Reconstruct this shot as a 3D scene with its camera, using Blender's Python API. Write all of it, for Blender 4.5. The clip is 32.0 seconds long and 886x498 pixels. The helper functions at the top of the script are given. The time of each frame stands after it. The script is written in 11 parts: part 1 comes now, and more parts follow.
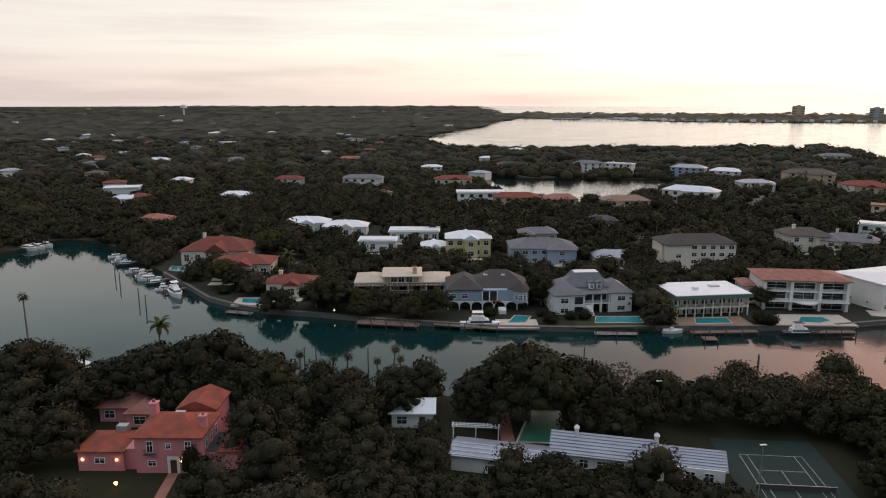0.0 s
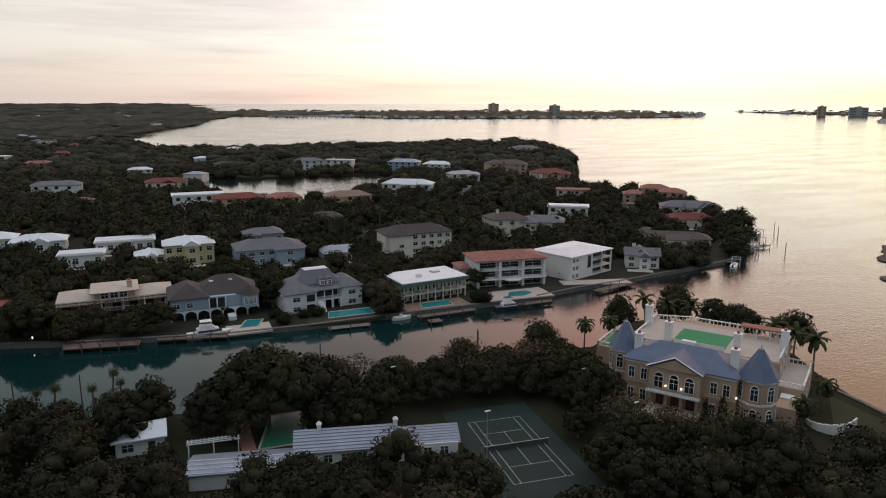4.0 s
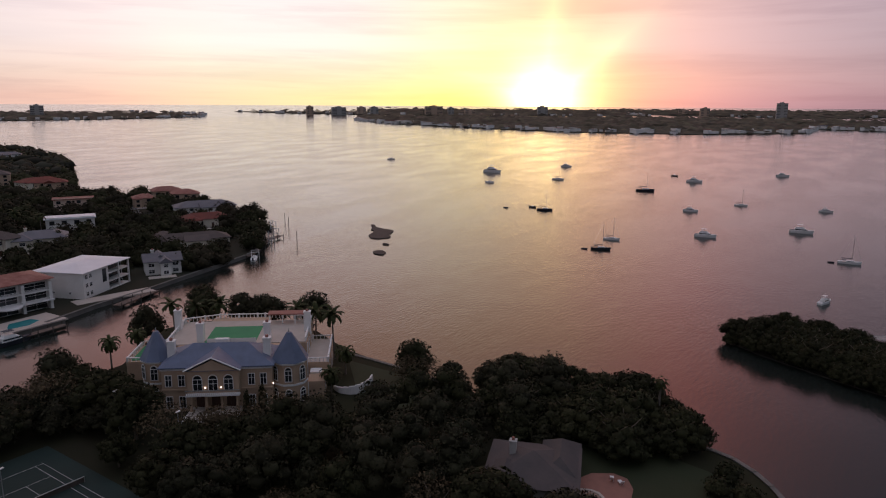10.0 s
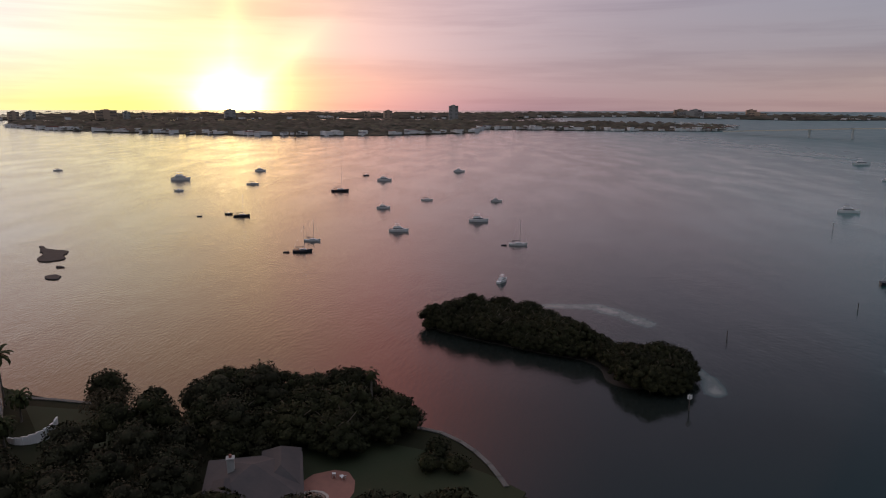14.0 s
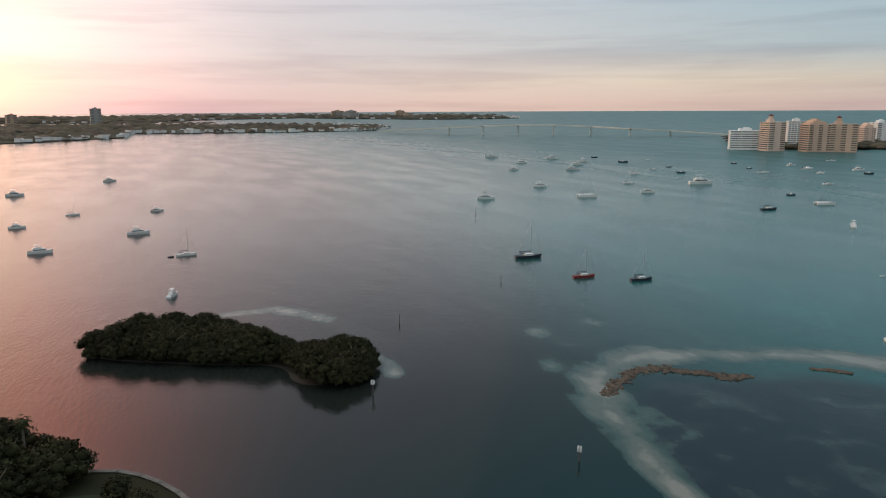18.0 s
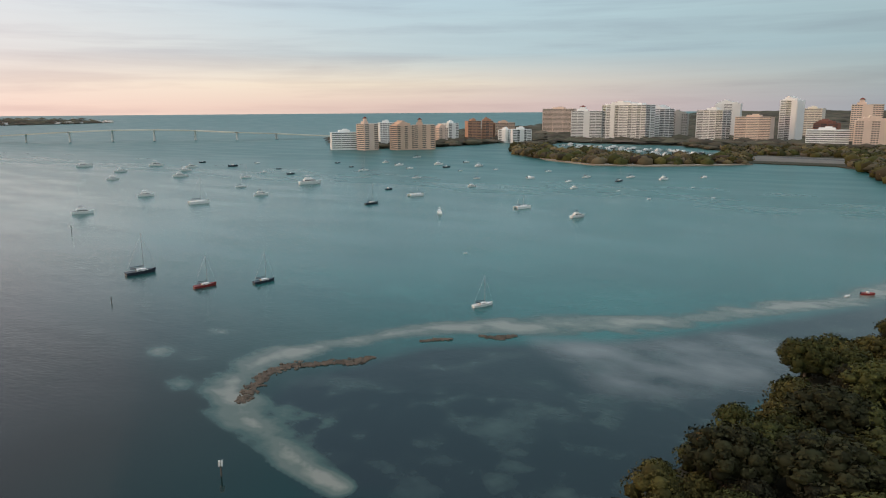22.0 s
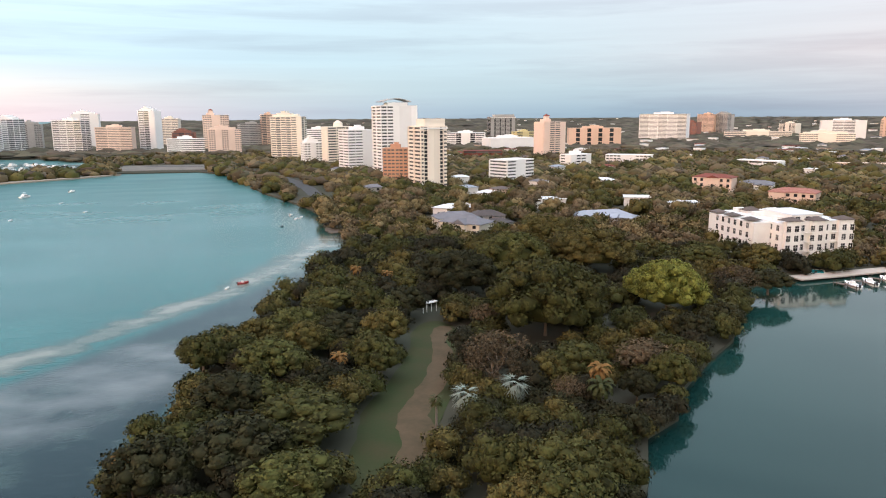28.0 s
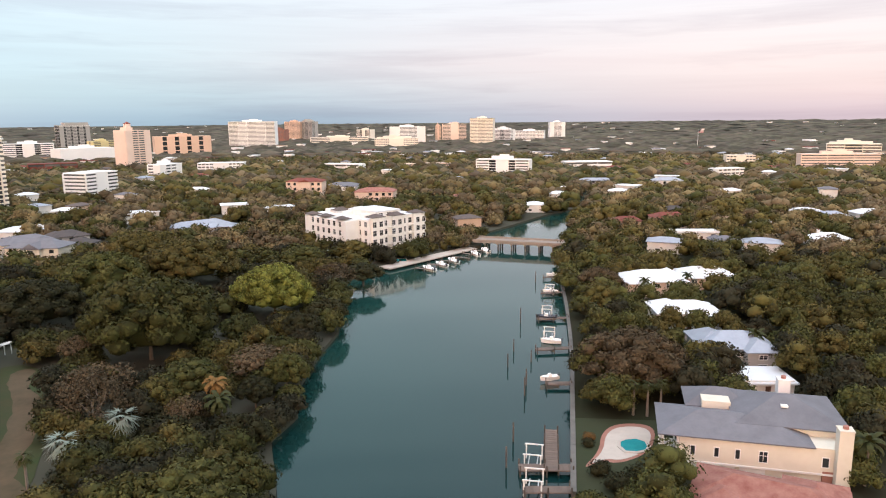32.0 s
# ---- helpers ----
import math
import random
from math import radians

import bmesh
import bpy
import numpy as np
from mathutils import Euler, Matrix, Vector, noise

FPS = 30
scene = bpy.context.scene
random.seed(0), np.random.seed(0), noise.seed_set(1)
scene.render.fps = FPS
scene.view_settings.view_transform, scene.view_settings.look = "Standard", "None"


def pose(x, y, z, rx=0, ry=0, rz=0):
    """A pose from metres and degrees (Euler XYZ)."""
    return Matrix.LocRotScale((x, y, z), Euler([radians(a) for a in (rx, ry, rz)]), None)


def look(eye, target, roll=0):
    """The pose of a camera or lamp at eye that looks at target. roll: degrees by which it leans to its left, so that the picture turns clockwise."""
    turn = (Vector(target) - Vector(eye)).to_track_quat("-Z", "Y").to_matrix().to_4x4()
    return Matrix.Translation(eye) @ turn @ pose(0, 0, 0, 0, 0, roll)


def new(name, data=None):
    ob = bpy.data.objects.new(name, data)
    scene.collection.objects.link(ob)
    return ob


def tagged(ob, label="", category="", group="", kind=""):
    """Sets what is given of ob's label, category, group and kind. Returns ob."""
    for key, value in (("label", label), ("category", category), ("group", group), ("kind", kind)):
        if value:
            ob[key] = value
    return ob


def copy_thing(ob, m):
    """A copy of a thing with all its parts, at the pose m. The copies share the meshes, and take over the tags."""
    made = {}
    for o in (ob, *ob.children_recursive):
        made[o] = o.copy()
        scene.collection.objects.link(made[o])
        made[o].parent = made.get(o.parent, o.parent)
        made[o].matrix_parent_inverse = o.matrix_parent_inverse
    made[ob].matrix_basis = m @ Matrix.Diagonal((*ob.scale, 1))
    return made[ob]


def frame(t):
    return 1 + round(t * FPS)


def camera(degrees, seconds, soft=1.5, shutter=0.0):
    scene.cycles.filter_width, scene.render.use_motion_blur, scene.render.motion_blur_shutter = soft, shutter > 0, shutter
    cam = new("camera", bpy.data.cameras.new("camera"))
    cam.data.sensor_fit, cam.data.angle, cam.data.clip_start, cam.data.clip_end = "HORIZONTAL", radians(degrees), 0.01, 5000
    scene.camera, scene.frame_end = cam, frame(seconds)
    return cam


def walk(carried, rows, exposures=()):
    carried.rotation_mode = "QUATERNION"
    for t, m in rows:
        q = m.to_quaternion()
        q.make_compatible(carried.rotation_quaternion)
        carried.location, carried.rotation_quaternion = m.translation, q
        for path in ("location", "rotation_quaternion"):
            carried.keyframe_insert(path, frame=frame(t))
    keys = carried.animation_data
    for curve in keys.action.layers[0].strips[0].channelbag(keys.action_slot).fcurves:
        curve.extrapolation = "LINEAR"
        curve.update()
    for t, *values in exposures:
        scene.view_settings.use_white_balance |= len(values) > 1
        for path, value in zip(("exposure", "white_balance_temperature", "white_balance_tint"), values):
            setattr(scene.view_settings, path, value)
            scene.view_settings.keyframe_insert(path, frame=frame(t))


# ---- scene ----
# seconds, heading (clockwise from +y), pitch and roll in degrees
PATH = [
    (0, 4.640, -11.769, -0.001),
    (0.5, 7.194, -11.805, -0.002),
    (1, 9.748, -11.838, 0.020),
    (1.5, 12.493, -11.862, 0.036),
    (2, 15.441, -11.885, 0.031),
    (2.5, 18.337, -11.905, 0.029),
    (3, 21.249, -11.918, 0.040),
    (3.5, 24.068, -11.929, 0.078),
    (4.2, 28.283, -11.939, 0.143),
    (4.8, 31.902, -11.943, 0.205),
    (5.5, 36.317, -11.941, 0.247),
    (6, 39.474, -11.934, 0.262),
    (6.5, 42.644, -11.924, 0.264),
    (7, 45.936, -11.913, 0.272),
    (7.5, 49.406, -11.898, 0.301),
    (8, 52.898, -11.875, 0.340),
    (8.5, 56.350, -11.857, 0.360),
    (9, 59.621, -11.847, 0.353),
    (9.5, 62.612, -11.826, 0.346),
    (10, 65.587, -11.779, 0.343),
    (10.5, 68.646, -11.719, 0.338),
    (11, 71.710, -11.662, 0.327),
    (11.5, 74.773, -11.605, 0.301),
    (12, 77.805, -11.548, 0.276),
    (12.5, 80.863, -11.505, 0.240),
    (13, 83.896, -11.478, 0.198),
    (13.5, 86.983, -11.455, 0.181),
    (14, 90.077, -11.436, 0.140),
    (14.5, 93.235, -11.428, 0.050),
    (15.2, 97.735, -11.424, -0.039),
    (15.8, 101.605, -11.418, -0.110),
    (16.5, 106.260, -11.404, -0.161),
    (17, 109.574, -11.386, -0.212),
    (17.5, 113.028, -11.367, -0.256),
    (18, 116.788, -11.338, -0.272),
    (18.5, 120.566, -11.315, -0.284),
    (19, 124.415, -11.305, -0.294),
    (19.5, 128.180, -11.292, -0.291),
    (20, 131.907, -11.280, -0.278),
    (20.5, 135.741, -11.275, -0.281),
    (21, 139.665, -11.274, -0.319),
    (21.5, 143.657, -11.268, -0.354),
    (22, 147.728, -11.252, -0.372),
    (22.5, 151.719, -11.237, -0.387),
    (23, 155.728, -11.228, -0.402),
    (23.5, 159.788, -11.219, -0.420),
    (24, 163.855, -11.200, -0.422),
    (24.5, 167.831, -11.168, -0.402),
    (25, 171.627, -11.120, -0.391),
    (25.5, 175.747, -11.063, -0.400),
    (26, 179.893, -11.011, -0.405),
    (26.5, 184.082, -10.956, -0.403),
    (27.2, 189.669, -10.885, -0.399),
    (27.8, 194.512, -10.805, -0.395),
    (28.5, 200.086, -10.722, -0.392),
    (29, 204.199, -10.647, -0.389),
    (29.5, 208.419, -10.590, -0.407),
    (30, 212.653, -10.550, -0.445),
    (30.5, 216.955, -10.516, -0.460),
    (31, 221.646, -10.485, -0.461),
    (31.5, 225.331, -10.461, -0.480),
    (32, 228.275, -10.446, -0.528),
]
EYE = (0.0, 0.0, 63.87)
cam = camera(64.57, 32.0, soft=1.1)


def heading(yaw, pitch):
    """Unit vector of a compass heading (clockwise from +y) and a pitch, in degrees."""
    a, b = radians(yaw), radians(pitch)
    return Vector((math.sin(a) * math.cos(b), math.cos(a) * math.cos(b), math.sin(b)))


walk(cam, [(t, look(EYE, Vector(EYE) + heading(yaw, pitch), roll)) for t, yaw, pitch, roll in PATH],
     [(0.0, 1.1, 6500, 14), (3.0, 0.95, 6400, 12), (6.0, 0.45, 6450, 23), (9.0, 0.02, 6350, 30), (13.0, -0.08, 6000, 26), (16.0, 0.48, 6650, 16), (19.0, 1.06, 6250, 6), (23.0, 1.32, 6400, 7), (26.0, 1.88, 6250, 11), (32.0, 2.18, 6350, 12)])

# ---- world and sun: a veiled sun on the horizon at heading 73.5 degrees ----
SUN_HEADING = 73.5
world = bpy.data.worlds.new("dusk_sky")
scene.world = world
world.use_nodes = True
wt = world.node_tree
wt.nodes.clear()


def wnode(kind, **props):
    n = wt.nodes.new(kind)
    for k, v in props.items():
        if k == "operation":
            n.operation = v
        elif k == "blend_type":
            n.blend_type = v
        elif k == "data_type":
            n.data_type = v
    return n


def wmath(op, a, b=None, clamp=False):
    n = wnode("ShaderNodeMath", operation=op)
    n.use_clamp = clamp
    for i, v in enumerate((a, b)):
        if v is None:
            continue
        if isinstance(v, (int, float)):
            n.inputs[i].default_value = v
        else:
            wt.links.new(v, n.inputs[i])
    return n.outputs[0]


def ramp_set(node, stops):
    els = node.color_ramp.elements
    while len(els) < len(stops):
        els.new(0.5)
    for e, (p, c) in zip(els, stops):
        e.position = p
        e.color = (*c, 1.0)
    node.color_ramp.interpolation = "B_SPLINE"


def wramp(fac, stops):
    n = wnode("ShaderNodeValToRGB")
    ramp_set(n, stops)
    wt.links.new(fac, n.inputs[0])
    return n.outputs[0]


def wmix(fac, a, b, blend="MIX"):
    n = wnode("ShaderNodeMix", data_type="RGBA", blend_type=blend)
    for sock, v in ((n.inputs[0], fac), (n.inputs[6], a), (n.inputs[7], b)):
        if isinstance(v, (int, float)):
            sock.default_value = v
        elif isinstance(v, tuple):
            sock.default_value = (*v, 1.0)
        else:
            wt.links.new(v, sock)
    return n.outputs[2]


coord = wnode("ShaderNodeTexCoord").outputs["Generated"]
sep = wnode("ShaderNodeSeparateXYZ")
wt.links.new(coord, sep.inputs[0])
# heading as 0..1 of a full turn that starts opposite the sunset
turn = wmath("ADD", wmath("MULTIPLY", wmath("ARCTAN2", sep.outputs[0], sep.outputs[1]), 1 / (2 * math.pi)), 0.0)
turn = wmath("FRACT", wmath("ADD", turn, 1.0 + 80.0 / 360.0))


def at_heading(deg):
    return ((deg + 80.0) / 360.0) % 1.0


up = wmath("MAXIMUM", sep.outputs[2], 0.0)
# colours round the horizon at four heights: the skyline, 2, 4.5 and 8.5 degrees up, and the sky above them
SKY_LINE = [(-75, (0.261, 0.233, 0.247)), (-25, (0.38, 0.331, 0.302)), (10, (0.442, 0.388, 0.327)), (40, (0.998, 0.678, 0.508)), (58, (1.311, 0.997, 0.418)), (68, (1.256, 1.054, 0.247)), (75, (1.076, 0.688, 0.23)), (82, (0.821, 0.439, 0.383)), (92, (0.395, 0.278, 0.314)), (105, (0.356, 0.27, 0.259)), (120, (0.408, 0.3, 0.258)), (140, (0.34, 0.257, 0.222)), (160, (0.277, 0.216, 0.212)), (180, (0.136, 0.156, 0.173)), (205, (0.079, 0.122, 0.146)), (228, (0.096, 0.12, 0.141)), (255, (0.17, 0.137, 0.145))]
SKY_LOW = [(-75, (0.261, 0.233, 0.247)), (-25, (0.417, 0.372, 0.334)), (10, (0.462, 0.418, 0.347)), (40, (0.998, 0.828, 0.636)), (58, (1.311, 1.121, 0.624)), (68, (1.256, 1.115, 0.4)), (75, (1.125, 0.823, 0.323)), (82, (0.906, 0.532, 0.429)), (92, (0.479, 0.356, 0.37)), (105, (0.34, 0.287, 0.289)), (120, (0.389, 0.32, 0.288)), (140, (0.378, 0.324, 0.26)), (160, (0.277, 0.251, 0.238)), (180, (0.154, 0.193, 0.202)), (205, (0.105, 0.157, 0.18)), (228, (0.138, 0.158, 0.178)), (255, (0.2, 0.165, 0.165))]
SKY_MID = [(-75, (0.261, 0.233, 0.247)), (-25, (0.453, 0.433, 0.382)), (10, (0.466, 0.45, 0.398)), (40, (1.006, 0.927, 0.795)), (58, (1.311, 1.208, 0.834)), (68, (1.256, 1.034, 0.528)), (75, (1.076, 0.758, 0.432)), (82, (0.871, 0.601, 0.519)), (92, (0.519, 0.416, 0.419)), (105, (0.326, 0.293, 0.309)), (120, (0.328, 0.307, 0.311)), (140, (0.23, 0.266, 0.286)), (160, (0.188, 0.243, 0.271)), (180, (0.137, 0.188, 0.213)), (205, (0.136, 0.18, 0.201)), (228, (0.181, 0.169, 0.182)), (255, (0.207, 0.18, 0.183))]
SKY_HIGH = [(-75, (0.261, 0.233, 0.247)), (-25, (0.441, 0.417, 0.375)), (10, (0.462, 0.442, 0.391)), (40, (0.998, 0.917, 0.828)), (58, (1.311, 1.142, 0.9)), (68, (1.223, 0.956, 0.614)), (75, (1.076, 0.764, 0.403)), (82, (0.889, 0.615, 0.505)), (92, (0.542, 0.441, 0.441)), (105, (0.326, 0.303, 0.327)), (120, (0.297, 0.31, 0.331)), (140, (0.203, 0.255, 0.293)), (160, (0.191, 0.251, 0.28)), (180, (0.163, 0.215, 0.235)), (205, (0.162, 0.191, 0.209)), (228, (0.18, 0.183, 0.197)), (255, (0.204, 0.189, 0.195))]
SKY_TOP = [(-75, (0.13, 0.17, 0.19)), (-25, (0.15, 0.22, 0.225)), (15, (0.286, 0.315, 0.295)), (42, (0.88, 0.452, 0.334)), (66, (2.447, 0.665, 0.379)), (80, (1.638, 0.495, 0.332)), (91, (0.367, 0.242, 0.24)), (105, (0.097, 0.12, 0.165)), (150, (0.081, 0.15, 0.17)), (178, (0.085, 0.14, 0.165)), (215, (0.145, 0.19, 0.205)), (250, (0.185, 0.19, 0.2))]


def band(stops):
    return wramp(turn, [(at_heading(h), c) for h, c in stops])


def rise(lo, hi):
    """0 at one height of the sky to 1 at another, as sines of the elevation."""
    return wmath("MULTIPLY", wmath("SUBTRACT", up, lo), 1.0 / (hi - lo), clamp=True)


sky = wmix(rise(0.006, 0.035), band(SKY_LINE), band(SKY_LOW))
sky = wmix(rise(0.035, 0.075), sky, band(SKY_MID))
sky = wmix(rise(0.075, 0.145), sky, band(SKY_HIGH))
sky = wmix(rise(0.145, 0.36), sky, band(SKY_TOP))
# a bright veil of high cloud overhead
sky = wmix(wmath("MULTIPLY", wmath("SUBTRACT", up, 0.57), 5.0, clamp=True), sky, (0.44, 0.48, 0.52))
# the glow round the veiled sun: a wide halo, a small hot core, and a beam that fans out to one side through a gap in the cloud
sunward = wnode("ShaderNodeVectorMath", operation="DOT_PRODUCT")
wt.links.new(coord, sunward.inputs[0])
sunward.inputs[1].default_value = heading(SUN_HEADING, 0.4)
toward = wmath("MAXIMUM", sunward.outputs["Value"], 0.0)
sky = wmix(wmath("POWER", toward, 420.0), sky, wmix(1.0, sky, (1.45, 0.98, 0.34), "ADD"))
sky = wmix(wmath("POWER", toward, 1300.0), sky, wmix(1.0, sky, (2.6, 2.2, 1.0), "ADD"))
aside = wmath("SUBTRACT", wmath("MULTIPLY", turn, 2 * math.pi), 2 * math.pi * at_heading(SUN_HEADING))
slant = wmath("ARCTAN2", wmath("ADD", sep.outputs[2], 0.004), aside)


def beam(angle, width, reach, colour, under):
    across = wmath("MULTIPLY", wmath("ABSOLUTE", wmath("SUBTRACT", slant, angle)), 1.0 / width)
    core = wmath("POWER", wmath("SUBTRACT", 1.0, across, clamp=True), 1.5)
    return wmix(wmath("MULTIPLY", core, wmath("POWER", toward, reach)), under, wmix(1.0, under, colour, "ADD"))


sky = beam(0.72, 0.30, 130.0, (0.75, 0.60, 0.20), sky)
sky = beam(1.50, 0.24, 60.0, (0.42, 0.38, 0.08), sky)
sky = beam(2.75, 0.42, 110.0, (0.50, 0.46, 0.14), sky)
# long streaks of thin cloud: broad soft bands, and thin bright lines low down


def streaks(scale, stretch, turned, stops):
    mp = wnode("ShaderNodeMapping")
    mp.inputs["Scale"].default_value = (1.0, 1.0, stretch)
    mp.inputs["Rotation"].default_value = turned
    wt.links.new(coord, mp.inputs[0])
    n = wnode("ShaderNodeTexNoise")
    n.inputs["Scale"].default_value, n.inputs["Detail"].default_value, n.inputs["Roughness"].default_value = scale, 7.0, 0.58
    n.inputs["Distortion"].default_value = 0.25
    wt.links.new(mp.outputs[0], n.inputs["Vector"])
    return wramp(n.outputs[0], stops)


sky = wmix(1.0, sky, streaks(2.4, 15.0, (0.03, 0.05, 0.4), [(0.34, (0.84, 0.82, 0.85)), (0.50, (1.0, 1.0, 1.0)), (0.66, (1.10, 1.08, 1.05))]), "MULTIPLY")
sky = wmix(1.0, sky, streaks(1.5, 26.0, (0.02, -0.03, 1.9), [(0.36, (0.93, 0.92, 0.93)), (0.54, (1.0, 1.0, 1.0)), (0.62, (1.02, 1.01, 1.0)), (0.74, (1.30, 1.22, 1.10))]), "MULTIPLY")
nishita = wnode("ShaderNodeTexSky")
nishita.sky_type = "NISHITA"
nishita.sun_disc = False
nishita.sun_elevation = radians(2.0)
nishita.sun_rotation = radians(SUN_HEADING)
nishita.altitude = 0.0
sky = wmix(0.012, sky, nishita.outputs[0], "ADD")
ground_dark = wmath("LESS_THAN", sep.outputs[2], -0.02)
sky = wmix(ground_dark, sky, (0.10, 0.11, 0.11))
back = wnode("ShaderNodeBackground")
back.inputs[1].default_value = 1.0
wt.links.new(sky, back.inputs[0])
wt.links.new(back.outputs[0], wnode("ShaderNodeOutputWorld").inputs[0])

sun = new("sun", bpy.data.lights.new("sun", "SUN"))
sun.data.energy, sun.data.angle, sun.data.color = 0.06, radians(100), (1.0, 0.62, 0.45)
sun.matrix_world = look((0, 0, 300), Vector((0, 0, 300)) - heading(SUN_HEADING, 5.0))


# ---- materials ----
MATS = {}


def pbr(name, c1, c2=None, scale=0.5, rough=0.8, bump=0.0, metal=0.0, fine=6.0, spread=0.10, island=0.0, emit=0.0, ior=1.45, spec=0.5, speck=0.0):
    """A node material: two colours mixed by coarse and fine noise in metres, with a per-object (or per-island) shift of brightness."""
    if name in MATS:
        return MATS[name]
    c2 = c2 or tuple(0.78 * v for v in c1)
    m = bpy.data.materials.new(name)
    m.use_nodes = True
    nt = m.node_tree
    b = nt.nodes["Principled BSDF"]
    geo = nt.nodes.new("ShaderNodeNewGeometry")
    n1 = nt.nodes.new("ShaderNodeTexNoise")
    n1.inputs["Scale"].default_value = scale
    n1.inputs["Detail"].default_value = 3.0
    n2 = nt.nodes.new("ShaderNodeTexNoise")
    n2.inputs["Scale"].default_value = scale * fine
    n2.inputs["Detail"].default_value = 2.0
    for n in (n1, n2):
        nt.links.new(geo.outputs["Position"], n.inputs["Vector"])
    add = nt.nodes.new("ShaderNodeMath")
    add.operation = "MULTIPLY_ADD"
    nt.links.new(n2.outputs[0], add.inputs[0])
    add.inputs[1].default_value = 0.5
    mul = nt.nodes.new("ShaderNodeMath")
    mul.operation = "MULTIPLY_ADD"
    nt.links.new(n1.outputs[0], mul.inputs[0])
    mul.inputs[1].default_value, mul.inputs[2].default_value = 1.6, -0.55
    nt.links.new(mul.outputs[0], add.inputs[2])
    add.use_clamp = True
    mix = nt.nodes.new("ShaderNodeMix")
    mix.data_type = "RGBA"
    nt.links.new(add.outputs[0], mix.inputs[0])
    mix.inputs[6].default_value, mix.inputs[7].default_value = (*c1, 1), (*c2, 1)
    hsv = nt.nodes.new("ShaderNodeHueSaturation")
    info = nt.nodes.new("ShaderNodeObjectInfo")
    rnd = info.outputs["Random"]
    if island:
        rnd = geo.outputs["Random Per Island"]
    val = nt.nodes.new("ShaderNodeMapRange")
    val.inputs["To Min"].default_value, val.inputs["To Max"].default_value = 1 - max(spread, island), 1 + max(spread, island)
    nt.links.new(rnd, val.inputs["Value"])
    nt.links.new(val.outputs[0], hsv.inputs["Value"])
    if speck:
        each = nt.nodes.new("ShaderNodeMapRange")
        each.inputs["To Min"].default_value, each.inputs["To Max"].default_value = 1 - speck, 1 + speck
        nt.links.new(geo.outputs["Random Per Island"], each.inputs["Value"])
        both = nt.nodes.new("ShaderNodeMath")
        both.operation = "MULTIPLY"
        nt.links.new(val.outputs[0], both.inputs[0])
        nt.links.new(each.outputs[0], both.inputs[1])
        nt.links.new(both.outputs[0], hsv.inputs["Value"])
    if island:
        hue = nt.nodes.new("ShaderNodeMapRange")
        hue.inputs["To Min"].default_value, hue.inputs["To Max"].default_value = 0.47, 0.53
        wob = nt.nodes.new("ShaderNodeMath")
        wob.operation = "FRACT"
        m7 = nt.nodes.new("ShaderNodeMath")
        m7.operation = "MULTIPLY"
        m7.inputs[1].default_value = 7.3
        nt.links.new(rnd, m7.inputs[0])
        nt.links.new(m7.outputs[0], wob.inputs[0])
        nt.links.new(wob.outputs[0], hue.inputs["Value"])
        nt.links.new(hue.outputs[0], hsv.inputs["Hue"])
    nt.links.new(mix.outputs[2], hsv.inputs["Color"])
    nt.links.new(hsv.outputs[0], b.inputs["Base Color"])
    b.inputs["Roughness"].default_value, b.inputs["Metallic"].default_value, b.inputs["IOR"].default_value = rough, metal, ior
    b.inputs["Specular IOR Level"].default_value = spec
    if bump:
        bp = nt.nodes.new("ShaderNodeBump")
        bp.inputs["Strength"].default_value = 0.6
        bp.inputs["Distance"].default_value = bump
        nt.links.new(n2.outputs[0], bp.inputs["Height"])
        nt.links.new(bp.outputs[0], b.inputs["Normal"])
    if emit:
        b.inputs["Emission Color"].default_value = (*c1, 1)
        b.inputs["Emission Strength"].default_value = emit
    MATS[name] = m
    return m


def far_sheet(r):
    """Height of sea and land far out: level to 3 km, then a gentle rise up to the horizon."""
    return 0.0 if r < 3000 else 41.5 * (r - 3000) / 1900


# ---- building helpers ----
def mesh_of(bm, material):
    me = bpy.data.meshes.new("mesh")
    bm.to_mesh(me)
    bm.free()
    for m in (material if isinstance(material, (list, tuple)) else [material]):
        me.materials.append(m)
    return me


def thing(name, x, y, z=0.0, turn=0.0, label="", category="", group="", kind=""):
    e = new(name)
    e.empty_display_size = 0.5
    e.matrix_basis = pose(x, y, z, 0, 0, turn)
    return tagged(e, label, category, group, kind)


def part(name, bm, material, parent=None, label="", m=None):
    me = bm if isinstance(bm, bpy.types.Mesh) else mesh_of(bm, material)
    ob = new(name, me)
    if m is not None:
        ob.matrix_basis = m
    if parent is not None:
        ob.parent = parent
    if label:
        ob["label"] = label
    return ob


def box_into(bm, x0, y0, z0, x1, y1, z1, mat=0, m=None):
    vs = [bm.verts.new((x, y, z)) for z in (z0, z1) for y in (y0, y1) for x in (x0, x1)]
    if m is not None:
        for v in vs:
            v.co = m @ v.co
    for q in ((0, 2, 3, 1), (4, 5, 7, 6), (0, 1, 5, 4), (1, 3, 7, 5), (3, 2, 6, 7), (2, 0, 4, 6)):
        f = bm.faces.new([vs[i] for i in q])
        f.material_index = mat
    return vs


def box(x0, y0, z0, x1, y1, z1, bevel=0.0):
    bm = bmesh.new()
    box_into(bm, x0, y0, z0, x1, y1, z1)
    if bevel:
        bmesh.ops.bevel(bm, geom=bm.edges[:], offset=bevel, segments=1, affect="EDGES")
    return bm


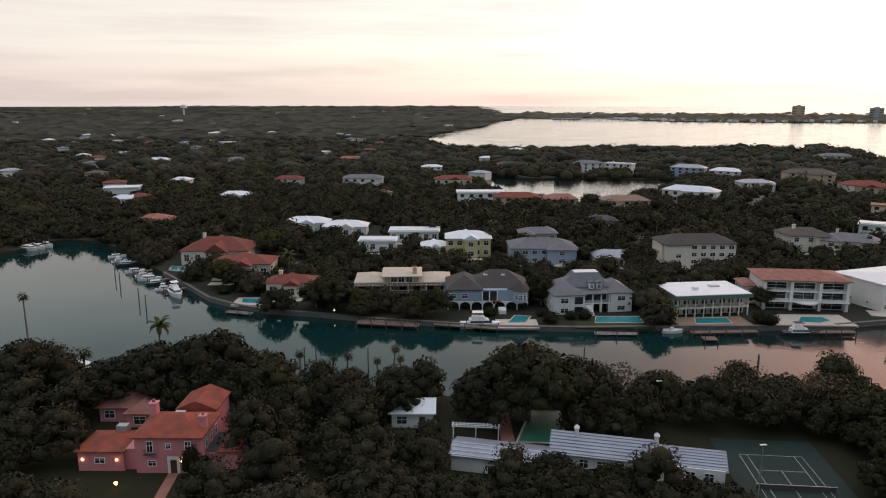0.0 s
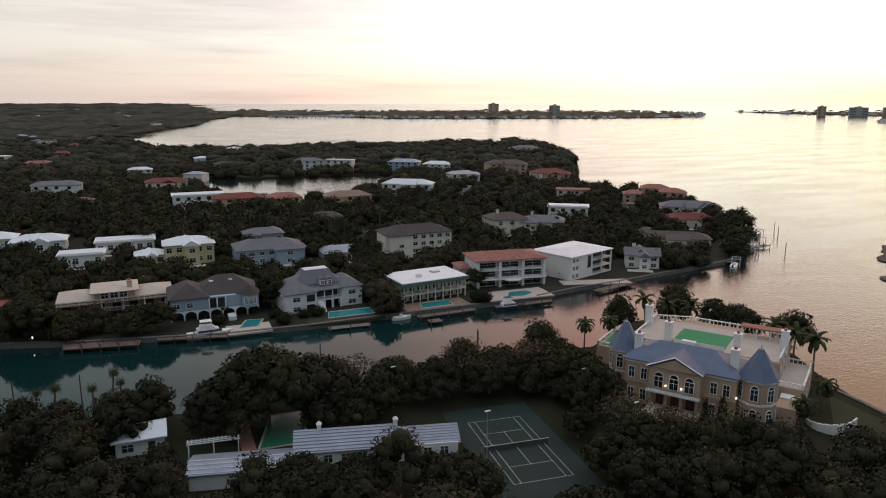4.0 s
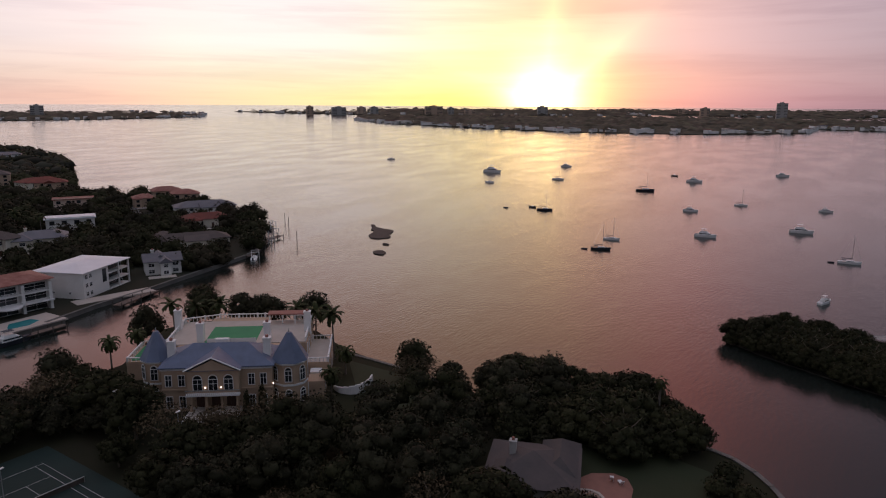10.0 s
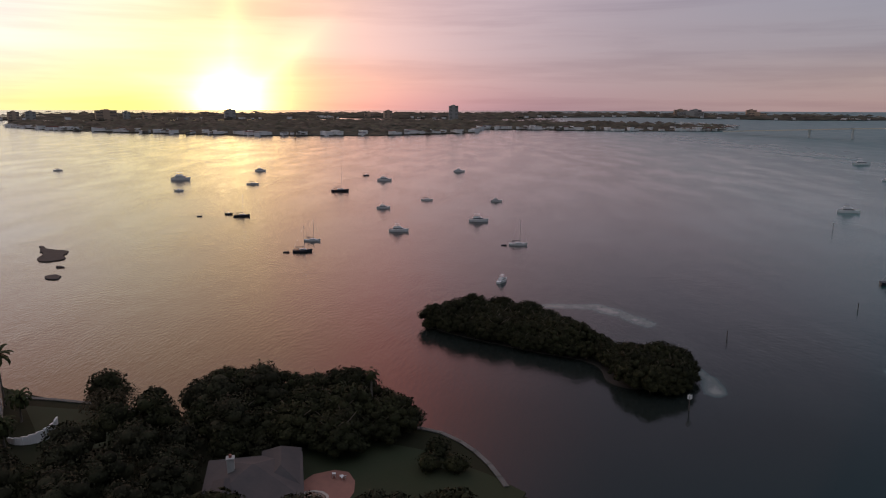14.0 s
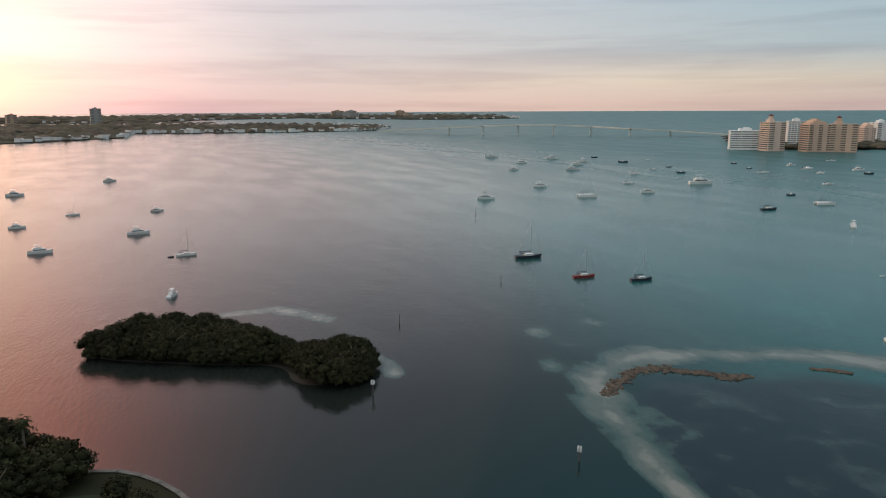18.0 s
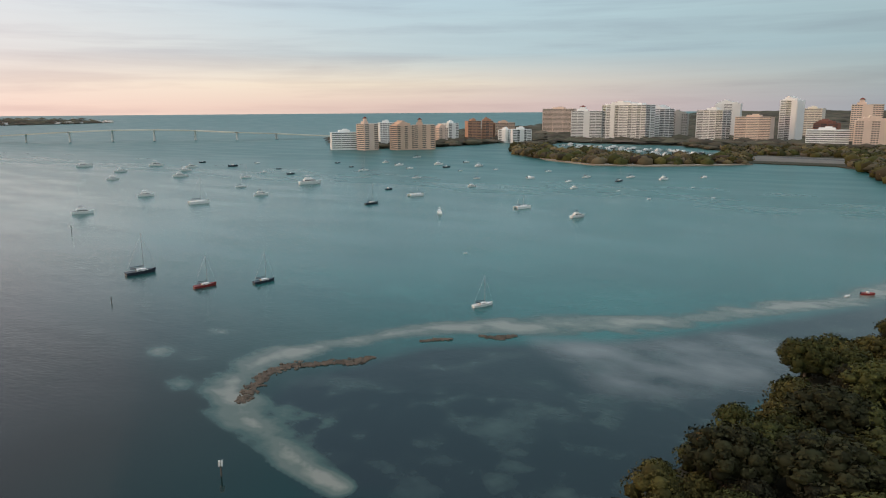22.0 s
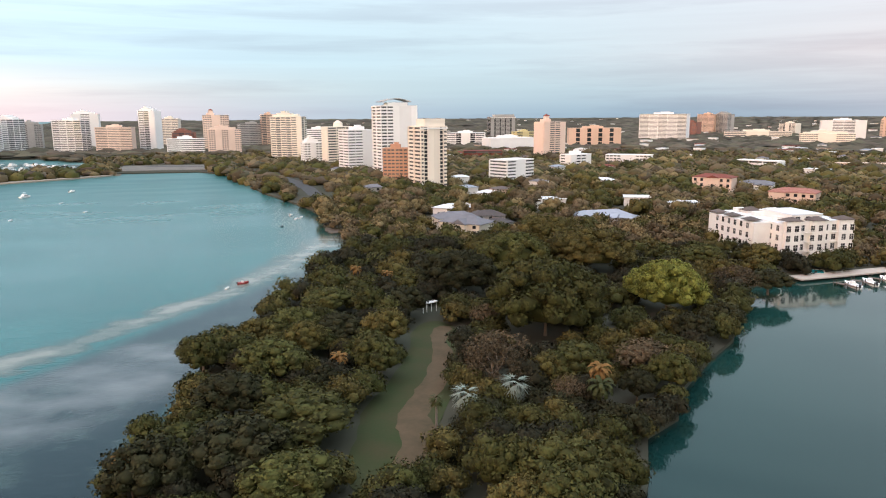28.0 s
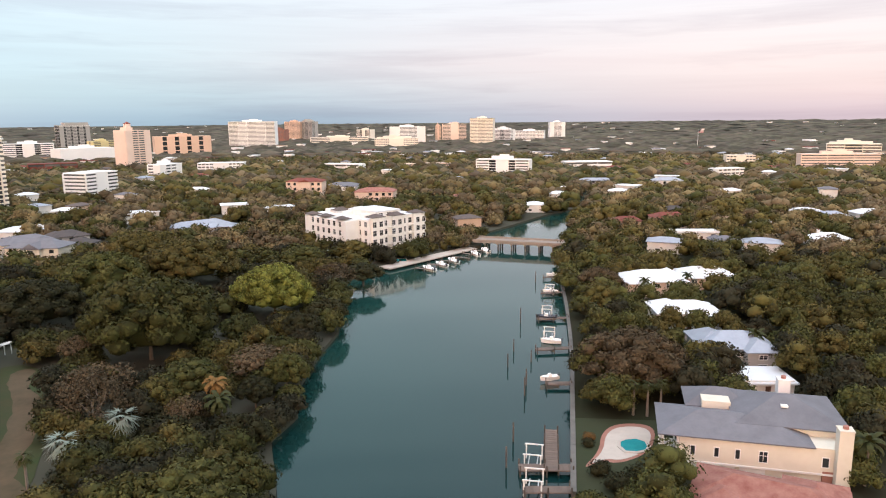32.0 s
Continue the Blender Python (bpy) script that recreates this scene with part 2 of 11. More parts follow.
def tube_into(bm, x, y, z0, z1, r0, r1, n=8, mat=0):
    lo = [bm.verts.new((x + r0 * math.cos(2 * math.pi * i / n), y + r0 * math.sin(2 * math.pi * i / n), z0)) for i in range(n)]
    hi = [bm.verts.new((x + r1 * math.cos(2 * math.pi * i / n), y + r1 * math.sin(2 * math.pi * i / n), z1)) for i in range(n)]
    for i in range(n):
        bm.faces.new((lo[i], lo[(i + 1) % n], hi[(i + 1) % n], hi[i])).material_index = mat
    bm.faces.new(hi).material_index = mat
    bm.faces.new(lo[::-1]).material_index = mat


def tube(x, y, z0, z1, r0, r1=None, n=8):
    bm = bmesh.new()
    tube_into(bm, x, y, z0, z1, r0, r0 if r1 is None else r1, n)
    return bm


def limb_into(bm, a, b, r0, r1, n=5, mat=0):
    a, b = Vector(a), Vector(b)
    q = (b - a).to_track_quat("Z", "Y")
    rings = []
    for p, r in ((a, r0), (b, r1)):
        rings.append([bm.verts.new(p + q @ Vector((r * math.cos(2 * math.pi * i / n), r * math.sin(2 * math.pi * i / n), 0))) for i in range(n)])
    for i in range(n):
        bm.faces.new((rings[0][i], rings[0][(i + 1) % n], rings[1][(i + 1) % n], rings[1][i])).material_index = mat


def within_level(ring, limit=2950.0):
    """Draws in the corners of an outline that lie beyond the level ground, with an arc between them."""
    out = []
    n = len(ring)
    for k in range(n):
        (ax, ay), (bx, by) = ring[k], ring[(k + 1) % n]
        ra, rb = math.hypot(ax, ay), math.hypot(bx, by)
        f = min(1.0, limit / ra)
        out.append((ax * f, ay * f))
        if ra > limit and rb > limit:
            ha, hb = math.atan2(ax, ay), math.atan2(bx, by)
            d = (hb - ha + math.pi) % (2 * math.pi) - math.pi
            m = int(abs(d) / 0.08)
            out += [(limit * math.sin(ha + d * q / (m + 1)), limit * math.cos(ha + d * q / (m + 1))) for q in range(1, m + 1)]
    return out


def far_land(name, h0, h1, label, material):
    """Land beyond the level ground, rising gently to the horizon between two headings."""
    bm = bmesh.new()
    rows = []
    for rr in (2940.0, 3000.0, 3300.0, 3700.0, 4200.0, 4880.0):
        rows.append([bm.verts.new((rr * math.sin(radians(h0 + (h1 - h0) * k / 60)), rr * math.cos(radians(h0 + (h1 - h0) * k / 60)), 1.1 + far_sheet(rr))) for k in range(61)])
    for a, b in zip(rows, rows[1:]):
        for k in range(60):
            bm.faces.new((a[k], b[k], b[k + 1], a[k + 1]))
    return tagged(part(name, bm, material), label, "ground", kind="structure")


def slab(name, outer, z0, z1, material, holes=(), far=False, **tags):
    """A flat slab with an outline in plan (holes allowed) and upright edges."""
    from mathutils.geometry import tessellate_polygon
    if far:
        outer = outer if far == "rise" else within_level(outer)
    rings = [outer, *holes]
    flat = [p for ring in rings for p in ring]
    bm = bmesh.new()
    zo = [far_sheet(math.hypot(*p)) for p in flat] if far == "rise" else [0.0] * len(flat)
    top = [bm.verts.new((x, y, z1 + o)) for (x, y), o in zip(flat, zo)]
    low = [bm.verts.new((x, y, z0 + o)) for (x, y), o in zip(flat, zo)]
    for tri in tessellate_polygon([[Vector((x, y, 0)) for x, y in ring] for ring in rings]):
        f = bm.faces.new([top[i] for i in tri])
        f.normal_update()
        if f.normal.z < 0:
            f.normal_flip()
    n0 = 0
    for ring in rings:
        n = len(ring)
        for i in range(n):
            a, b = n0 + i, n0 + (i + 1) % n
            bm.faces.new((top[a], low[a], low[b], top[b]))
        n0 += n
    ob = part(name, bm, material)
    return tagged(ob, **tags)


def smooth_ring(pts, rounds=2, jitter=0.0, seed=1, keep=False):
    """Rounds a closed outline by cutting its corners, with a little irregularity."""
    rng = random.Random(seed)
    for _ in range(rounds):
        out = []
        for (ax, ay), (bx, by) in zip(pts, pts[1:] + pts[:1]):
            j = jitter * math.hypot(bx - ax, by - ay)
            for k in (0.25, 0.75):
                out.append((ax + (bx - ax) * k + rng.uniform(-j, j), ay + (by - ay) * k + rng.uniform(-j, j)))
        pts = out
    return pts


# ---- the land: outlines of the shores in plan ----
GRASS = pbr("ground_cover", (0.022, 0.027, 0.013), (0.036, 0.031, 0.020), 0.05, 0.95, 0.05, fine=12, spec=0.1)
# far ground paler than its soil: distance haze is mixed into the colour
FAR_GROUND = pbr("far_ground_hazed", (0.050, 0.054, 0.038), (0.082, 0.076, 0.058), 0.012, 0.95, 0.0, fine=9, spec=0.1)
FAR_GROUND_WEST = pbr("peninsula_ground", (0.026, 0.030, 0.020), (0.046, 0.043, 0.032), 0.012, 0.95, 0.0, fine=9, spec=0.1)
SEAWALL = pbr("seawall_concrete", (0.17, 0.16, 0.145), (0.10, 0.095, 0.085), 0.4, 0.85, 0.02)
SAND = pbr("bare_sand", (0.34, 0.29, 0.23), (0.24, 0.20, 0.16), 0.15, 0.95, 0.02)

PENINSULA_FRONT = [(-211.7, 292.4), (-165.4, 307.9), (-158.7, 315.6), (-157.8, 332.0), (-148.4, 336.6), (-133.0, 329.9), (-116.5, 312.1), (-102.5, 291.8), (-84.3, 265.0), (-69.4, 244.0), (-58.3, 227.4), (-48.1, 218.8), (-36.1, 211.7), (-20.5, 206.9), (-4.6, 200.5), (11.6, 196.0), (31.0, 190.2), (53.1, 187.4), (85.2, 185.8), (113.4, 183.5), (132.5, 181.0)]
PENINSULA_TIP = [(128.8, 184.0), (147.6, 186.6), (166.4, 186.9), (189.1, 189.3), (206.5, 190.6), (226.4, 192.8), (242.3, 198.3), (263.0, 212.5), (286.7, 233.5), (305.2, 253.7), (301.4, 264.2), (319.0, 300.8), (329.6, 342.4), (331.2, 392.0), (341.3, 438.8), (407.4, 537.0), (483.0, 631.3), (550.0, 740.6), (584.3, 830.2), (588.4, 910.4)]
PENINSULA_NORTH = [(466.6, 929.6), (387.1, 940.4), (274.7, 939.1), (181.5, 957.9), (263.9, 881.8), (163.4, 932.3), (92.6, 984.6), (57.3, 1095.5), (72.9, 1351.8), (152.0, 1616.9), (276.0, 1963.0), (396.7, 2506.6), (562.7, 2951.8)]
MAIN_WEST = [(600.0, 4700.0), (-900.0, 4780.0), (-3400.0, 3200.0), (-3500.0, 900.0), (-500.0, 330.0)]
LAGOON = smooth_ring([(89.7, 619.9), (118.3, 589.2), (171.1, 584.9), (251.4, 569.5), (209.0, 496.3), (178.8, 461.5), (147.0, 436.8), (115.5, 429.3), (80.0, 452.8), (68.6, 507.8)], 1)
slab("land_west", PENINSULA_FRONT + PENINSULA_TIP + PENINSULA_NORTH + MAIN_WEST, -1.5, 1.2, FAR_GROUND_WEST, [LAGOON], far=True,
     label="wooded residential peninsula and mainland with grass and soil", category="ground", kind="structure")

NEAR_CANAL = [(-110.0, 150.0), (-86.3, 153.3), (-67.8, 152.5), (-49.0, 150.9), (-26.4, 149.7), (-6.2, 147.5), (8.7, 144.7), (21.7, 138.7), (37.2, 136.8), (55.6, 136.5), (73.5, 134.4), (62.6, 135.3), (81.1, 137.3), (98.7, 138.7), (114.2, 137.1)]
NEAR_POINT = [(137.6, 149.2), (147.1, 146.8), (153.1, 138.3), (157.3, 124.4), (156.0, 109.5), (147.2, 94.6), (143.5, 84.3), (141.1, 72.9), (137.6, 62.8), (136.3, 54.7), (131.5, 51.5), (138.5, 48.4), (141.4, 38.0), (140.6, 25.9), (136.8, 15.5), (130.1, 9.6), (130.0, 7.4), (127.6, 0.6), (122.1, -4.7), (116.2, -8.1), (108.0, -10.9)]
NEAR_SOUTH = [(98.0, -20.0), (66.0, -44.0), (20.0, -62.0), (-40.0, -58.0), (-75.0, -50.0), (-95.9, -55.8), (-111.6, -65.9), (-136.0, -81.1), (-173.0, -104.1), (-204.9, -125.9), (-241.7, -151.5), (-265.5, -168.1), (-298.0, -184.0), (-337.5, -204.9), (-363.4, -223.5), (-428.8, -247.1)]
slab("land_near", NEAR_CANAL + NEAR_POINT + NEAR_SOUTH + [(-900.0, -500.0), (-4600.0, -1500.0), (-4750.0, -300.0), (-4000.0, 500.0), (-1000.0, 260.0), (-300.0, 180.0)], -1.5, 1.2, GRASS, far=True,
     label="wooded residential land with lawns beside the canal", category="ground", kind="structure")

GARDEN_SHORE = [(31.3, -94.5), (28.1, -110.7), (24.7, -124.1), (18.2, -148.2), (12.8, -171.8), (11.5, -187.7), (-2.3, -212.3), (-12.8, -244.1), (-27.9, -285.3), (-47.0, -339.6), (-56.2, -391.4), (-46.1, -406.3), (-48.3, -479.1), (-33.8, -547.1), (-17.9, -607.4), (-11.1, -669.6), (16.7, -824.6), (45.7, -872.2), (130.9, -880.4)]
PARK_SHORE = [(144.1, -853.8), (177.0, -830.7), (222.6, -802.0), (287.3, -784.5), (374.8, -840.0), (437.3, -900.1), (509.6, -1004.0), (529.3, -1083.1), (535.3, -1173.4), (560.7, -1263.5), (640.1, -1312.8), (633.6, -1166.8), (662.2, -1036.3), (715.3, -949.0), (829.7, -966.6), (966.0, -1093.4), (1099.7, -1273.6), (1071.7, -1570.0), (1051.3, -1974.9), (1119.6, -2755.8)]
GARDEN_BAYOU = [(-448.1, -258.4), (-408.1, -259.2), (-376.7, -254.3), (-339.1, -247.1), (-308.0, -242.0), (-271.5, -217.0), (-267.9, -221.4), (-232.1, -215.4), (-209.2, -217.9), (-188.4, -213.2), (-170.3, -210.1), (-150.0, -180.4), (-131.8, -160.2), (-117.6, -150.1), (-107.1, -141.7), (-92.5, -129.7), (-86.3, -119.8), (-75.2, -114.0), (-64.9, -97.5), (-59.6, -90.4), (-56.0, -78.0), (-20.0, -71.0), (28.0, -80.0)]
MARINA = [(163.8, -906.6), (225.7, -892.6), (277.4, -897.7), (437.9, -1002.3), (516.1, -1166.3), (533.1, -1275.1), (303.2, -1243.8), (192.9, -1095.4)]
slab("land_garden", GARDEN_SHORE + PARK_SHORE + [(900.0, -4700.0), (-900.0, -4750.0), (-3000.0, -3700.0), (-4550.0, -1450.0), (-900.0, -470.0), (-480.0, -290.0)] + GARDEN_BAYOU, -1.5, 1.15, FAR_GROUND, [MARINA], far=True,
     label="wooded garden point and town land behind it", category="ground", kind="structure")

REEF_MUD = pbr("mangrove_mud", (0.050, 0.042, 0.032), (0.034, 0.030, 0.024), 0.3, 0.9, 0.03)
MANGROVE_RING = [(206.5, 11.5), (196.9, 5), (187.3, -7.9), (174.8, -27), (169.9, -37.9), (163, -42.5), (152.4, -40.9), (146.7, -46.6), (148.8, -55.1), (162.3, -63.3), (166.4, -60), (169.9, -53.3), (171.5, -46), (189.2, -39.3), (204.8, -28.9), (212.6, -13.1), (208.5, 1.5), (196.5, 7.5)]
slab("island_ground", smooth_ring([(183 + 0.86 * (x - 183), -25 + 0.86 * (y + 25)) for x, y in MANGROVE_RING], 2), -1.0, 0.25, REEF_MUD, label="low muddy ground of a mangrove island", category="ground", kind="structure")

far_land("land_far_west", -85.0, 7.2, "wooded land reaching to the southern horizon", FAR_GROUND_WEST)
far_land("land_far_town", 169.0, 275.0, "wooded town land reaching to the horizon", FAR_GROUND)

# the far keys across the bay
KEY_A = [(2221.6, 1365.2), (1917.5, 1051.7), (1711.6, 701.4), (1585.2, 409.0), (1601.0, 151.4), (1785.8, -78.2), (2111.0, -116.7), (2037.4, -254.1), (1948.5, -493.2), (1960.8, -769.4), (2225.5, -920.4), (2746.2, -895.6), (3094.9, -431.4), (3227.2, 49.7), (3198.9, 561.0), (2990.6, 1273.6), (2722.4, 1634.8)]
slab("key_near", KEY_A, -1.5, 1.5, FAR_GROUND, far="rise", label="low built-up key across the bay", category="ground", kind="structure")
KEY_B = [(2797.8, 2410.7), (2771.0, 2053.0), (2885.8, 1687.8), (3146.1, 1082.7), (3335.8, 481.5), (3544.8, 621.5), (3320.5, -207.7), (3627.7, -586.9), (3579.4, -511.9), (3631.1, -1006.1), (3098.5, -1522.6), (3023.9, -1958.2), (3499.8, -2075.2), (4166.6, -1155.8), (4314.6, -455.1), (4175.6, 731.8), (3596.6, 2155.8), (3347.8, 1808.1)]
slab("key_outer", KEY_B, -1.5, 1.5, FAR_GROUND, far="rise", label="long low outer key with towers", category="ground", kind="structure")
KEY_C = [(639.4, 3186.9), (899.4, 2759.3), (998.3, 2410.3), (1270.4, 2258.3), (1719.9, 2105.4), (2228.0, 2100.1), (2424.0, 2249.9), (2366.6, 2631.9), (1834.9, 3036.4), (1098.0, 3286.5), (679.7, 3492.6)]
slab("key_south", KEY_C, -1.5, 1.5, FAR_GROUND, far="rise", label="low wooded key beyond the road bridge", category="ground", kind="structure")
KEY_D = [(462.0, 3077.6), (635.0, 2845.2), (721.2, 2647.3), (846.9, 3019.4), (722.9, 3364.6), (536.3, 3391.2)]
slab("key_small", KEY_D, -1.5, 1.5, FAR_GROUND, far="rise", label="small wooded island in the bay", category="ground", kind="structure")

# ---- water: one sheet out to the horizon, finer near the camera ----
SHOAL_LINES = [
    [(74.8, -83.7), (89.5, -88.2), (104.2, -93.1), (120.3, -100.3), (130.6, -111.1), (132.9, -125.3), (128.1, -136.3), (122.3, -147.6), (113.5, -162.1), (99.6, -177.4), (82.1, -188.5), (66.7, -196.3), (52.6, -210.1), (38.4, -228.8), (22.5, -247.9), (5.1, -268.9), (-12.2, -295.3), (-25.7, -325.1), (-44.4, -366.9)],
    [(221.8, -34.9), (221.3, -49.9), (209.7, -58.3), (201.9, -61.6)],
    [(165.4, -63.6), (158.5, -64.1), (150.7, -62.5)],
]
SHOAL_WIDTH = [[3, 4, 5.2, 7.5, 8, 7, 6.8, 5.95, 5.95, 7.65, 10.2, 9.35, 7.65, 6.8, 6.8, 7.65, 10.2, 11.9, 11.9], [2.6, 3.4, 3.4, 2.4], [2.0, 2.6, 2.4]]
# outline of a sky sheen over the shallows, drawn as pale grey water colour
SHEEN_PATCH = [(77.6, -174), (60.1, -159.4), (49.9, -149.5), (31, -152.1), (16.3, -176), (15.2, -200.5), (31.3, -208.1), (52.5, -184.7)]
LAGOON_BED = [(75.7, -80.6), (91.2, -87.9), (106, -96.3), (112.7, -103.6), (117.3, -116.8), (108.3, -134.5), (102, -153.2), (88.2, -163.2), (75.1, -172.4), (61.4, -180.9), (48.6, -194.8), (35.5, -212.7), (20.9, -232.5), (4.6, -254.6), (-13.9, -284.2), (-30.8, -311.4), (-19.6, -253.2), (0.1, -215.3), (8.8, -183.6), (17.7, -156), (18.3, -129), (26.5, -102)]
SAND_SPOTS = [(148.7, -115.4), (138.6, -100.1), (160.2, -132.1), (161.4, -112.8), (92.1, -99), (102.8, -99.7)]


def seg_dist(p, a, b):
    ax, ay = a
    dx, dy = b[0] - ax, b[1] - ay
    k = max(0.0, min(1.0, ((p[0] - ax) * dx + (p[1] - ay) * dy) / (dx * dx + dy * dy)))
    return math.hypot(p[0] - ax - k * dx, p[1] - ay - k * dy)


def inside(p, ring):
    c = False
    for (ax, ay), (bx, by) in zip(ring, ring[1:] + ring[:1]):
        if (ay > p[1]) != (by > p[1]) and p[0] < (bx - ax) * (p[1] - ay) / (by - ay) + ax:
            c = not c
    return c


def ring_field(X, Y, ring, soft):
    """1 within an outline, fading to 0 over a soft edge."""
    odd = np.zeros(X.shape, bool)
    near = np.full(X.shape, 1e9)
    for (ax, ay), (bx, by) in zip(ring, ring[1:] + ring[:1]):
        dx, dy = bx - ax, by - ay
        if dy:
            odd ^= ((ay > Y) != (by > Y)) & (X < dx * (Y - ay) / dy + ax)
        k = np.clip(((X - ax) * dx + (Y - ay) * dy) / (dx * dx + dy * dy), 0, 1)
        near = np.minimum(near, np.hypot(X - ax - k * dx, Y - ay - k * dy))
    return np.clip(0.5 + np.where(odd, near, -near) / soft, 0, 1)


def shoal_field(X, Y):
    """How shallow: 1 on the sand banks, 0 over deep water."""
    s = np.zeros(X.shape)
    for line, widths in zip(SHOAL_LINES, SHOAL_WIDTH):
        for (ax, ay), (bx, by), w0, w1 in zip(line, line[1:], widths, widths[1:]):
            dx, dy = bx - ax, by - ay
            k = np.clip(((X - ax) * dx + (Y - ay) * dy) / (dx * dx + dy * dy), 0, 1)
            d = np.hypot(X - ax - k * dx, Y - ay - k * dy)
            s = np.maximum(s, 1.0 - d / (1.35 * (w0 + (w1 - w0) * k)))
    for k, (x, y) in enumerate(SAND_SPOTS):
        s = np.maximum(s, 0.62 - np.hypot((X - x) * 0.8, Y - y) / (9.0 + 2 * (k % 3)))
    return np.clip(s, 0, 1)


def water_sheet():
    """Rings of quads round the middle of the bay, close together where the sand banks lie."""
    n = 720
    radii = [6.0]
    while radii[-1] < 4890:
        q = radii[-1]
        radii.append(min(4890.0, q * (1.05 if q < 90 else 1.014 if q < 520 else 1.08)))
    R, A = np.meshgrid(np.array(radii), 2 * math.pi * np.arange(n) / n, indexing="ij")
    X, Y = R * np.sin(A), R * np.cos(A)
    Z = np.vectorize(far_sheet)(R)
    verts = np.stack([X, Y, Z], 2).reshape(-1, 3)
    i, k = np.meshgrid(np.arange(len(radii) - 1), np.arange(n), indexing="ij")
    a, b = i * n + k, i * n + (k + 1) % n
    faces = np.stack([a, a + n, b + n, b], 2).reshape(-1, 4)
    me = bpy.data.meshes.new("water")
    me.from_pydata(verts.tolist(), [], faces.tolist() + [list(range(n))])
    me.update()
    if me.polygons[0].normal.z < 0:
        me.flip_normals()
    reach = (R > 60) & (R < 640) & (np.degrees(A) > 80) & (np.degrees(A) < 240)
    col = np.zeros((len(verts), 4), np.float32)
    col[:, 3] = 1
    for c, f in ((0, shoal_field(X, Y)), (1, ring_field(X, Y, LAGOON_BED, 7.0)), (2, ring_field(X, Y, SHEEN_PATCH, 12.0))):
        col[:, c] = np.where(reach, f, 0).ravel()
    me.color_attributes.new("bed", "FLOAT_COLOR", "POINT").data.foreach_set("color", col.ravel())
    me.polygons.foreach_set("use_smooth", [True] * len(me.polygons))
    me.materials.append(WATER)
    return new("water", me)


def water_material():
    m = bpy.data.materials.new("bay_water")
    m.use_nodes = True
    nt = m.node_tree
    b = nt.nodes["Principled BSDF"]
    geo = nt.nodes.new("ShaderNodeNewGeometry")

    def noise_at(scale, detail, stretch=(1, 1, 1)):
        mp = nt.nodes.new("ShaderNodeMapping")
        mp.inputs["Scale"].default_value = stretch
        mp.inputs["Rotation"].default_value = (0, 0, 0.5)
        nt.links.new(geo.outputs["Position"], mp.inputs[0])
        n = nt.nodes.new("ShaderNodeTexNoise")
        n.inputs["Scale"].default_value = scale
        n.inputs["Detail"].default_value = detail
        nt.links.new(mp.outputs[0], n.inputs["Vector"])
        return n.outputs[0]

    def mathn(op, a, c, clamp=False):
        n = nt.nodes.new("ShaderNodeMath")
        n.operation = op
        n.use_clamp = clamp
        for i, v in enumerate((a, c)):
            if isinstance(v, (int, float)):
                n.inputs[i].default_value = v
            else:
                nt.links.new(v, n.inputs[i])
        return n.outputs[0]

    def mixn(fac, a, c):
        n = nt.nodes.new("ShaderNodeMix")
        n.data_type = "RGBA"
        for s, v in ((n.inputs[0], fac), (n.inputs[6], a), (n.inputs[7], c)):
            if isinstance(v, tuple):
                s.default_value = (*v, 1)
            else:
                nt.links.new(v, s)
        return n.outputs[2]

    at = nt.nodes.new("ShaderNodeAttribute")
    at.attribute_name = "bed"
    sp = nt.nodes.new("ShaderNodeSeparateColor")
    nt.links.new(at.outputs["Color"], sp.inputs[0])
    patch = noise_at(0.022, 4.0)
    fine = noise_at(0.12, 5.0)
    deep = mixn(mathn("MULTIPLY", mathn("SUBTRACT", patch, 0.35), 2.5, True), (0.014, 0.017, 0.014), (0.018, 0.024, 0.021))
    canal = nt.nodes.new("ShaderNodeSeparateXYZ")
    nt.links.new(geo.outputs["Position"], canal.inputs[0])
    deep = mixn(mathn("MULTIPLY", mathn("SUBTRACT", 130.0, canal.outputs[0]), 0.02, True), deep, (0.005, 0.026, 0.026))
    shelf = nt.nodes.new("ShaderNodeSeparateXYZ")
    nt.links.new(geo.outputs["Position"], shelf.inputs[0])
    southing = mathn("MULTIPLY", mathn("ADD", mathn("ADD", shelf.outputs[1], 80.0), mathn("MULTIPLY", shelf.outputs[0], 0.12)), -0.010, True)
    bayou = mathn("MULTIPLY", mathn("ADD", shelf.outputs[0], 15.0), -0.03, True)
    deep = mixn(southing, deep, mixn(bayou, mixn(mathn("MULTIPLY", mathn("SUBTRACT", patch, 0.35), 2.5, True), (0.016, 0.100, 0.100), (0.022, 0.128, 0.124)), (0.011, 0.046, 0.040)))
    blot = noise_at(0.05, 6.0)
    grass = mixn(mathn("MULTIPLY", mathn("SUBTRACT", fine, 0.53), 6.0, True), (0.016, 0.024, 0.030), (0.040, 0.060, 0.060))
    grass = mixn(mathn("MULTIPLY", mathn("SUBTRACT", blot, 0.56), 5.0, True), grass, (0.055, 0.082, 0.080))
    body = mixn(sp.outputs[1], deep, grass)
    # ragged pale grey in the base colour imitates reflected sky
    ragged_sheen = noise_at(0.034, 7.0, (1.0, 1.5, 1.0))
    body = mixn(mathn("MULTIPLY", mathn("MULTIPLY", sp.outputs[2], mathn("MULTIPLY", mathn("SUBTRACT", ragged_sheen, 0.30), 3.0, True)), 1.0, True), body, (0.175, 0.190, 0.195))
    ragged = noise_at(0.035, 7.0, (1.0, 2.2, 1.0))
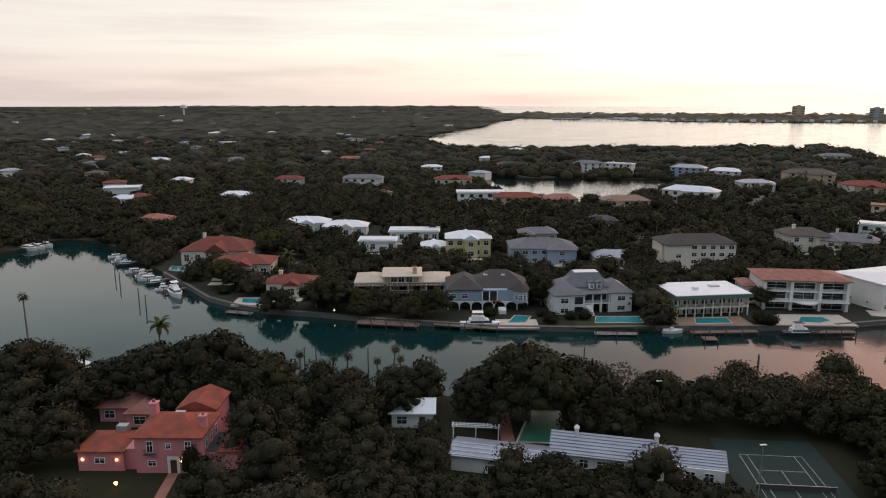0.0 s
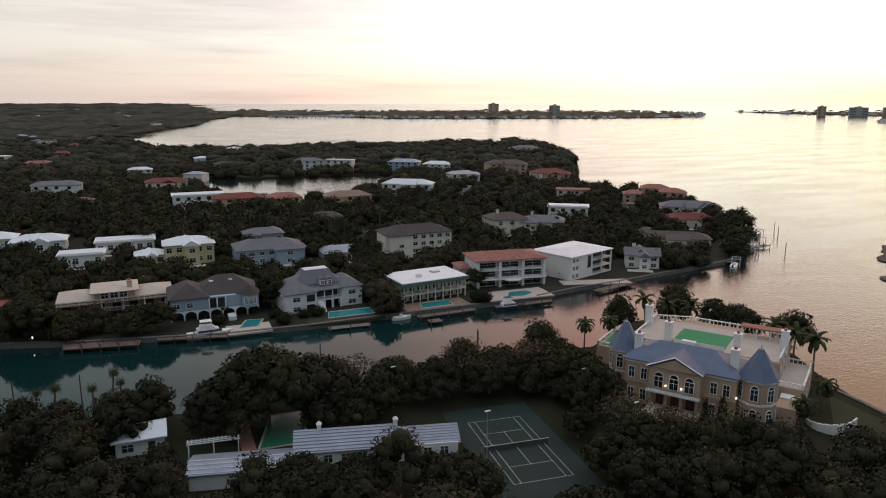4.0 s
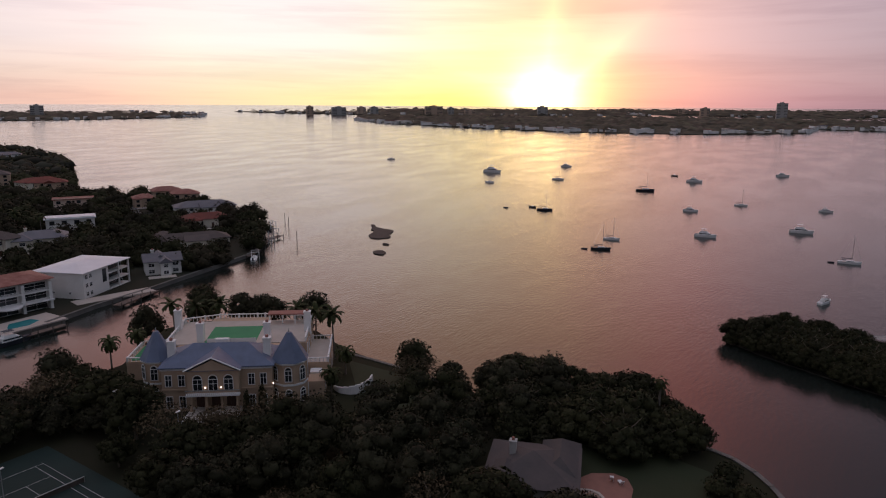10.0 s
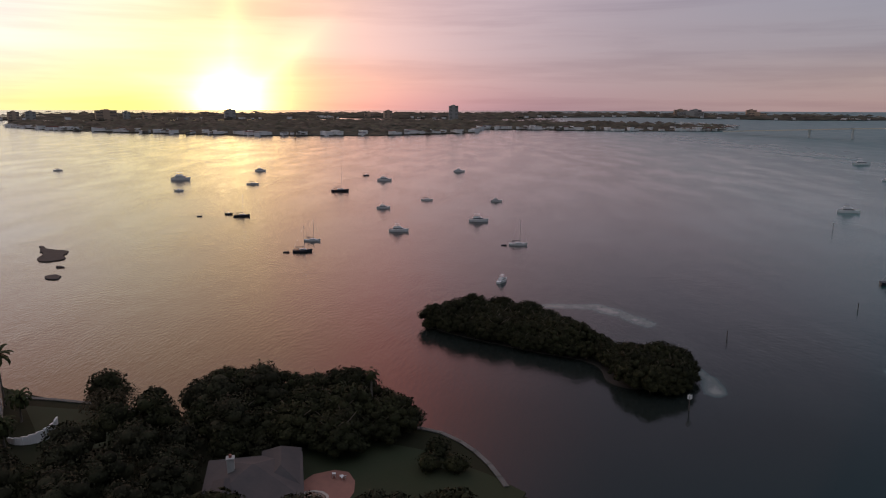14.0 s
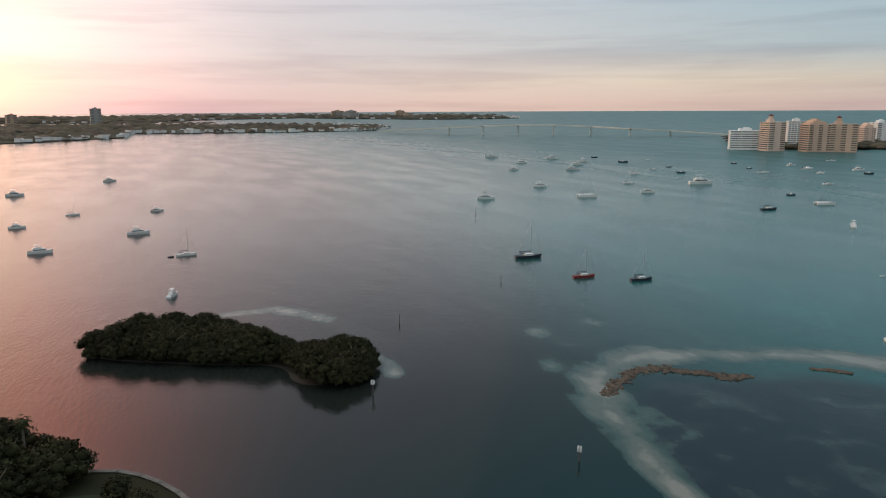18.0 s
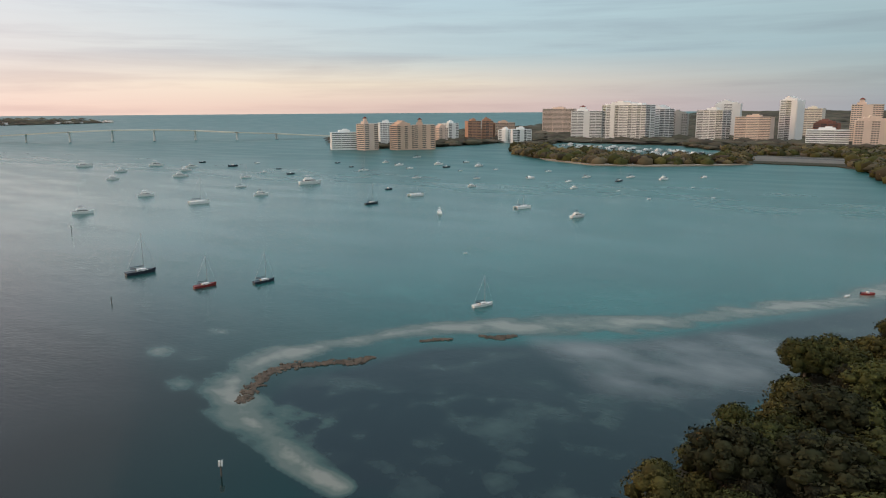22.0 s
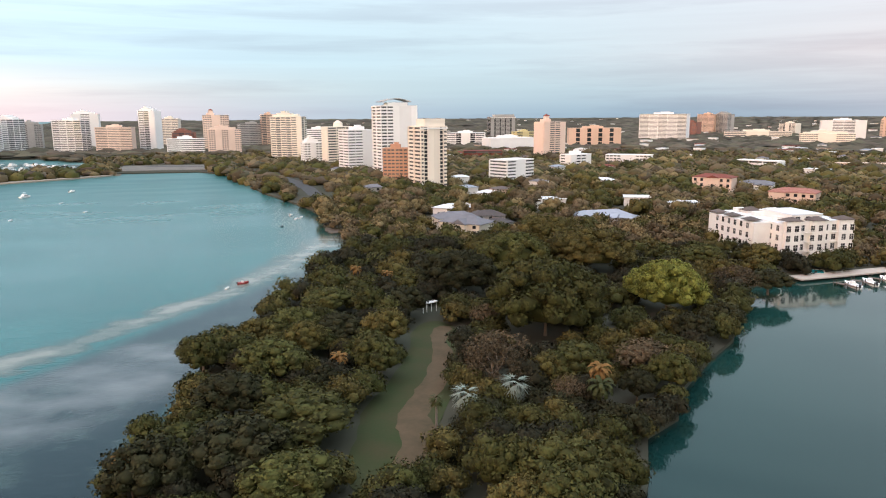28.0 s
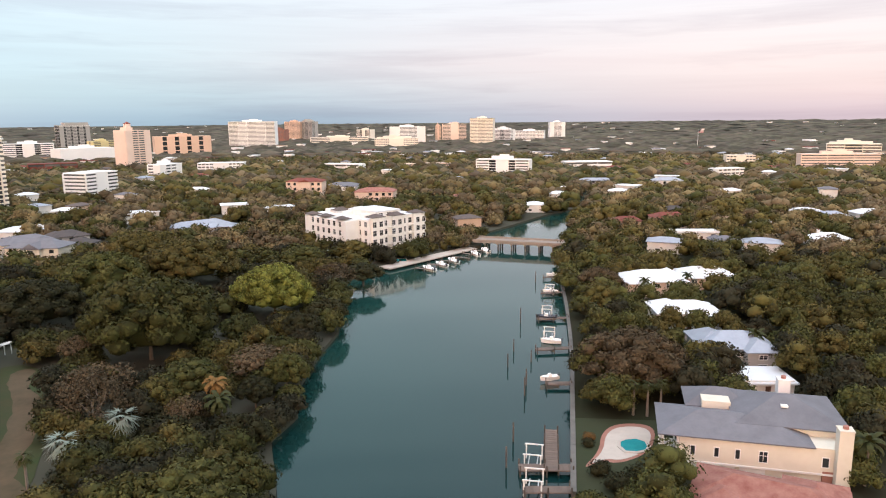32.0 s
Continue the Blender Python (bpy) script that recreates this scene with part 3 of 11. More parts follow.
    edge = mathn("ADD", mathn("MULTIPLY", mathn("SUBTRACT", ragged, 0.5), 2.6), mathn("MULTIPLY", mathn("SUBTRACT", fine, 0.5), 1.1))
    depth = mathn("ADD", sp.outputs[0], mathn("MULTIPLY", edge, mathn("MULTIPLY", sp.outputs[0], 2.6, True)))
    body = mixn(mathn("MULTIPLY", mathn("SUBTRACT", depth, 0.14), 5.0, True), body, (0.052, 0.088, 0.080))
    body = mixn(mathn("MULTIPLY", mathn("SUBTRACT", depth, 0.40), 4.0, True), body, (0.112, 0.138, 0.120))
    body = mixn(mathn("MULTIPLY", mathn("SUBTRACT", depth, 0.80), 3.0, True), body, (0.23, 0.235, 0.205))
    nt.links.new(body, b.inputs["Base Color"])
    b.inputs["IOR"].default_value = 1.45
    # ruffled open water with smooth slicks; the canal and the bayou lie nearly still
    wave = mathn("ADD", noise_at(0.42, 3.0, (1.0, 2.6, 1.0)), mathn("MULTIPLY", noise_at(0.05, 2.0, (1, 1.8, 1)), 1.2))
    ripple = mathn("ADD", wave, mathn("MULTIPLY", noise_at(1.5, 2.0, (1.0, 2.2, 1.0)), 0.32))
    bp = nt.nodes.new("ShaderNodeBump")
    bp.inputs["Strength"].default_value = 0.6
    bp.inputs["Distance"].default_value = 0.14
    east = mathn("MULTIPLY", mathn("SUBTRACT", canal.outputs[0], 90.0), 0.012, True)
    south = mathn("MULTIPLY", mathn("MULTIPLY", mathn("ADD", shelf.outputs[1], 90.0), -0.02, True), mathn("MULTIPLY", mathn("ADD", shelf.outputs[0], 45.0), 0.03, True))
    open_bay = mathn("MAXIMUM", east, south)
    slick = mathn("MULTIPLY", mathn("SUBTRACT", noise_at(0.011, 4.0, (1.0, 3.2, 1.0)), 0.36), 4.5, True)
    ruffle = mathn("ADD", mathn("MULTIPLY", open_bay, mathn("ADD", mathn("MULTIPLY", slick, 0.45), 0.55)), 0.10)
    offing = mathn("MULTIPLY", mathn("ADD", shelf.outputs[1], 120.0), -0.0016, True)
    nt.links.new(mathn("MULTIPLY", ripple, mathn("MULTIPLY", ruffle, mathn("SUBTRACT", 1.0, mathn("MULTIPLY", offing, 0.75)))), bp.inputs["Height"])
    nt.links.new(mathn("ADD", mathn("ADD", mathn("MULTIPLY", ruffle, 0.11), 0.03), mathn("MULTIPLY", offing, 0.22)), b.inputs["Roughness"])
    nt.links.new(bp.outputs[0], b.inputs["Normal"])
    return m


WATER = water_material()
tagged(water_sheet(), "calm teal bay water with pale sand shoals, reflecting the sunset", "water", kind="structure")


# ---- plants ----
LEAF = pbr("leaf_oak", (0.040, 0.047, 0.013), (0.064, 0.059, 0.019), 0.12, 0.75, 0.0, spread=0.26, fine=8, spec=0.12, speck=0.55)
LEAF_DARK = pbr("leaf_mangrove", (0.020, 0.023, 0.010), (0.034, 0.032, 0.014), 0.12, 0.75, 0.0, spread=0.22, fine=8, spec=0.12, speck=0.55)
LEAF_OLIVE = pbr("leaf_olive", (0.064, 0.062, 0.017), (0.104, 0.082, 0.027), 0.12, 0.75, 0.0, spread=0.26, fine=8, spec=0.12, speck=0.55)
LEAF_BROWN = pbr("leaf_winter_brown", (0.062, 0.048, 0.027), (0.092, 0.068, 0.040), 0.12, 0.8, 0.0, spread=0.22, fine=8, spec=0.12, speck=0.55)
LEAF_YELLOW = pbr("leaf_fresh_yellow", (0.150, 0.150, 0.030), (0.085, 0.100, 0.022), 0.4, 0.75, 0.0, spread=0.10, fine=8, spec=0.12, speck=0.55)
LEAF_ORANGE = pbr("leaf_dry_orange", (0.19, 0.105, 0.035), (0.12, 0.075, 0.028), 0.5, 0.8, 0.0, spread=0.10, fine=6, spec=0.12)
LEAF_SILVER = pbr("leaf_silver", (0.24, 0.28, 0.24), (0.15, 0.19, 0.15), 0.6, 0.7, 0.0, spread=0.10, fine=6, spec=0.12)
# far leaves lifted in colour to stand in for haze before them
LEAF_FAR = pbr("leaf_far_woods_hazed", (0.050, 0.050, 0.034), (0.125, 0.104, 0.074), 0.02, 0.85, 0.0, island=0.40, fine=18, spec=0.12)
# oak leaf at about half brightness: shade put into the colour
LEAF_SHADE = pbr("leaf_oak_shaded", (0.020, 0.022, 0.011), (0.034, 0.030, 0.017), 0.12, 0.75, 0.0, spread=0.26, fine=8, spec=0.12, speck=0.55)
PALM_LEAF = pbr("palm_frond", (0.030, 0.040, 0.014), (0.052, 0.054, 0.020), 0.6, 0.6, 0.0, spread=0.2, fine=6, spec=0.12)
BARK = pbr("bark", (0.13, 0.10, 0.075), (0.20, 0.165, 0.125), 0.8, 0.9, 0.02, fine=6, spec=0.2)
BARK_PALE = pbr("bark_palm", (0.20, 0.175, 0.145), (0.13, 0.11, 0.09), 0.9, 0.9, 0.02, fine=6, spec=0.2)


LEAF_NORMALS = []


def leaf_quads(rng, centre, radius, count, size, flat=0.8):
    """Small leaf sprays over the outside of one lump of a crown; returns corner coordinates."""
    d = rng.normal(size=(count, 3))
    d /= np.linalg.norm(d, axis=1)[:, None]
    d[:, 2] = np.where(d[:, 2] < -0.35, -d[:, 2], d[:, 2])
    p = centre + d * radius * rng.uniform(0.80, 1.12, (count, 1)) * np.array([1, 1, flat])
    nrm = d + rng.normal(scale=0.42, size=(count, 3))
    nrm /= np.linalg.norm(nrm, axis=1)[:, None]
    u = np.cross(nrm, rng.normal(size=(count, 3)))
    u /= np.linalg.norm(u, axis=1)[:, None]
    v = np.cross(nrm, u)
    s = 0.8 * size * rng.uniform(0.6, 1.3, (count, 1))
    k = rng.uniform(0.7, 1.2, (count, 1))
    LEAF_NORMALS.append(np.repeat(d * 0.65 + nrm * 0.5, 3, axis=0))
    return np.stack([p - u * s - v * s * k * 0.5, p + u * s - v * s * k * 0.5, p + v * s * k], 1)


def soft_normals(me, normals):
    """Lets the leaf sprays of a crown shade as rounded masses."""
    n = np.concatenate(normals)
    n /= np.linalg.norm(n, axis=1)[:, None]
    full = np.zeros((len(me.vertices), 3))
    full[:len(n)] = n
    me.polygons.foreach_set("use_smooth", [True] * len(me.polygons))
    me.normals_split_custom_set_from_vertices(full.tolist())


ICO = {}


def ico(level=1):
    """Vertices and faces of a rough ball: 20 or 80 triangles."""
    if level not in ICO:
        bm = bmesh.new()
        bmesh.ops.create_icosphere(bm, subdivisions=1 + level, radius=1.0)
        bm.verts.ensure_lookup_table()
        ICO[level] = (np.array([v.co for v in bm.verts]), np.array([[v.index for v in f.verts] for f in bm.faces]))
        bm.free()
    return ICO[level]


def quads_mesh(quads, mats, cores=(), core_mat=1, seed=0):
    """One mesh of leaf sprays (material 0) round dark cores (material 1)."""
    rng = np.random.default_rng(seed)
    verts, faces, idx = [q for q in quads.reshape(-1, 3)], [tuple(range(3 * i, 3 * i + 3)) for i in range(len(quads))], [0] * len(quads)
    iv, jf = ico(0)
    for c, r, flat in cores:
        o = len(verts)
        verts += list(np.asarray(c) + iv * r * rng.uniform(0.85, 1.15, (len(iv), 1)) * np.array([1, 1, flat]))
        faces += [tuple(int(k) + o for k in f) for f in jf]
        idx += [core_mat] * len(jf)
    me = bpy.data.meshes.new("crown_mesh")
    me.from_pydata([tuple(map(float, v)) for v in verts], [], faces)
    for m in mats:
        me.materials.append(m)
    me.polygons.foreach_set("material_index", idx)
    me.update()
    soft_normals(me, LEAF_NORMALS)
    LEAF_NORMALS.clear()
    return me


def crown_mesh(seed, radius, height, lumps, sprays, size, material, gaps=0.0):
    """A domed crown: overlapping lobes over an uneven dome, each under a cover of leaf sprays, round a solid middle."""
    rng = np.random.default_rng(seed)
    quads, cores = [], []
    lobe = radius * 1.75 / math.sqrt(lumps)
    waist = 0.36 * height
    swell = rng.uniform(0.0, 6.283, 3)
    for i in range(lumps):
        a = i * 2.399963 + rng.uniform(-0.35, 0.35)
        c = 1.0 - 1.22 * (i + 0.5) / lumps
        sn = math.sqrt(max(0.0, 1.0 - c * c))
        lr = lobe * rng.uniform(0.70, 1.15)
        bulge = rng.uniform(0.84, 1.06) * (1.0 + 0.09 * math.sin(2 * a + swell[0]) + 0.06 * math.sin(3 * a + swell[1]))
        r = max(0.0, radius - 0.85 * lr) * sn * bulge
        z = waist + (height - waist - 0.7 * lr) * c * rng.uniform(0.90, 1.08) if c > 0 else waist * (1.0 + c)
        at = np.array([r * math.cos(a), r * math.sin(a), z])
        quads.append(leaf_quads(rng, at, lr, 2 * sprays, size * 0.68))
        if rng.uniform() >= gaps:
            cores.append((at - np.array([0, 0, 0.08 * lr]), lr * (0.74 if not gaps else 0.42), 0.8))
    if not gaps:
        cores.append((np.array([0, 0, waist]), radius * 0.66, 0.80 * (height - waist) / radius))
    return quads_mesh(np.concatenate(quads), [material, material], cores, seed=seed)


def trunk_mesh(seed, height, radius, spread):
    rng = random.Random(seed)
    bm = bmesh.new()
    fork = height * 0.45
    limb_into(bm, (0, 0, -0.2), (0.1 * radius, 0, fork), radius, radius * 0.75, 7)
    for i in range(5):
        a = i * 1.2566 + rng.uniform(-0.3, 0.3)
        mid = (spread * 0.45 * math.cos(a), spread * 0.45 * math.sin(a), fork + (height - fork) * 0.55)
        limb_into(bm, (0, 0, fork - 0.1), mid, radius * 0.5, radius * 0.3)
        limb_into(bm, mid, (spread * 0.8 * math.cos(a + 0.3), spread * 0.8 * math.sin(a + 0.3), height * 0.98), radius * 0.3, radius * 0.1)
    return mesh_of(bm, BARK)


def frond_palm(seed, trunk, fronds, length, droop, width, leaf=None, bend=0.0, fan=False):
    """Meshes of a palm: a ringed trunk and a head of arching fronds with leaflets."""
    rng = random.Random(seed)
    bt = bmesh.new()
    n, pts = 5, []
    for i in range(n + 1):
        k = i / n
        pts.append((bend * k * k, 0.25 * bend * math.sin(3 * k), -0.2 + (trunk + 0.2) * k))
    for i in range(n):
        limb_into(bt, pts[i], pts[i + 1], 0.24 - 0.02 * i, 0.22 - 0.02 * i, 6)
    top = Vector(pts[-1])
    bl = bmesh.new()
    for i in range(fronds):
        a = i * 2.399963 + rng.uniform(-0.2, 0.2)
        lift = 1.15 - 1.75 * (i / fronds) + rng.uniform(-0.12, 0.12)
        out, side = Vector((math.cos(a), math.sin(a), 0)), Vector((-math.sin(a), math.cos(a), 0))
        steps, p, ang = 5, top.copy(), lift
        spine = [p.copy()]
        for k in range(steps):
            p = p + (out * math.cos(ang) + Vector((0, 0, 1)) * math.sin(ang)) * (length / steps)
            ang -= droop / steps * (0.6 + 0.5 * k)
            spine.append(p.copy())
        if fan:
            for j in range(7):
                t = (j - 3) / 3.0
                tip = spine[-1] + side * t * length * 0.55 - Vector((0, 0, 0.25 * abs(t) * length * 0.6)) - out * abs(t) * 0.25 * length
                b0 = spine[2]
                w = side * 0.10
                bl.faces.new([bl.verts.new(v) for v in (b0 - w, tip, b0 + w)])
        else:
            for k in range(steps):
                w0, w1 = width * (0.55 + 0.45 * math.sin(math.pi * (k + 0.3) / steps)), width * (0.55 + 0.45 * math.sin(math.pi * min(1.0, (k + 1.3) / steps))) if k < steps - 1 else 0.05
                for sgn in (1, -1):
                    d0, d1 = side * sgn * w0 - Vector((0, 0, 0.45 * w0)), side * sgn * w1 - Vector((0, 0, 0.45 * w1))
                    bl.faces.new([bl.verts.new(v) for v in (spine[k], spine[k + 1], spine[k + 1] + d1, spine[k] + d0 * 0.85)])
    return mesh_of(bt, BARK_PALE), mesh_of(bl, leaf or PALM_LEAF)


OAK_CROWNS = [crown_mesh(11 + i, 5.5, 7.0, 40, 34, 0.45, LEAF) for i in range(4)]
OLIVE_CROWNS = [crown_mesh(31 + i, 5.3, 7.4, 38, 34, 0.44, LEAF_OLIVE) for i in range(2)]
BROWN_CROWNS = [crown_mesh(41 + i, 5.2, 5.8, 13, 75, 0.38, LEAF_BROWN, gaps=0.35) for i in range(2)]
# crowns in the shade-darkened leaf colour
SHADE_CROWNS = [crown_mesh(91 + i, 5.6, 6.4, 38, 34, 0.44, LEAF_SHADE) for i in range(3)]
DARK_CROWNS = [crown_mesh(51 + i, 5.4, 6.8, 38, 34, 0.46, LEAF_DARK) for i in range(3)]
GREAT = {k: [crown_mesh(sd, 11.0, 12.0, 84, 60, 0.56, mt)] for k, sd, mt in (("dark", 101, LEAF_DARK), ("green", 102, LEAF), ("olive", 103, LEAF_OLIVE), ("yellow", 104, LEAF_YELLOW), ("rusty", 106, LEAF_BROWN))}
BARE_CROWNS = [crown_mesh(105, 6.5, 7.5, 38, 36, 0.36, LEAF_BROWN, gaps=1.0)]
THIN_CROWNS = [crown_mesh(61 + i, 5.0, 6.5, 11, 40, 0.34, LEAF_BROWN, gaps=1.0) for i in range(2)]
SHRUB_CROWNS = [crown_mesh(71 + i, 1.6, 1.8, 7, 45, 0.24, LEAF_DARK) for i in range(2)]
TRUNKS = [trunk_mesh(5 + i, 6.5, 0.32, 4.2) for i in range(3)]
SMALL_STEM = trunk_mesh(9, 1.4, 0.08, 0.8)
ROYAL = [frond_palm(1 + i, 7.5, 15, 3.4, 1.5, 0.55, bend=0.5 * i) for i in range(2)]
SABAL = [frond_palm(5 + i, 5.5, 18, 1.7, 1.6, 0.4, bend=0.4 * i, fan=True) for i in range(2)]
DATE = [frond_palm(9, 4.2, 26, 3.6, 2.2, 0.42)]
DRY = [frond_palm(12, 6.0, 18, 3.2, 1.9, 0.5, LEAF_ORANGE, bend=1.0)]
SILVER = [frond_palm(14, 2.6, 22, 1.9, 1.2, 0.4, LEAF_SILVER, fan=True)]
TREE_KINDS = {
    "oak": (OAK_CROWNS, "broad dark green oak tree with a rounded crown"),
    "dark": (DARK_CROWNS, "dense dark mangrove tree at the waterside"),
    "olive": (OLIVE_CROWNS, "olive green broadleaf tree with a full crown"),
    "brown": (BROWN_CROWNS, "broadleaf tree with thin brownish winter foliage"),
    "thin": (THIN_CROWNS, "sparse bare-limbed tree with little brown foliage"),
    "shade": (SHADE_CROWNS, "dusky broadleaf tree with a wide crown of shade-darkened dull green"),
    "great_dark": (GREAT["dark"], "broad old tree with a dense dark crown"),
    "great_green": (GREAT["green"], "broad old oak with a wide deep green crown"),
    "great_olive": (GREAT["olive"], "broad tree with a wide olive crown of many lobes"),
    "great_yellow": (GREAT["yellow"], "broad tall tree with fresh yellow green leaves"),
    "great_rusty": (GREAT["rusty"], "broad spreading oak with rusty brown foliage and pale limbs"),
    "bare": (BARE_CROWNS, "wide winter tree with pale branches and thin rusty leaves"),
}
N_TREES = 0


def tree(x, y, kind="oak", size=1.0, z=1.2, tall=1.0, seed=None, low=False):
    """A broadleaf tree of about 12 m by 9 m at size 1."""
    global N_TREES
    N_TREES += 1
    rng = random.Random(N_TREES if seed is None else seed)
    crowns, label = TREE_KINDS[kind]
    t = thing("tree", x, y, z, rng.uniform(0, 360), label, "tree", "trees")
    s = size * rng.uniform(0.92, 1.08)
    part("trunk", TRUNKS[N_TREES % 3], None, t, m=Matrix.Diagonal((s, s, s * tall, 1)))
    part("crown", crowns[N_TREES % len(crowns)], None, t, m=pose(0, 0, (0.0 if low else 1.9 * s * tall)) @ Matrix.Diagonal((s * rng.uniform(0.9, 1.1), s, s * tall * rng.uniform(0.9, 1.1), 1)))
    return t


def palm(x, y, kit, label, size=1.0, z=1.2, turn=0.0, tall=1.0):
    t = thing("palm_tree", x, y, z, turn, label, "palm", "palms")
    tr, hd = kit
    part("trunk", tr, None, t, m=Matrix.Diagonal((size, size, size * tall, 1)))
    h = 7.5 if kit in ROYAL else 5.5 if kit in SABAL else 4.2 if kit in DATE else 6.0 if kit in DRY else 2.6
    part("crown", hd, None, t, m=pose(0, 0, h * size * (tall - 1)) @ Matrix.Diagonal((size, size, size, 1)))
    return t


def shrub(x, y, size=1.0, z=1.2, seed=0):
    t = thing("shrub", x, y, z, seed * 47 % 360, "rounded dark green garden shrub", "shrub", "shrubs")
    part("stem", SMALL_STEM, None, t, m=Matrix.Diagonal((size, size, size, 1)))
    part("crown", SHRUB_CROWNS[seed % 2], None, t, m=pose(0, 0, 0.1 * size) @ Matrix.Diagonal((size, size, size, 1)))
    return t


# ---- building materials ----
WHITE = pbr("wall_white_stucco", (0.78, 0.77, 0.74), (0.66, 0.65, 0.62), 0.25, 0.85, 0.01, spread=0.05)
CREAM = pbr("wall_cream_stucco", (0.72, 0.67, 0.57), (0.64, 0.59, 0.49), 0.25, 0.85, 0.01, spread=0.06)
TAN = pbr("wall_tan_stucco", (0.56, 0.41, 0.30), (0.47, 0.34, 0.25), 0.25, 0.85, 0.01, spread=0.08)
PEACH = pbr("wall_peach_stucco", (0.68, 0.53, 0.44), (0.58, 0.45, 0.37), 0.25, 0.85, 0.01, spread=0.06)
PINK = pbr("wall_pink_stucco", (0.68, 0.27, 0.28), (0.54, 0.20, 0.21), 0.3, 0.85, 0.01, spread=0.03)
BLUE = pbr("wall_blue_grey", (0.34, 0.42, 0.50), (0.28, 0.35, 0.42), 0.25, 0.8, 0.01, spread=0.05)
YELLOW = pbr("wall_pale_yellow", (0.66, 0.57, 0.30), (0.56, 0.48, 0.26), 0.25, 0.85, 0.01, spread=0.05)
GREYW = pbr("wall_grey_stucco", (0.42, 0.41, 0.39), (0.34, 0.33, 0.31), 0.25, 0.85, 0.01, spread=0.06)
STONE = pbr("wall_buff_stone", (0.50, 0.36, 0.25), (0.40, 0.28, 0.19), 0.5, 0.85, 0.02, spread=0.05, fine=5)
CLAY = pbr("roof_orange_clay_tile", (0.36, 0.082, 0.042), (0.13, 0.042, 0.032), 0.5, 0.85, 0.05, spread=0.05, fine=6)
TERRACOTTA = pbr("roof_terracotta_tile", (0.23, 0.055, 0.036), (0.12, 0.042, 0.034), 0.45, 0.85, 0.05, spread=0.14, fine=7)
RUST = pbr("roof_old_clay_tile", (0.22, 0.070, 0.052), (0.36, 0.18, 0.14), 0.6, 0.85, 0.05, spread=0.08, fine=5)
TANROOF = pbr("roof_tan_tile", (0.30, 0.20, 0.14), (0.22, 0.15, 0.11), 0.4, 0.85, 0.03, spread=0.10)
BROWNROOF = pbr("roof_brown_shingle", (0.120, 0.095, 0.085), (0.085, 0.07, 0.065), 0.4, 0.85, 0.03, spread=0.15)
DARKROOF = pbr("roof_dark_shingle", (0.055, 0.050, 0.050), (0.085, 0.070, 0.066), 0.3, 0.85, 0.03, spread=0.15)
SLATE = pbr("roof_grey_slate", (0.165, 0.165, 0.185), (0.115, 0.115, 0.13), 0.35, 0.7, 0.03, spread=0.10)
BLUESLATE = pbr("roof_blue_slate", (0.13, 0.165, 0.25), (0.095, 0.12, 0.18), 0.5, 0.55, 0.02, spread=0.05)
WHITEROOF = pbr("roof_white_metal", (0.74, 0.77, 0.80), (0.62, 0.65, 0.68), 0.2, 0.5, 0.0, spread=0.06)
METALROOF = pbr("roof_grey_metal", (0.36, 0.39, 0.45), (0.26, 0.28, 0.33), 0.3, 0.42, 0.0, metal=0.3, spread=0.05)
CREAMROOF = pbr("roof_cream_tile", (0.56, 0.49, 0.40), (0.46, 0.39, 0.32), 0.3, 0.8, 0.02, spread=0.05)
TRIM = pbr("trim_white", (0.80, 0.79, 0.77), (0.72, 0.71, 0.69), 0.5, 0.6, 0.0, spread=0.03)
T_WHITE = pbr("tower_white", (0.86, 0.85, 0.83), (0.78, 0.77, 0.75), 0.05, 0.8, spread=0.06)
T_CREAM = pbr("tower_cream", (0.82, 0.75, 0.65), (0.74, 0.67, 0.57), 0.05, 0.8, spread=0.06)
T_TAN = pbr("tower_tan", (0.70, 0.50, 0.38), (0.58, 0.42, 0.32), 0.05, 0.8, spread=0.08)
T_PEACH = pbr("tower_peach", (0.80, 0.63, 0.53), (0.69, 0.54, 0.45), 0.05, 0.8, spread=0.06)
T_BRICK = pbr("tower_orange_brick", (0.56, 0.31, 0.20), (0.45, 0.25, 0.16), 0.05, 0.8, spread=0.06)
GLASS = pbr("window_glass", (0.020, 0.024, 0.028), (0.035, 0.038, 0.042), 0.2, 0.08, 0.0, spread=0.4, ior=1.6)
TOWERGLASS = pbr("tower_glazing", (0.075, 0.080, 0.090), (0.150, 0.145, 0.140), 0.05, 0.15, 0.0, spread=0.3, ior=1.6, fine=5)
WOOD_DOOR = pbr("door_dark_wood", (0.095, 0.042, 0.025), (0.065, 0.03, 0.02), 0.9, 0.5, 0.01)
PAVING = pbr("pale_paving", (0.52, 0.46, 0.40), (0.42, 0.37, 0.32), 0.4, 0.85, 0.01, spread=0.06)
BRICKPAVE = pbr("brick_paving", (0.33, 0.15, 0.11), (0.25, 0.12, 0.09), 0.6, 0.85, 0.02)
WOODDECK = pbr("weathered_dock_wood", (0.17, 0.125, 0.10), (0.11, 0.085, 0.07), 0.7, 0.85, 0.02, spread=0.15)
PILE = pbr("dock_pile", (0.075, 0.062, 0.052), (0.11, 0.09, 0.075), 0.8, 0.9, 0.02, spread=0.2)
POOLWATER = pbr("pool_water", (0.02, 0.20, 0.22), (0.03, 0.27, 0.28), 0.5, 0.06, 0.01, ior=1.33)
LAWN = pbr("lawn", (0.020, 0.031, 0.009), (0.032, 0.034, 0.014), 0.12, 0.95, 0.03, fine=14)
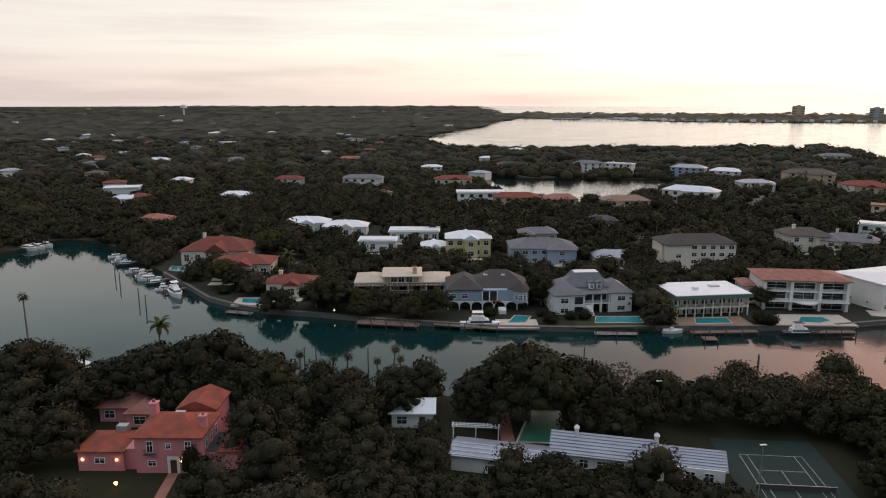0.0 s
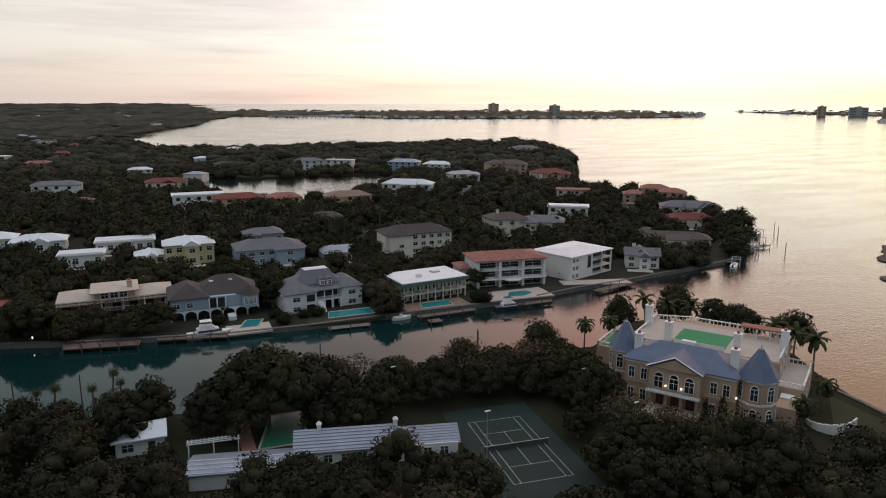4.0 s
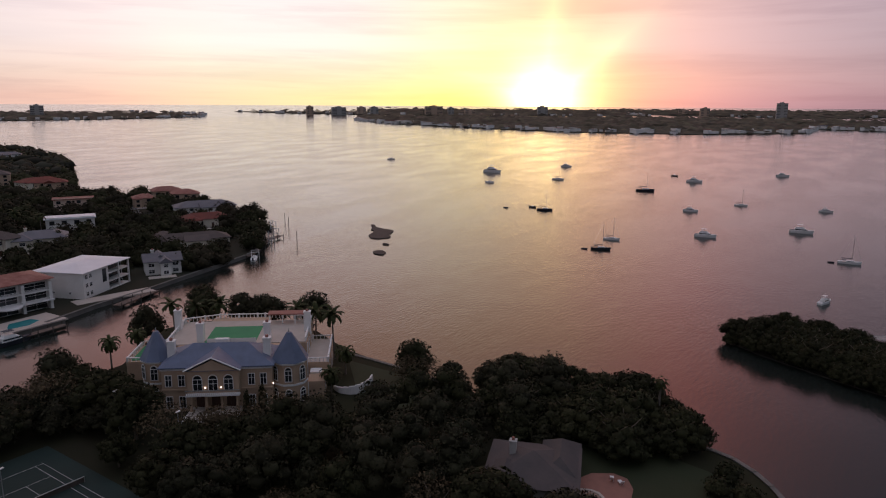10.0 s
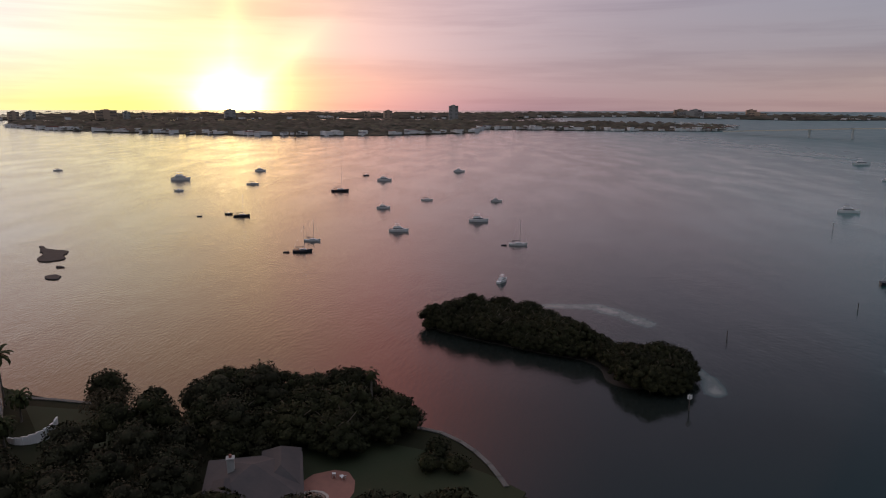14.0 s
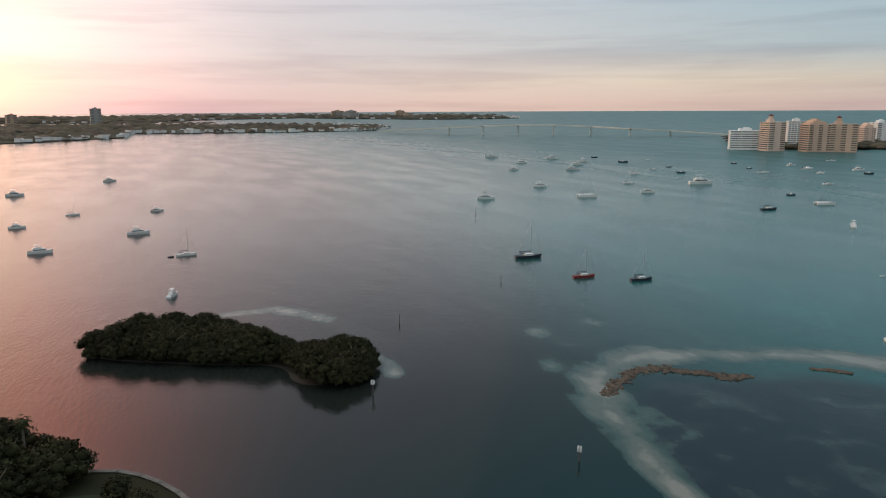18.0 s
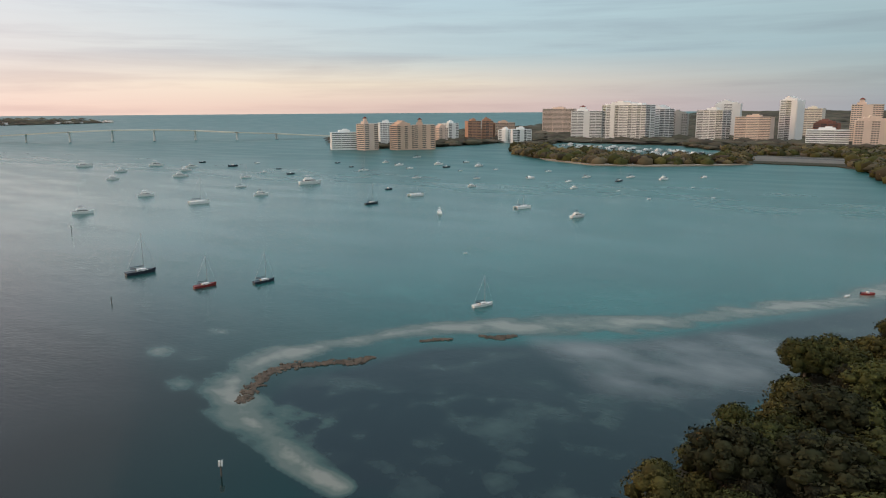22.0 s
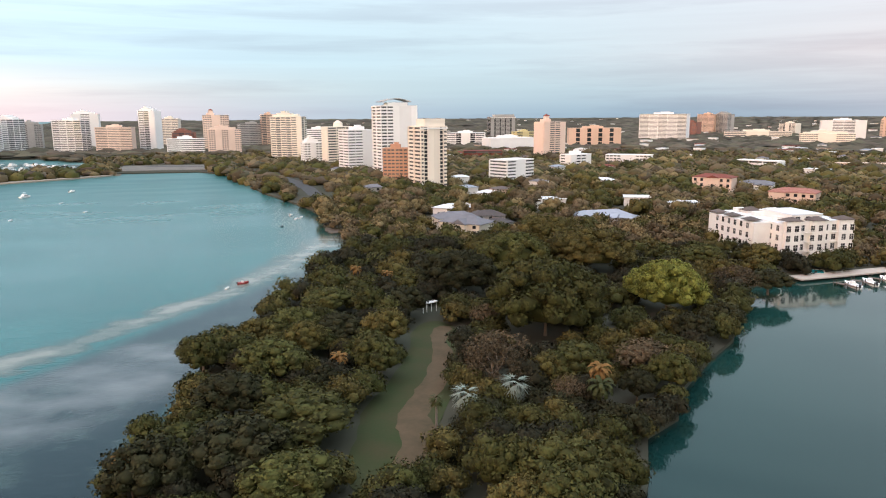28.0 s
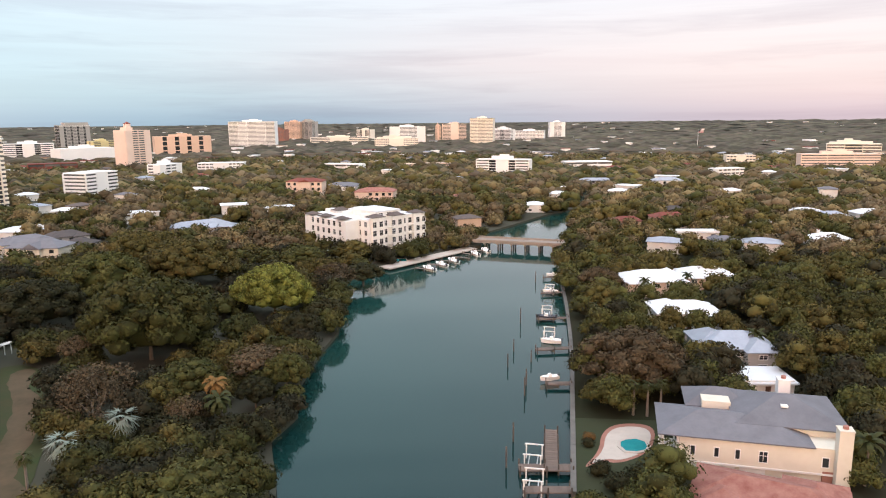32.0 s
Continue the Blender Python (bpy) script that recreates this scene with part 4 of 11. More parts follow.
ASPHALT_PALE = pbr("worn_asphalt", (0.17, 0.165, 0.16), (0.11, 0.108, 0.105), 0.2, 0.9, 0.01)
ASPHALT = pbr("asphalt", (0.055, 0.055, 0.058), (0.075, 0.074, 0.074), 0.2, 0.9, 0.01)
LAMP_GLOW = pbr("lamp_glow", (1.0, 0.50, 0.16), (1.0, 0.5, 0.16), 1.0, 0.5, emit=6.0)
GLOW_WHITE = pbr("lamp_glow_white", (1.0, 0.86, 0.66), (1.0, 0.86, 0.66), 1.0, 0.5, emit=1.6)

# keep-out discs and strips for the woods: (x, y, radius) and quads
KEEP_QUADS = []
WINDOW_CACHE = {}


def window(parent, x, y, z, w, h, turn=0.0, arch=False, name="window", frame=None, mullion=True):
    """A framed window, proud of its wall; its pane is set back in the frame."""
    key = (round(w, 1), round(h, 1), arch, mullion)
    if key not in WINDOW_CACHE:
        bm = bmesh.new()
        b = 0.13
        for x0, z0, x1, z1 in ((-w / 2 - b, -b, -w / 2, h + b), (w / 2, -b, w / 2 + b, h + b), (-w / 2, -b, w / 2, 0), (-w / 2, h, w / 2, h + b)):
            box_into(bm, x0, -0.10, z0, x1, 0.06, z1)
        if mullion:
            box_into(bm, -0.04, -0.06, 0, 0.04, 0.04, h)
            box_into(bm, -w / 2, -0.06, h * 0.6, -0.04, 0.04, h * 0.6 + 0.07)
            box_into(bm, 0.04, -0.06, h * 0.6, w / 2, 0.04, h * 0.6 + 0.07)
        if arch:
            for i in range(5):
                a0, a1 = math.pi * i / 5, math.pi * (i + 1) / 5
                q = [(-math.cos(a) * r, s, h + b + math.sin(a) * r) for s in (-0.08, 0.05) for a, r in ((a0, w / 2 + b), (a1, w / 2 + b), (a1, w / 2 - 0.02), (a0, w / 2 - 0.02))]
                vs = [bm.verts.new(v) for v in q]
                for f in ((0, 1, 2, 3), (7, 6, 5, 4), (0, 4, 5, 1), (2, 6, 7, 3)):
                    bm.faces.new([vs[k] for k in f])
        fr = mesh_of(bm, TRIM)
        bp = bmesh.new()
        box_into(bp, -w / 2, -0.03, 0, w / 2, 0.03, h)
        if arch:
            vs = [bp.verts.new((-math.cos(math.pi * i / 6) * w / 2, -0.03, h + math.sin(math.pi * i / 6) * w / 2)) for i in range(7)]
            bp.faces.new(vs)
        pn = mesh_of(bp, GLASS)
        one = bmesh.new()
        fv = [one.verts.new((px, -0.10, pz)) for pz in (-b, h + b) for px in (-w / 2 - b, 0, w / 2 + b)]
        bv = [one.verts.new((px, 0.06, pz)) for pz in (-b, h + b) for px in (-w / 2 - b, w / 2 + b)]
        lights = [one.faces.new((fv[0], fv[1], fv[4], fv[3])), one.faces.new((fv[1], fv[2], fv[5], fv[4]))]
        for q in ((fv[3], fv[4], fv[5], bv[3], bv[2]), (fv[2], fv[1], fv[0], bv[0], bv[1]), (fv[0], fv[3], bv[2], bv[0]), (fv[2], bv[1], bv[3], fv[5])):
            one.faces.new(q)
        bmesh.ops.inset_individual(one, faces=lights, thickness=0.09, depth=-0.07)
        for f in lights:
            f.material_index = 1
        WINDOW_CACHE[key] = (fr, pn, mesh_of(one, [TRIM, GLASS]))
    fr, pn, one = WINDOW_CACHE[key]
    if parent.name.startswith("house") and math.hypot(parent.matrix_basis.translation.x, parent.matrix_basis.translation.y) > 270 and abs(turn) > 60:
        return None
    if math.hypot(parent.matrix_basis.translation.x, parent.matrix_basis.translation.y) > 345:
        return part(name, one, None, parent, m=pose(x, y, z, 0, 0, turn))
    ob = part(name, fr, None, parent, m=pose(x, y, z, 0, 0, turn))
    part("pane", pn, None, ob)
    return ob


def roof_into(bm, x0, y0, x1, y1, z, rise, style="hip", over=0.6, thick=0.22, mat=0):
    """A hip, gable or flat roof with eaves over a rectangle."""
    x0, y0, x1, y1 = x0 - over, y0 - over, x1 + over, y1 + over
    w, d = x1 - x0, y1 - y0
    if style == "flat":
        box_into(bm, x0, y0, z, x1, y1, z + max(0.35, rise), mat)
        return
    base = [bm.verts.new(c) for c in ((x0, y0, z), (x1, y0, z), (x1, y1, z), (x0, y1, z))]
    lift = [bm.verts.new(c) for c in ((x0, y0, z + thick), (x1, y0, z + thick), (x1, y1, z + thick), (x0, y1, z + thick))]
    top = z + thick + rise
    if style == "pyramid":
        r = [(x0 + w / 2, y0 + d / 2, top)] * 2
    elif w >= d:
        k = d / 2 if style == "hip" else 0.0
        r = [(x0 + k, y0 + d / 2, top), (x1 - k, y0 + d / 2, top)]
    else:
        k = w / 2 if style == "hip" else 0.0
        r = [(x0 + w / 2, y0 + k, top), (x0 + w / 2, y1 - k, top)]
    bm.faces.new(base[::-1])
    for i in range(4):
        bm.faces.new((base[i], base[(i + 1) % 4], lift[(i + 1) % 4], lift[i])).material_index = mat
    ra = bm.verts.new(r[0])
    if style == "pyramid" or (Vector(r[0]) - Vector(r[1])).length < 0.05:
        for i in range(4):
            bm.faces.new((lift[i], lift[(i + 1) % 4], ra)).material_index = mat
        return
    rb = bm.verts.new(r[1])
    if w >= d:
        fs = ((lift[0], lift[1], rb, ra), (lift[1], lift[2], rb), (lift[2], lift[3], ra, rb), (lift[3], lift[0], ra))
    else:
        fs = ((lift[0], lift[1], ra), (lift[1], lift[2], rb, ra), (lift[2], lift[3], rb), (lift[3], lift[0], ra, rb))
    for f in fs:
        bm.faces.new(f).material_index = mat


def roof(parent, x0, y0, x1, y1, z, rise, style, mat, over=0.6, name="roof"):
    bm = bmesh.new()
    roof_into(bm, x0, y0, x1, y1, z, rise, style, over)
    return part(name, bm, mat, parent)


def chimney(parent, x, y, z0, z1, w, mat, name="chimney"):
    bm = box(x - w / 2, y - w / 2, z0, x + w / 2, y + w / 2, z1)
    box_into(bm, x - w / 2 - 0.12, y - w / 2 - 0.12, z1, x + w / 2 + 0.12, y + w / 2 + 0.12, z1 + 0.2)
    c = part(name, bm, mat, parent)
    part("flue_pot", tube(x, y, z1 + 0.2, z1 + 0.7, w * 0.22), RUST, c)
    return c


def base_of(a, b):
    """Frame of a facade from its two foot corners: centre, width and the turn that puts +y away from the eye."""
    ax, ay = a
    bx, by = b
    w = math.hypot(bx - ax, by - ay)
    turn = math.degrees(math.atan2(by - ay, bx - ax))
    return (ax + bx) / 2, (ay + by) / 2, w, turn


def clear_house(a, b, depth, front=12.0):
    """Keeps the woods off a building's plan and off a strip before its facade."""
    ax, ay = a
    bx, by = b
    w = math.hypot(bx - ax, by - ay) or 1.0
    ux, uy = (bx - ax) / w, (by - ay) / w
    nx, ny = -uy, ux
    e = 2.0
    q = [(ax - ux * e - nx * front, ay - uy * e - ny * front), (bx + ux * e - nx * front, by + uy * e - ny * front),
         (bx + ux * e + nx * (depth + 2), by + uy * e + ny * (depth + 2)), (ax - ux * e + nx * (depth + 2), ay - uy * e + ny * (depth + 2))]
    KEEP_QUADS.append(q)


def house(a, b, eave, depth, label, wall=WHITE, top=SLATE, style="hip", rise=None, storeys=None, bays=None, front=6.0, chim=0, over=0.7, z=1.2, wing=None, doors=1, group="houses of the waterside town", porch=False):
    """A house on the facade line a to b, with walls, roof, windows, a door, and a lower wing where given."""
    cx, cy, w, turn = base_of(a, b)
    clear_house(a, b, depth, front)
    storeys = storeys or max(1, round(eave / 3.1))
    rise = (0.22 * min(w, depth) if style in ("hip", "gable", "pyramid") else 0.45) if rise is None else rise
    h = thing("house", cx, cy, z, turn, label, "house", group)
    part("wall", box(-w / 2, 0, -1.0, w / 2, depth, eave), wall, h)
    roof(h, -w / 2, 0, w / 2, depth, eave, rise, style, top, over)
    if style == "flat":
        part("parapet", box(-w / 2 - 0.05, -0.05, eave + rise + 0.02, w / 2 + 0.05, 0.2, eave + rise + 0.45), wall, h)
    bays = bays or max(2, int(w / (3.6 if math.hypot(cx, cy) < 330 else 5.2)))
    sh = eave / storeys
    for s in range(storeys):
        for i in range(bays):
            x = -w / 2 + w * (i + 0.5) / bays
            if s == 0 and doors and i == bays // 2:
                d = part("door", box(x - 0.6, -0.10, 0, x + 0.6, 0.05, min(2.3, sh * 0.8), 0.03), WOOD_DOOR, h)
                math.hypot(cx, cy) < 260 and part("door_handle", box(x + 0.4, -0.16, 1.0, x + 0.46, -0.10, 1.15), TRIM, d)
            else:
                window(h, x, 0, s * sh + sh * 0.28, min(1.9, w / bays * 0.55), sh * 0.48)
        for sx, tn in ((-w / 2, -90), (w / 2, 90)):
            side = max(1, int(depth / 5)) if math.hypot(cx, cy) < 260 else 1
            for j in range(side):
                window(h, sx, depth * (j + 0.5) / side, s * sh + sh * 0.3, 1.3, sh * 0.45, tn)
    if porch:
        part("balcony_floor", box(-w / 2 + 1, -2.2, sh - 0.15, w / 2 - 1, -0.02, sh + 0.08), TRIM, h)
        for i in range(5):
            x = -w / 2 + 1.2 + (w - 2.4) * i / 4
            part("column", tube(x, -2.0, 0, sh - 0.15, 0.16), TRIM, h)
        part("railing", box(-w / 2 + 1, -2.22, sh + 0.85, w / 2 - 1, -2.14, sh + 0.95), TRIM, h)
        for i in range(13):
            x = -w / 2 + 1.05 + (w - 2.1) * i / 12
            part("baluster", box(x - 0.03, -2.2, sh + 0.08, x + 0.03, -2.15, sh + 0.85), TRIM, h)
    if storeys < 4 and math.hypot(cx, cy) < 620 and cy > 150:
        part("driveway", box(-w / 2 + 0.5, -6.5, -0.4, w * 0.3, -2.7, 0.10), PAVING, h, "pale paved forecourt")
    if wing is None and style in ("hip", "gable") and w > 9 and math.hypot(cx, cy) < 620:
        # a projecting front bay and a taller cross roof behind it
        pick = int(abs(cx * 7.3 + cy * 3.1)) % 3
        bw, bx = w * (0.34, 0.42, 0.30)[pick], (-w * 0.30, w * 0.26, w * 0.05)[pick]
        part("bay_wall", box(bx - bw / 2, -2.6, -1.0, bx + bw / 2, -0.02, eave - 0.15), wall, h)
        roof(h, bx - bw / 2, -2.6, bx + bw / 2, depth * 0.5, eave - 0.12, 0.8 * rise, "gable" if pick == 2 else style, top, 0.55, "bay_roof")
        window(h, bx, -2.6, sh * 0.25, min(2.2, bw * 0.45), sh * 0.5)
        if storeys > 1:
            window(h, bx, -2.6, sh * 1.28, min(2.0, bw * 0.4), sh * 0.45)
        roof(h, -bx - bw * 0.6, depth * 0.25, -bx + bw * 0.6, depth + 2.0, eave - 0.1, rise * 0.92, style, top, 0.5, "cross_roof")
        part("rear_wall", box(-bx - bw * 0.6, depth + 0.02, -1.0, -bx + bw * 0.6, depth + 2.0, eave - 0.12), wall, h)
    for k in range(chim):
        chimney(h, -w * 0.25 + k * w * 0.45, depth * 0.55, eave - 0.5, eave + rise + 1.2, 1.1, wall)
    if wing:
        x0, y0, x1, y1, we, wr = wing
        part("wing_wall", box(x0, y0, -1.0, x1, y1, we), wall, h)
        roof(h, x0, y0, x1, y1, we, wr, style, top, over, "wing_roof")
        window(h, (x0 + x1) / 2, y0, we * 0.35, min(1.8, (x1 - x0) * 0.4), we * 0.45)
    return h


def bay_mesh(w, n, fh, out, share, wall, glass):
    """One upright bay of a facade: storey parapets standing out before set-back glazing, a single folded sheet with closed ends."""
    bm = bmesh.new()
    prof = [(-out, -1.0)]
    for i in range(n):
        z = i * fh
        prof += [(-out, z + fh * share), (-0.06, z + fh * share), (-0.06, z + fh - 0.25), (-out, z + fh - 0.25)]
    prof.append((-out, n * fh))
    rows = [[bm.verts.new((x, y, z)) for y, z in prof] for x in (-w / 2, w / 2)]
    lo, hi = rows
    for k in range(len(prof) - 1):
        f = bm.faces.new((lo[k], hi[k], hi[k + 1], lo[k + 1]))
        f.material_index = 1 if prof[k][0] == -0.06 and prof[k + 1][0] == -0.06 else 0
    for row in rows:
        for i in range(n):
            c = bm.verts.new((row[0].co.x, 0.0, row[4 * i].co.z if i else -1.0))
            d = bm.verts.new((row[0].co.x, 0.0, row[4 * i + 1].co.z))
            bm.faces.new((c, row[4 * i], row[4 * i + 1], d))
    return mesh_of(bm, [wall, glass])


BAY = {"b": (1.3, 0.44), "n": (1.3, 0.44), "s": (0.5, 0.54), "g": (0.35, 0.24), "c": (0.25, 0.16), "p": (0.5, 0.52)}
BAY_WIDTH = {"c": 0.58, "n": 0.55}


def face_bays(t, strips, width, n, fh, wall, glass, m):
    """Lays a facade out in upright bays: w wall, b balconies, s storey bands, g glass, c dark window column, p pierced grid."""
    total = sum(BAY_WIDTH.get(c, 1.0) for c in strips)
    x = -width / 2
    for c in strips:
        bw = width / total * BAY_WIDTH.get(c, 1.0)
        at = m @ pose(x + bw / 2, 0, 0)
        if c == "w":
            part("wall_panel", box(-bw / 2, -1.1, -1.0, bw / 2, 0.0, n * fh), wall, t, m=at)
        else:
            out, share = BAY[c]
            part("balcony_bay" if c in "bn" else "window_bay", bay_mesh(bw - 0.1, n, fh, out, share, wall, GLASS if c == "c" else glass), None, t, m=at)
            part("pier", box(-bw / 2 - 0.35, -out - 0.15, -1.0, -bw / 2 + 0.35, 0.0, n * fh), wall, t, m=at)
            if c == "p":
                for q in range(1, max(2, round(bw / 4.2))):
                    px = -bw / 2 + bw * q / max(2, round(bw / 4.2))
                    part("pier", box(px - 0.5, -out - 0.05, -1.0, px + 0.5, 0.0, n * fh), wall, t, m=at)
        x += bw


def tower(a, b, height, depth, label, wall=WHITE, front="bwb", side="w", yaw=0.0, floor=3.3, crown="box", glass=TOWERGLASS, z=1.2, kind="apartment_tower", cap=None, group="towers of the town", clear=10.0):
    """A block of flats seen on one or two faces, laid out in bays, with a parapet and a roof top of its own."""
    cx, cy, w, turn = base_of(a, b)
    if math.hypot(cx, cy) < 1500:
        clear_house(a, b, depth, clear)
    z += far_sheet(math.hypot(cx, cy))
    sy, cyw = math.sin(radians(abs(yaw))), math.cos(radians(yaw))
    depth = min(depth, 0.55 * w / sy) if sy > 0.01 else depth
    w = max(6.0, (w - depth * sy) / cyw)
    nx, ny = -math.sin(radians(turn)), math.cos(radians(turn))
    reach = (w * sy + depth * cyw) / 2
    t = thing(kind, cx + nx * reach, cy + ny * reach, z, turn + yaw, label, "tower" if height > 24 else "building", group)
    n = max(1, round(height / floor))
    fh = height / n
    hw, hd = w / 2, depth / 2
    part("core", box(-hw, -hd, -1.5, hw, hd, height), wall, t)
    face_bays(t, front, w, n, fh, wall, glass, pose(0, -hd, 0))
    if yaw > 0:
        face_bays(t, side, depth, n, fh, wall, glass, pose(-hw, 0, 0, 0, 0, -90))
    elif yaw < 0:
        face_bays(t, side, depth, n, fh, wall, glass, pose(hw, 0, 0, 0, 0, 90))
    top = cap or wall
    part("parapet", box(-hw - 0.4, -hd - 1.2, height + 0.01, hw + 0.4, hd + 0.4, height + 0.8), wall, t)
    if crown == "box":
        part("plant_room", box(-hw * 0.45, -hd * 0.4, height, hw * 0.35, hd * 0.5, height + 4.2), top, t)
        part("lift_head", box(-hw * 0.15, -hd * 0.2, height + 4.2, hw * 0.2, hd * 0.2, height + 6.0), top, t)
    elif crown == "slab":
        part("crown_slab", box(-hw * 0.62, -hd * 0.9, height + 0.8, hw * 0.95, hd * 0.6, height + 7.0), top, t)
        part("cornice", box(-hw - 0.8, -hd - 1.7, height - 2.0, hw + 0.8, -hd - 1.21, height - 0.6), T_WHITE, t)
    elif crown == "arc":
        part("plant_room", box(-hw * 0.5, -hd * 0.5, height, hw * 0.6, hd * 0.5, height + 4.0), top, t)
        bm = bmesh.new()
        pts = [(-hw * 0.85 + hw * 1.6 * q / 8, height + 4.2 + 3.4 * math.sin(math.pi * q / 8)) for q in range(9)]
        lo = [[bm.verts.new((x, y, zz)) for x, zz in pts] for y in (-hd * 0.8, hd * 0.8)]
        up_ = [[bm.verts.new((x, y, zz + 0.6)) for x, zz in pts] for y in (-hd * 0.8, hd * 0.8)]
        for q in range(8):
            for A, B in ((up_[0], up_[1]), (lo[1], lo[0]), (lo[0], up_[0]), (up_[1], lo[1])):
                bm.faces.new((A[q], A[q + 1], B[q + 1], B[q]))
        part("curved_crown", bm, GREYW, t)
    elif crown == "dome":
        part("turret", tube(0, 0, height, height + 5.0, hw * 0.34, n=12), top, t)
        part("dome", tube(0, 0, height + 5.0, height + 8.5, hw * 0.36, hw * 0.08, n=12), top, t)
    elif crown == "turret":
        part("plant_room", box(-hw * 0.7, -hd * 0.4, height, -hw * 0.1, hd * 0.5, height + 4.5), top, t)
        part("turret", box(-hw * 0.55, -hd * 0.3, height + 4.5, -hw * 0.2, hd * 0.2, height + 9.0), wall, t)
        r = bmesh.new()
        roof_into(r, -hw * 0.55, -hd * 0.3, -hw * 0.2, hd * 0.2, height + 9.0, 3.0, "pyramid", 0.5)
        part("turret_roof", r, cap or TERRACOTTA, t)
    elif crown == "step":
        for q in range(3):
            part("roof_step", box(-hw * (0.9 - 0.28 * q), -hd * 0.8, height + 0.8 + 2.6 * q, hw * (0.55 - 0.3 * q), hd * 0.8, height + 3.4 + 2.6 * q), wall, t)
        part("plant_room", box(hw * 0.2, -hd * 0.5, height + 0.8, hw * 0.7, hd * 0.5, height + 4.4), top, t)
    elif crown == "hip":
        r = bmesh.new()
        roof_into(r, -hw, -hd - 1.1, hw, hd, height + 0.8, 3.5, "hip", 0.8)
        part("roof", r, cap or TERRACOTTA, t)
    return t


# ---- boats ----
HULL_WHITE = pbr("hull_white", (0.88, 0.87, 0.85), (0.76, 0.75, 0.73), 0.4, 0.35, spread=0.06)
HULL_DARK = pbr("hull_dark_blue", (0.025, 0.030, 0.045), (0.04, 0.045, 0.06), 0.4, 0.35, spread=0.2)
HULL_RED = pbr("hull_red", (0.30, 0.035, 0.03), (0.22, 0.03, 0.03), 0.4, 0.35, spread=0.1)
CANVAS = pbr("boat_canvas", (0.05, 0.06, 0.085), (0.08, 0.085, 0.10), 0.5, 0.9, spread=0.3)
SPAR = pbr("boat_spar", (0.50, 0.50, 0.50), (0.40, 0.40, 0.40), 0.5, 0.4, metal=0.6)


def hull_mesh(length, beam, free, mat, sheer=0.35, n=9):
    bm = bmesh.new()
    secs = []
    for i in range(n + 1):
        k = i / n
        wd = beam / 2 * (0.82 + 0.5 * k - 0.1 * k * k if k < 0.35 else 1.0 - max(0.0, (k - 0.45) / 0.55) ** 2.1)
        wd = max(0.02, min(beam / 2, wd))
        x = -length / 2 + length * k
        zt = free * (1.0 + sheer * k * k)
        secs.append([bm.verts.new(v) for v in ((x, -wd, zt), (x - 0.04 * length * k, -wd * 0.78, -0.25), (x - 0.04 * length * k, wd * 0.78, -0.25), (x, wd, zt), (x, wd * 0.86, zt - 0.12), (x, -wd * 0.86, zt - 0.12))])
    for s0, s1 in zip(secs, secs[1:]):
        for j in range(6):
            bm.faces.new((s0[j], s0[(j + 1) % 6], s1[(j + 1) % 6], s1[j]))
    bm.faces.new(secs[0][::-1])
    bm.faces.new(secs[-1])
    return mesh_of(bm, mat)


def cabin_mesh(x0, x1, w, z0, z1, mat, rake=0.5):
    bm = bmesh.new()
    lo = [(x0, -w), (x1, -w * 0.8), (x1, w * 0.8), (x0, w)]
    hi = [(x0 + 0.1, -w * 0.88), (x1 - rake, -w * 0.7), (x1 - rake, w * 0.7), (x0 + 0.1, w * 0.88)]
    a = [bm.verts.new((x, y, z0)) for x, y in lo]
    c = [bm.verts.new((x, y, z1)) for x, y in hi]
    for i in range(4):
        bm.faces.new((a[i], a[(i + 1) % 4], c[(i + 1) % 4], c[i]))
    bm.faces.new(c)
    bm.faces.new(a[::-1])
    return mesh_of(bm, mat)


def motor_yacht(x, y, head, length=12.0, hull=HULL_WHITE, fly=True, label="white flybridge motor yacht moored in the bay", z=0.0):
    k = length / 12.0
    b = thing("motor_yacht", x, y, z, 90 - head, label, "boat", "boats at anchor")
    part("hull", hull_mesh(length, 3.9 * k, 1.35 * k, hull), None, b)
    part("cabin", cabin_mesh(-3.6 * k, 3.2 * k, 1.45 * k, 1.25 * k, 2.6 * k, HULL_WHITE, 1.5 * k), None, b)
    part("cabin_window", cabin_mesh(-3.2 * k, 2.9 * k, 1.50 * k, 1.75 * k, 2.25 * k, GLASS, 0.7 * k), None, b)
    if fly:
        f = part("flybridge", cabin_mesh(-2.8 * k, 1.2 * k, 1.25 * k, 2.62 * k, 3.4 * k, HULL_WHITE, 0.8 * k), None, b)
        part("canopy", box(-2.6 * k, -1.15 * k, 4.5 * k, 0.4 * k, 1.15 * k, 4.6 * k), CANVAS if fly == 2 else HULL_WHITE, f)
        for sx in (-2.4, 0.2) if math.hypot(x, y) < 330 else ():
            for sy in (-1.05, 1.05):
                part("stanchion", tube(sx * k, sy * k, 3.35 * k, 4.5 * k, 0.04, n=5), SPAR, f)
    part("cockpit_rail", box(-5.6 * k, -1.5 * k, 1.45 * k, -3.7 * k, -1.42 * k, 1.9 * k), SPAR, b)
    part("mast", tube(-1.0 * k, 0, 3.3 * k, 6.0 * k, 0.04, n=5), SPAR, b)
    return b


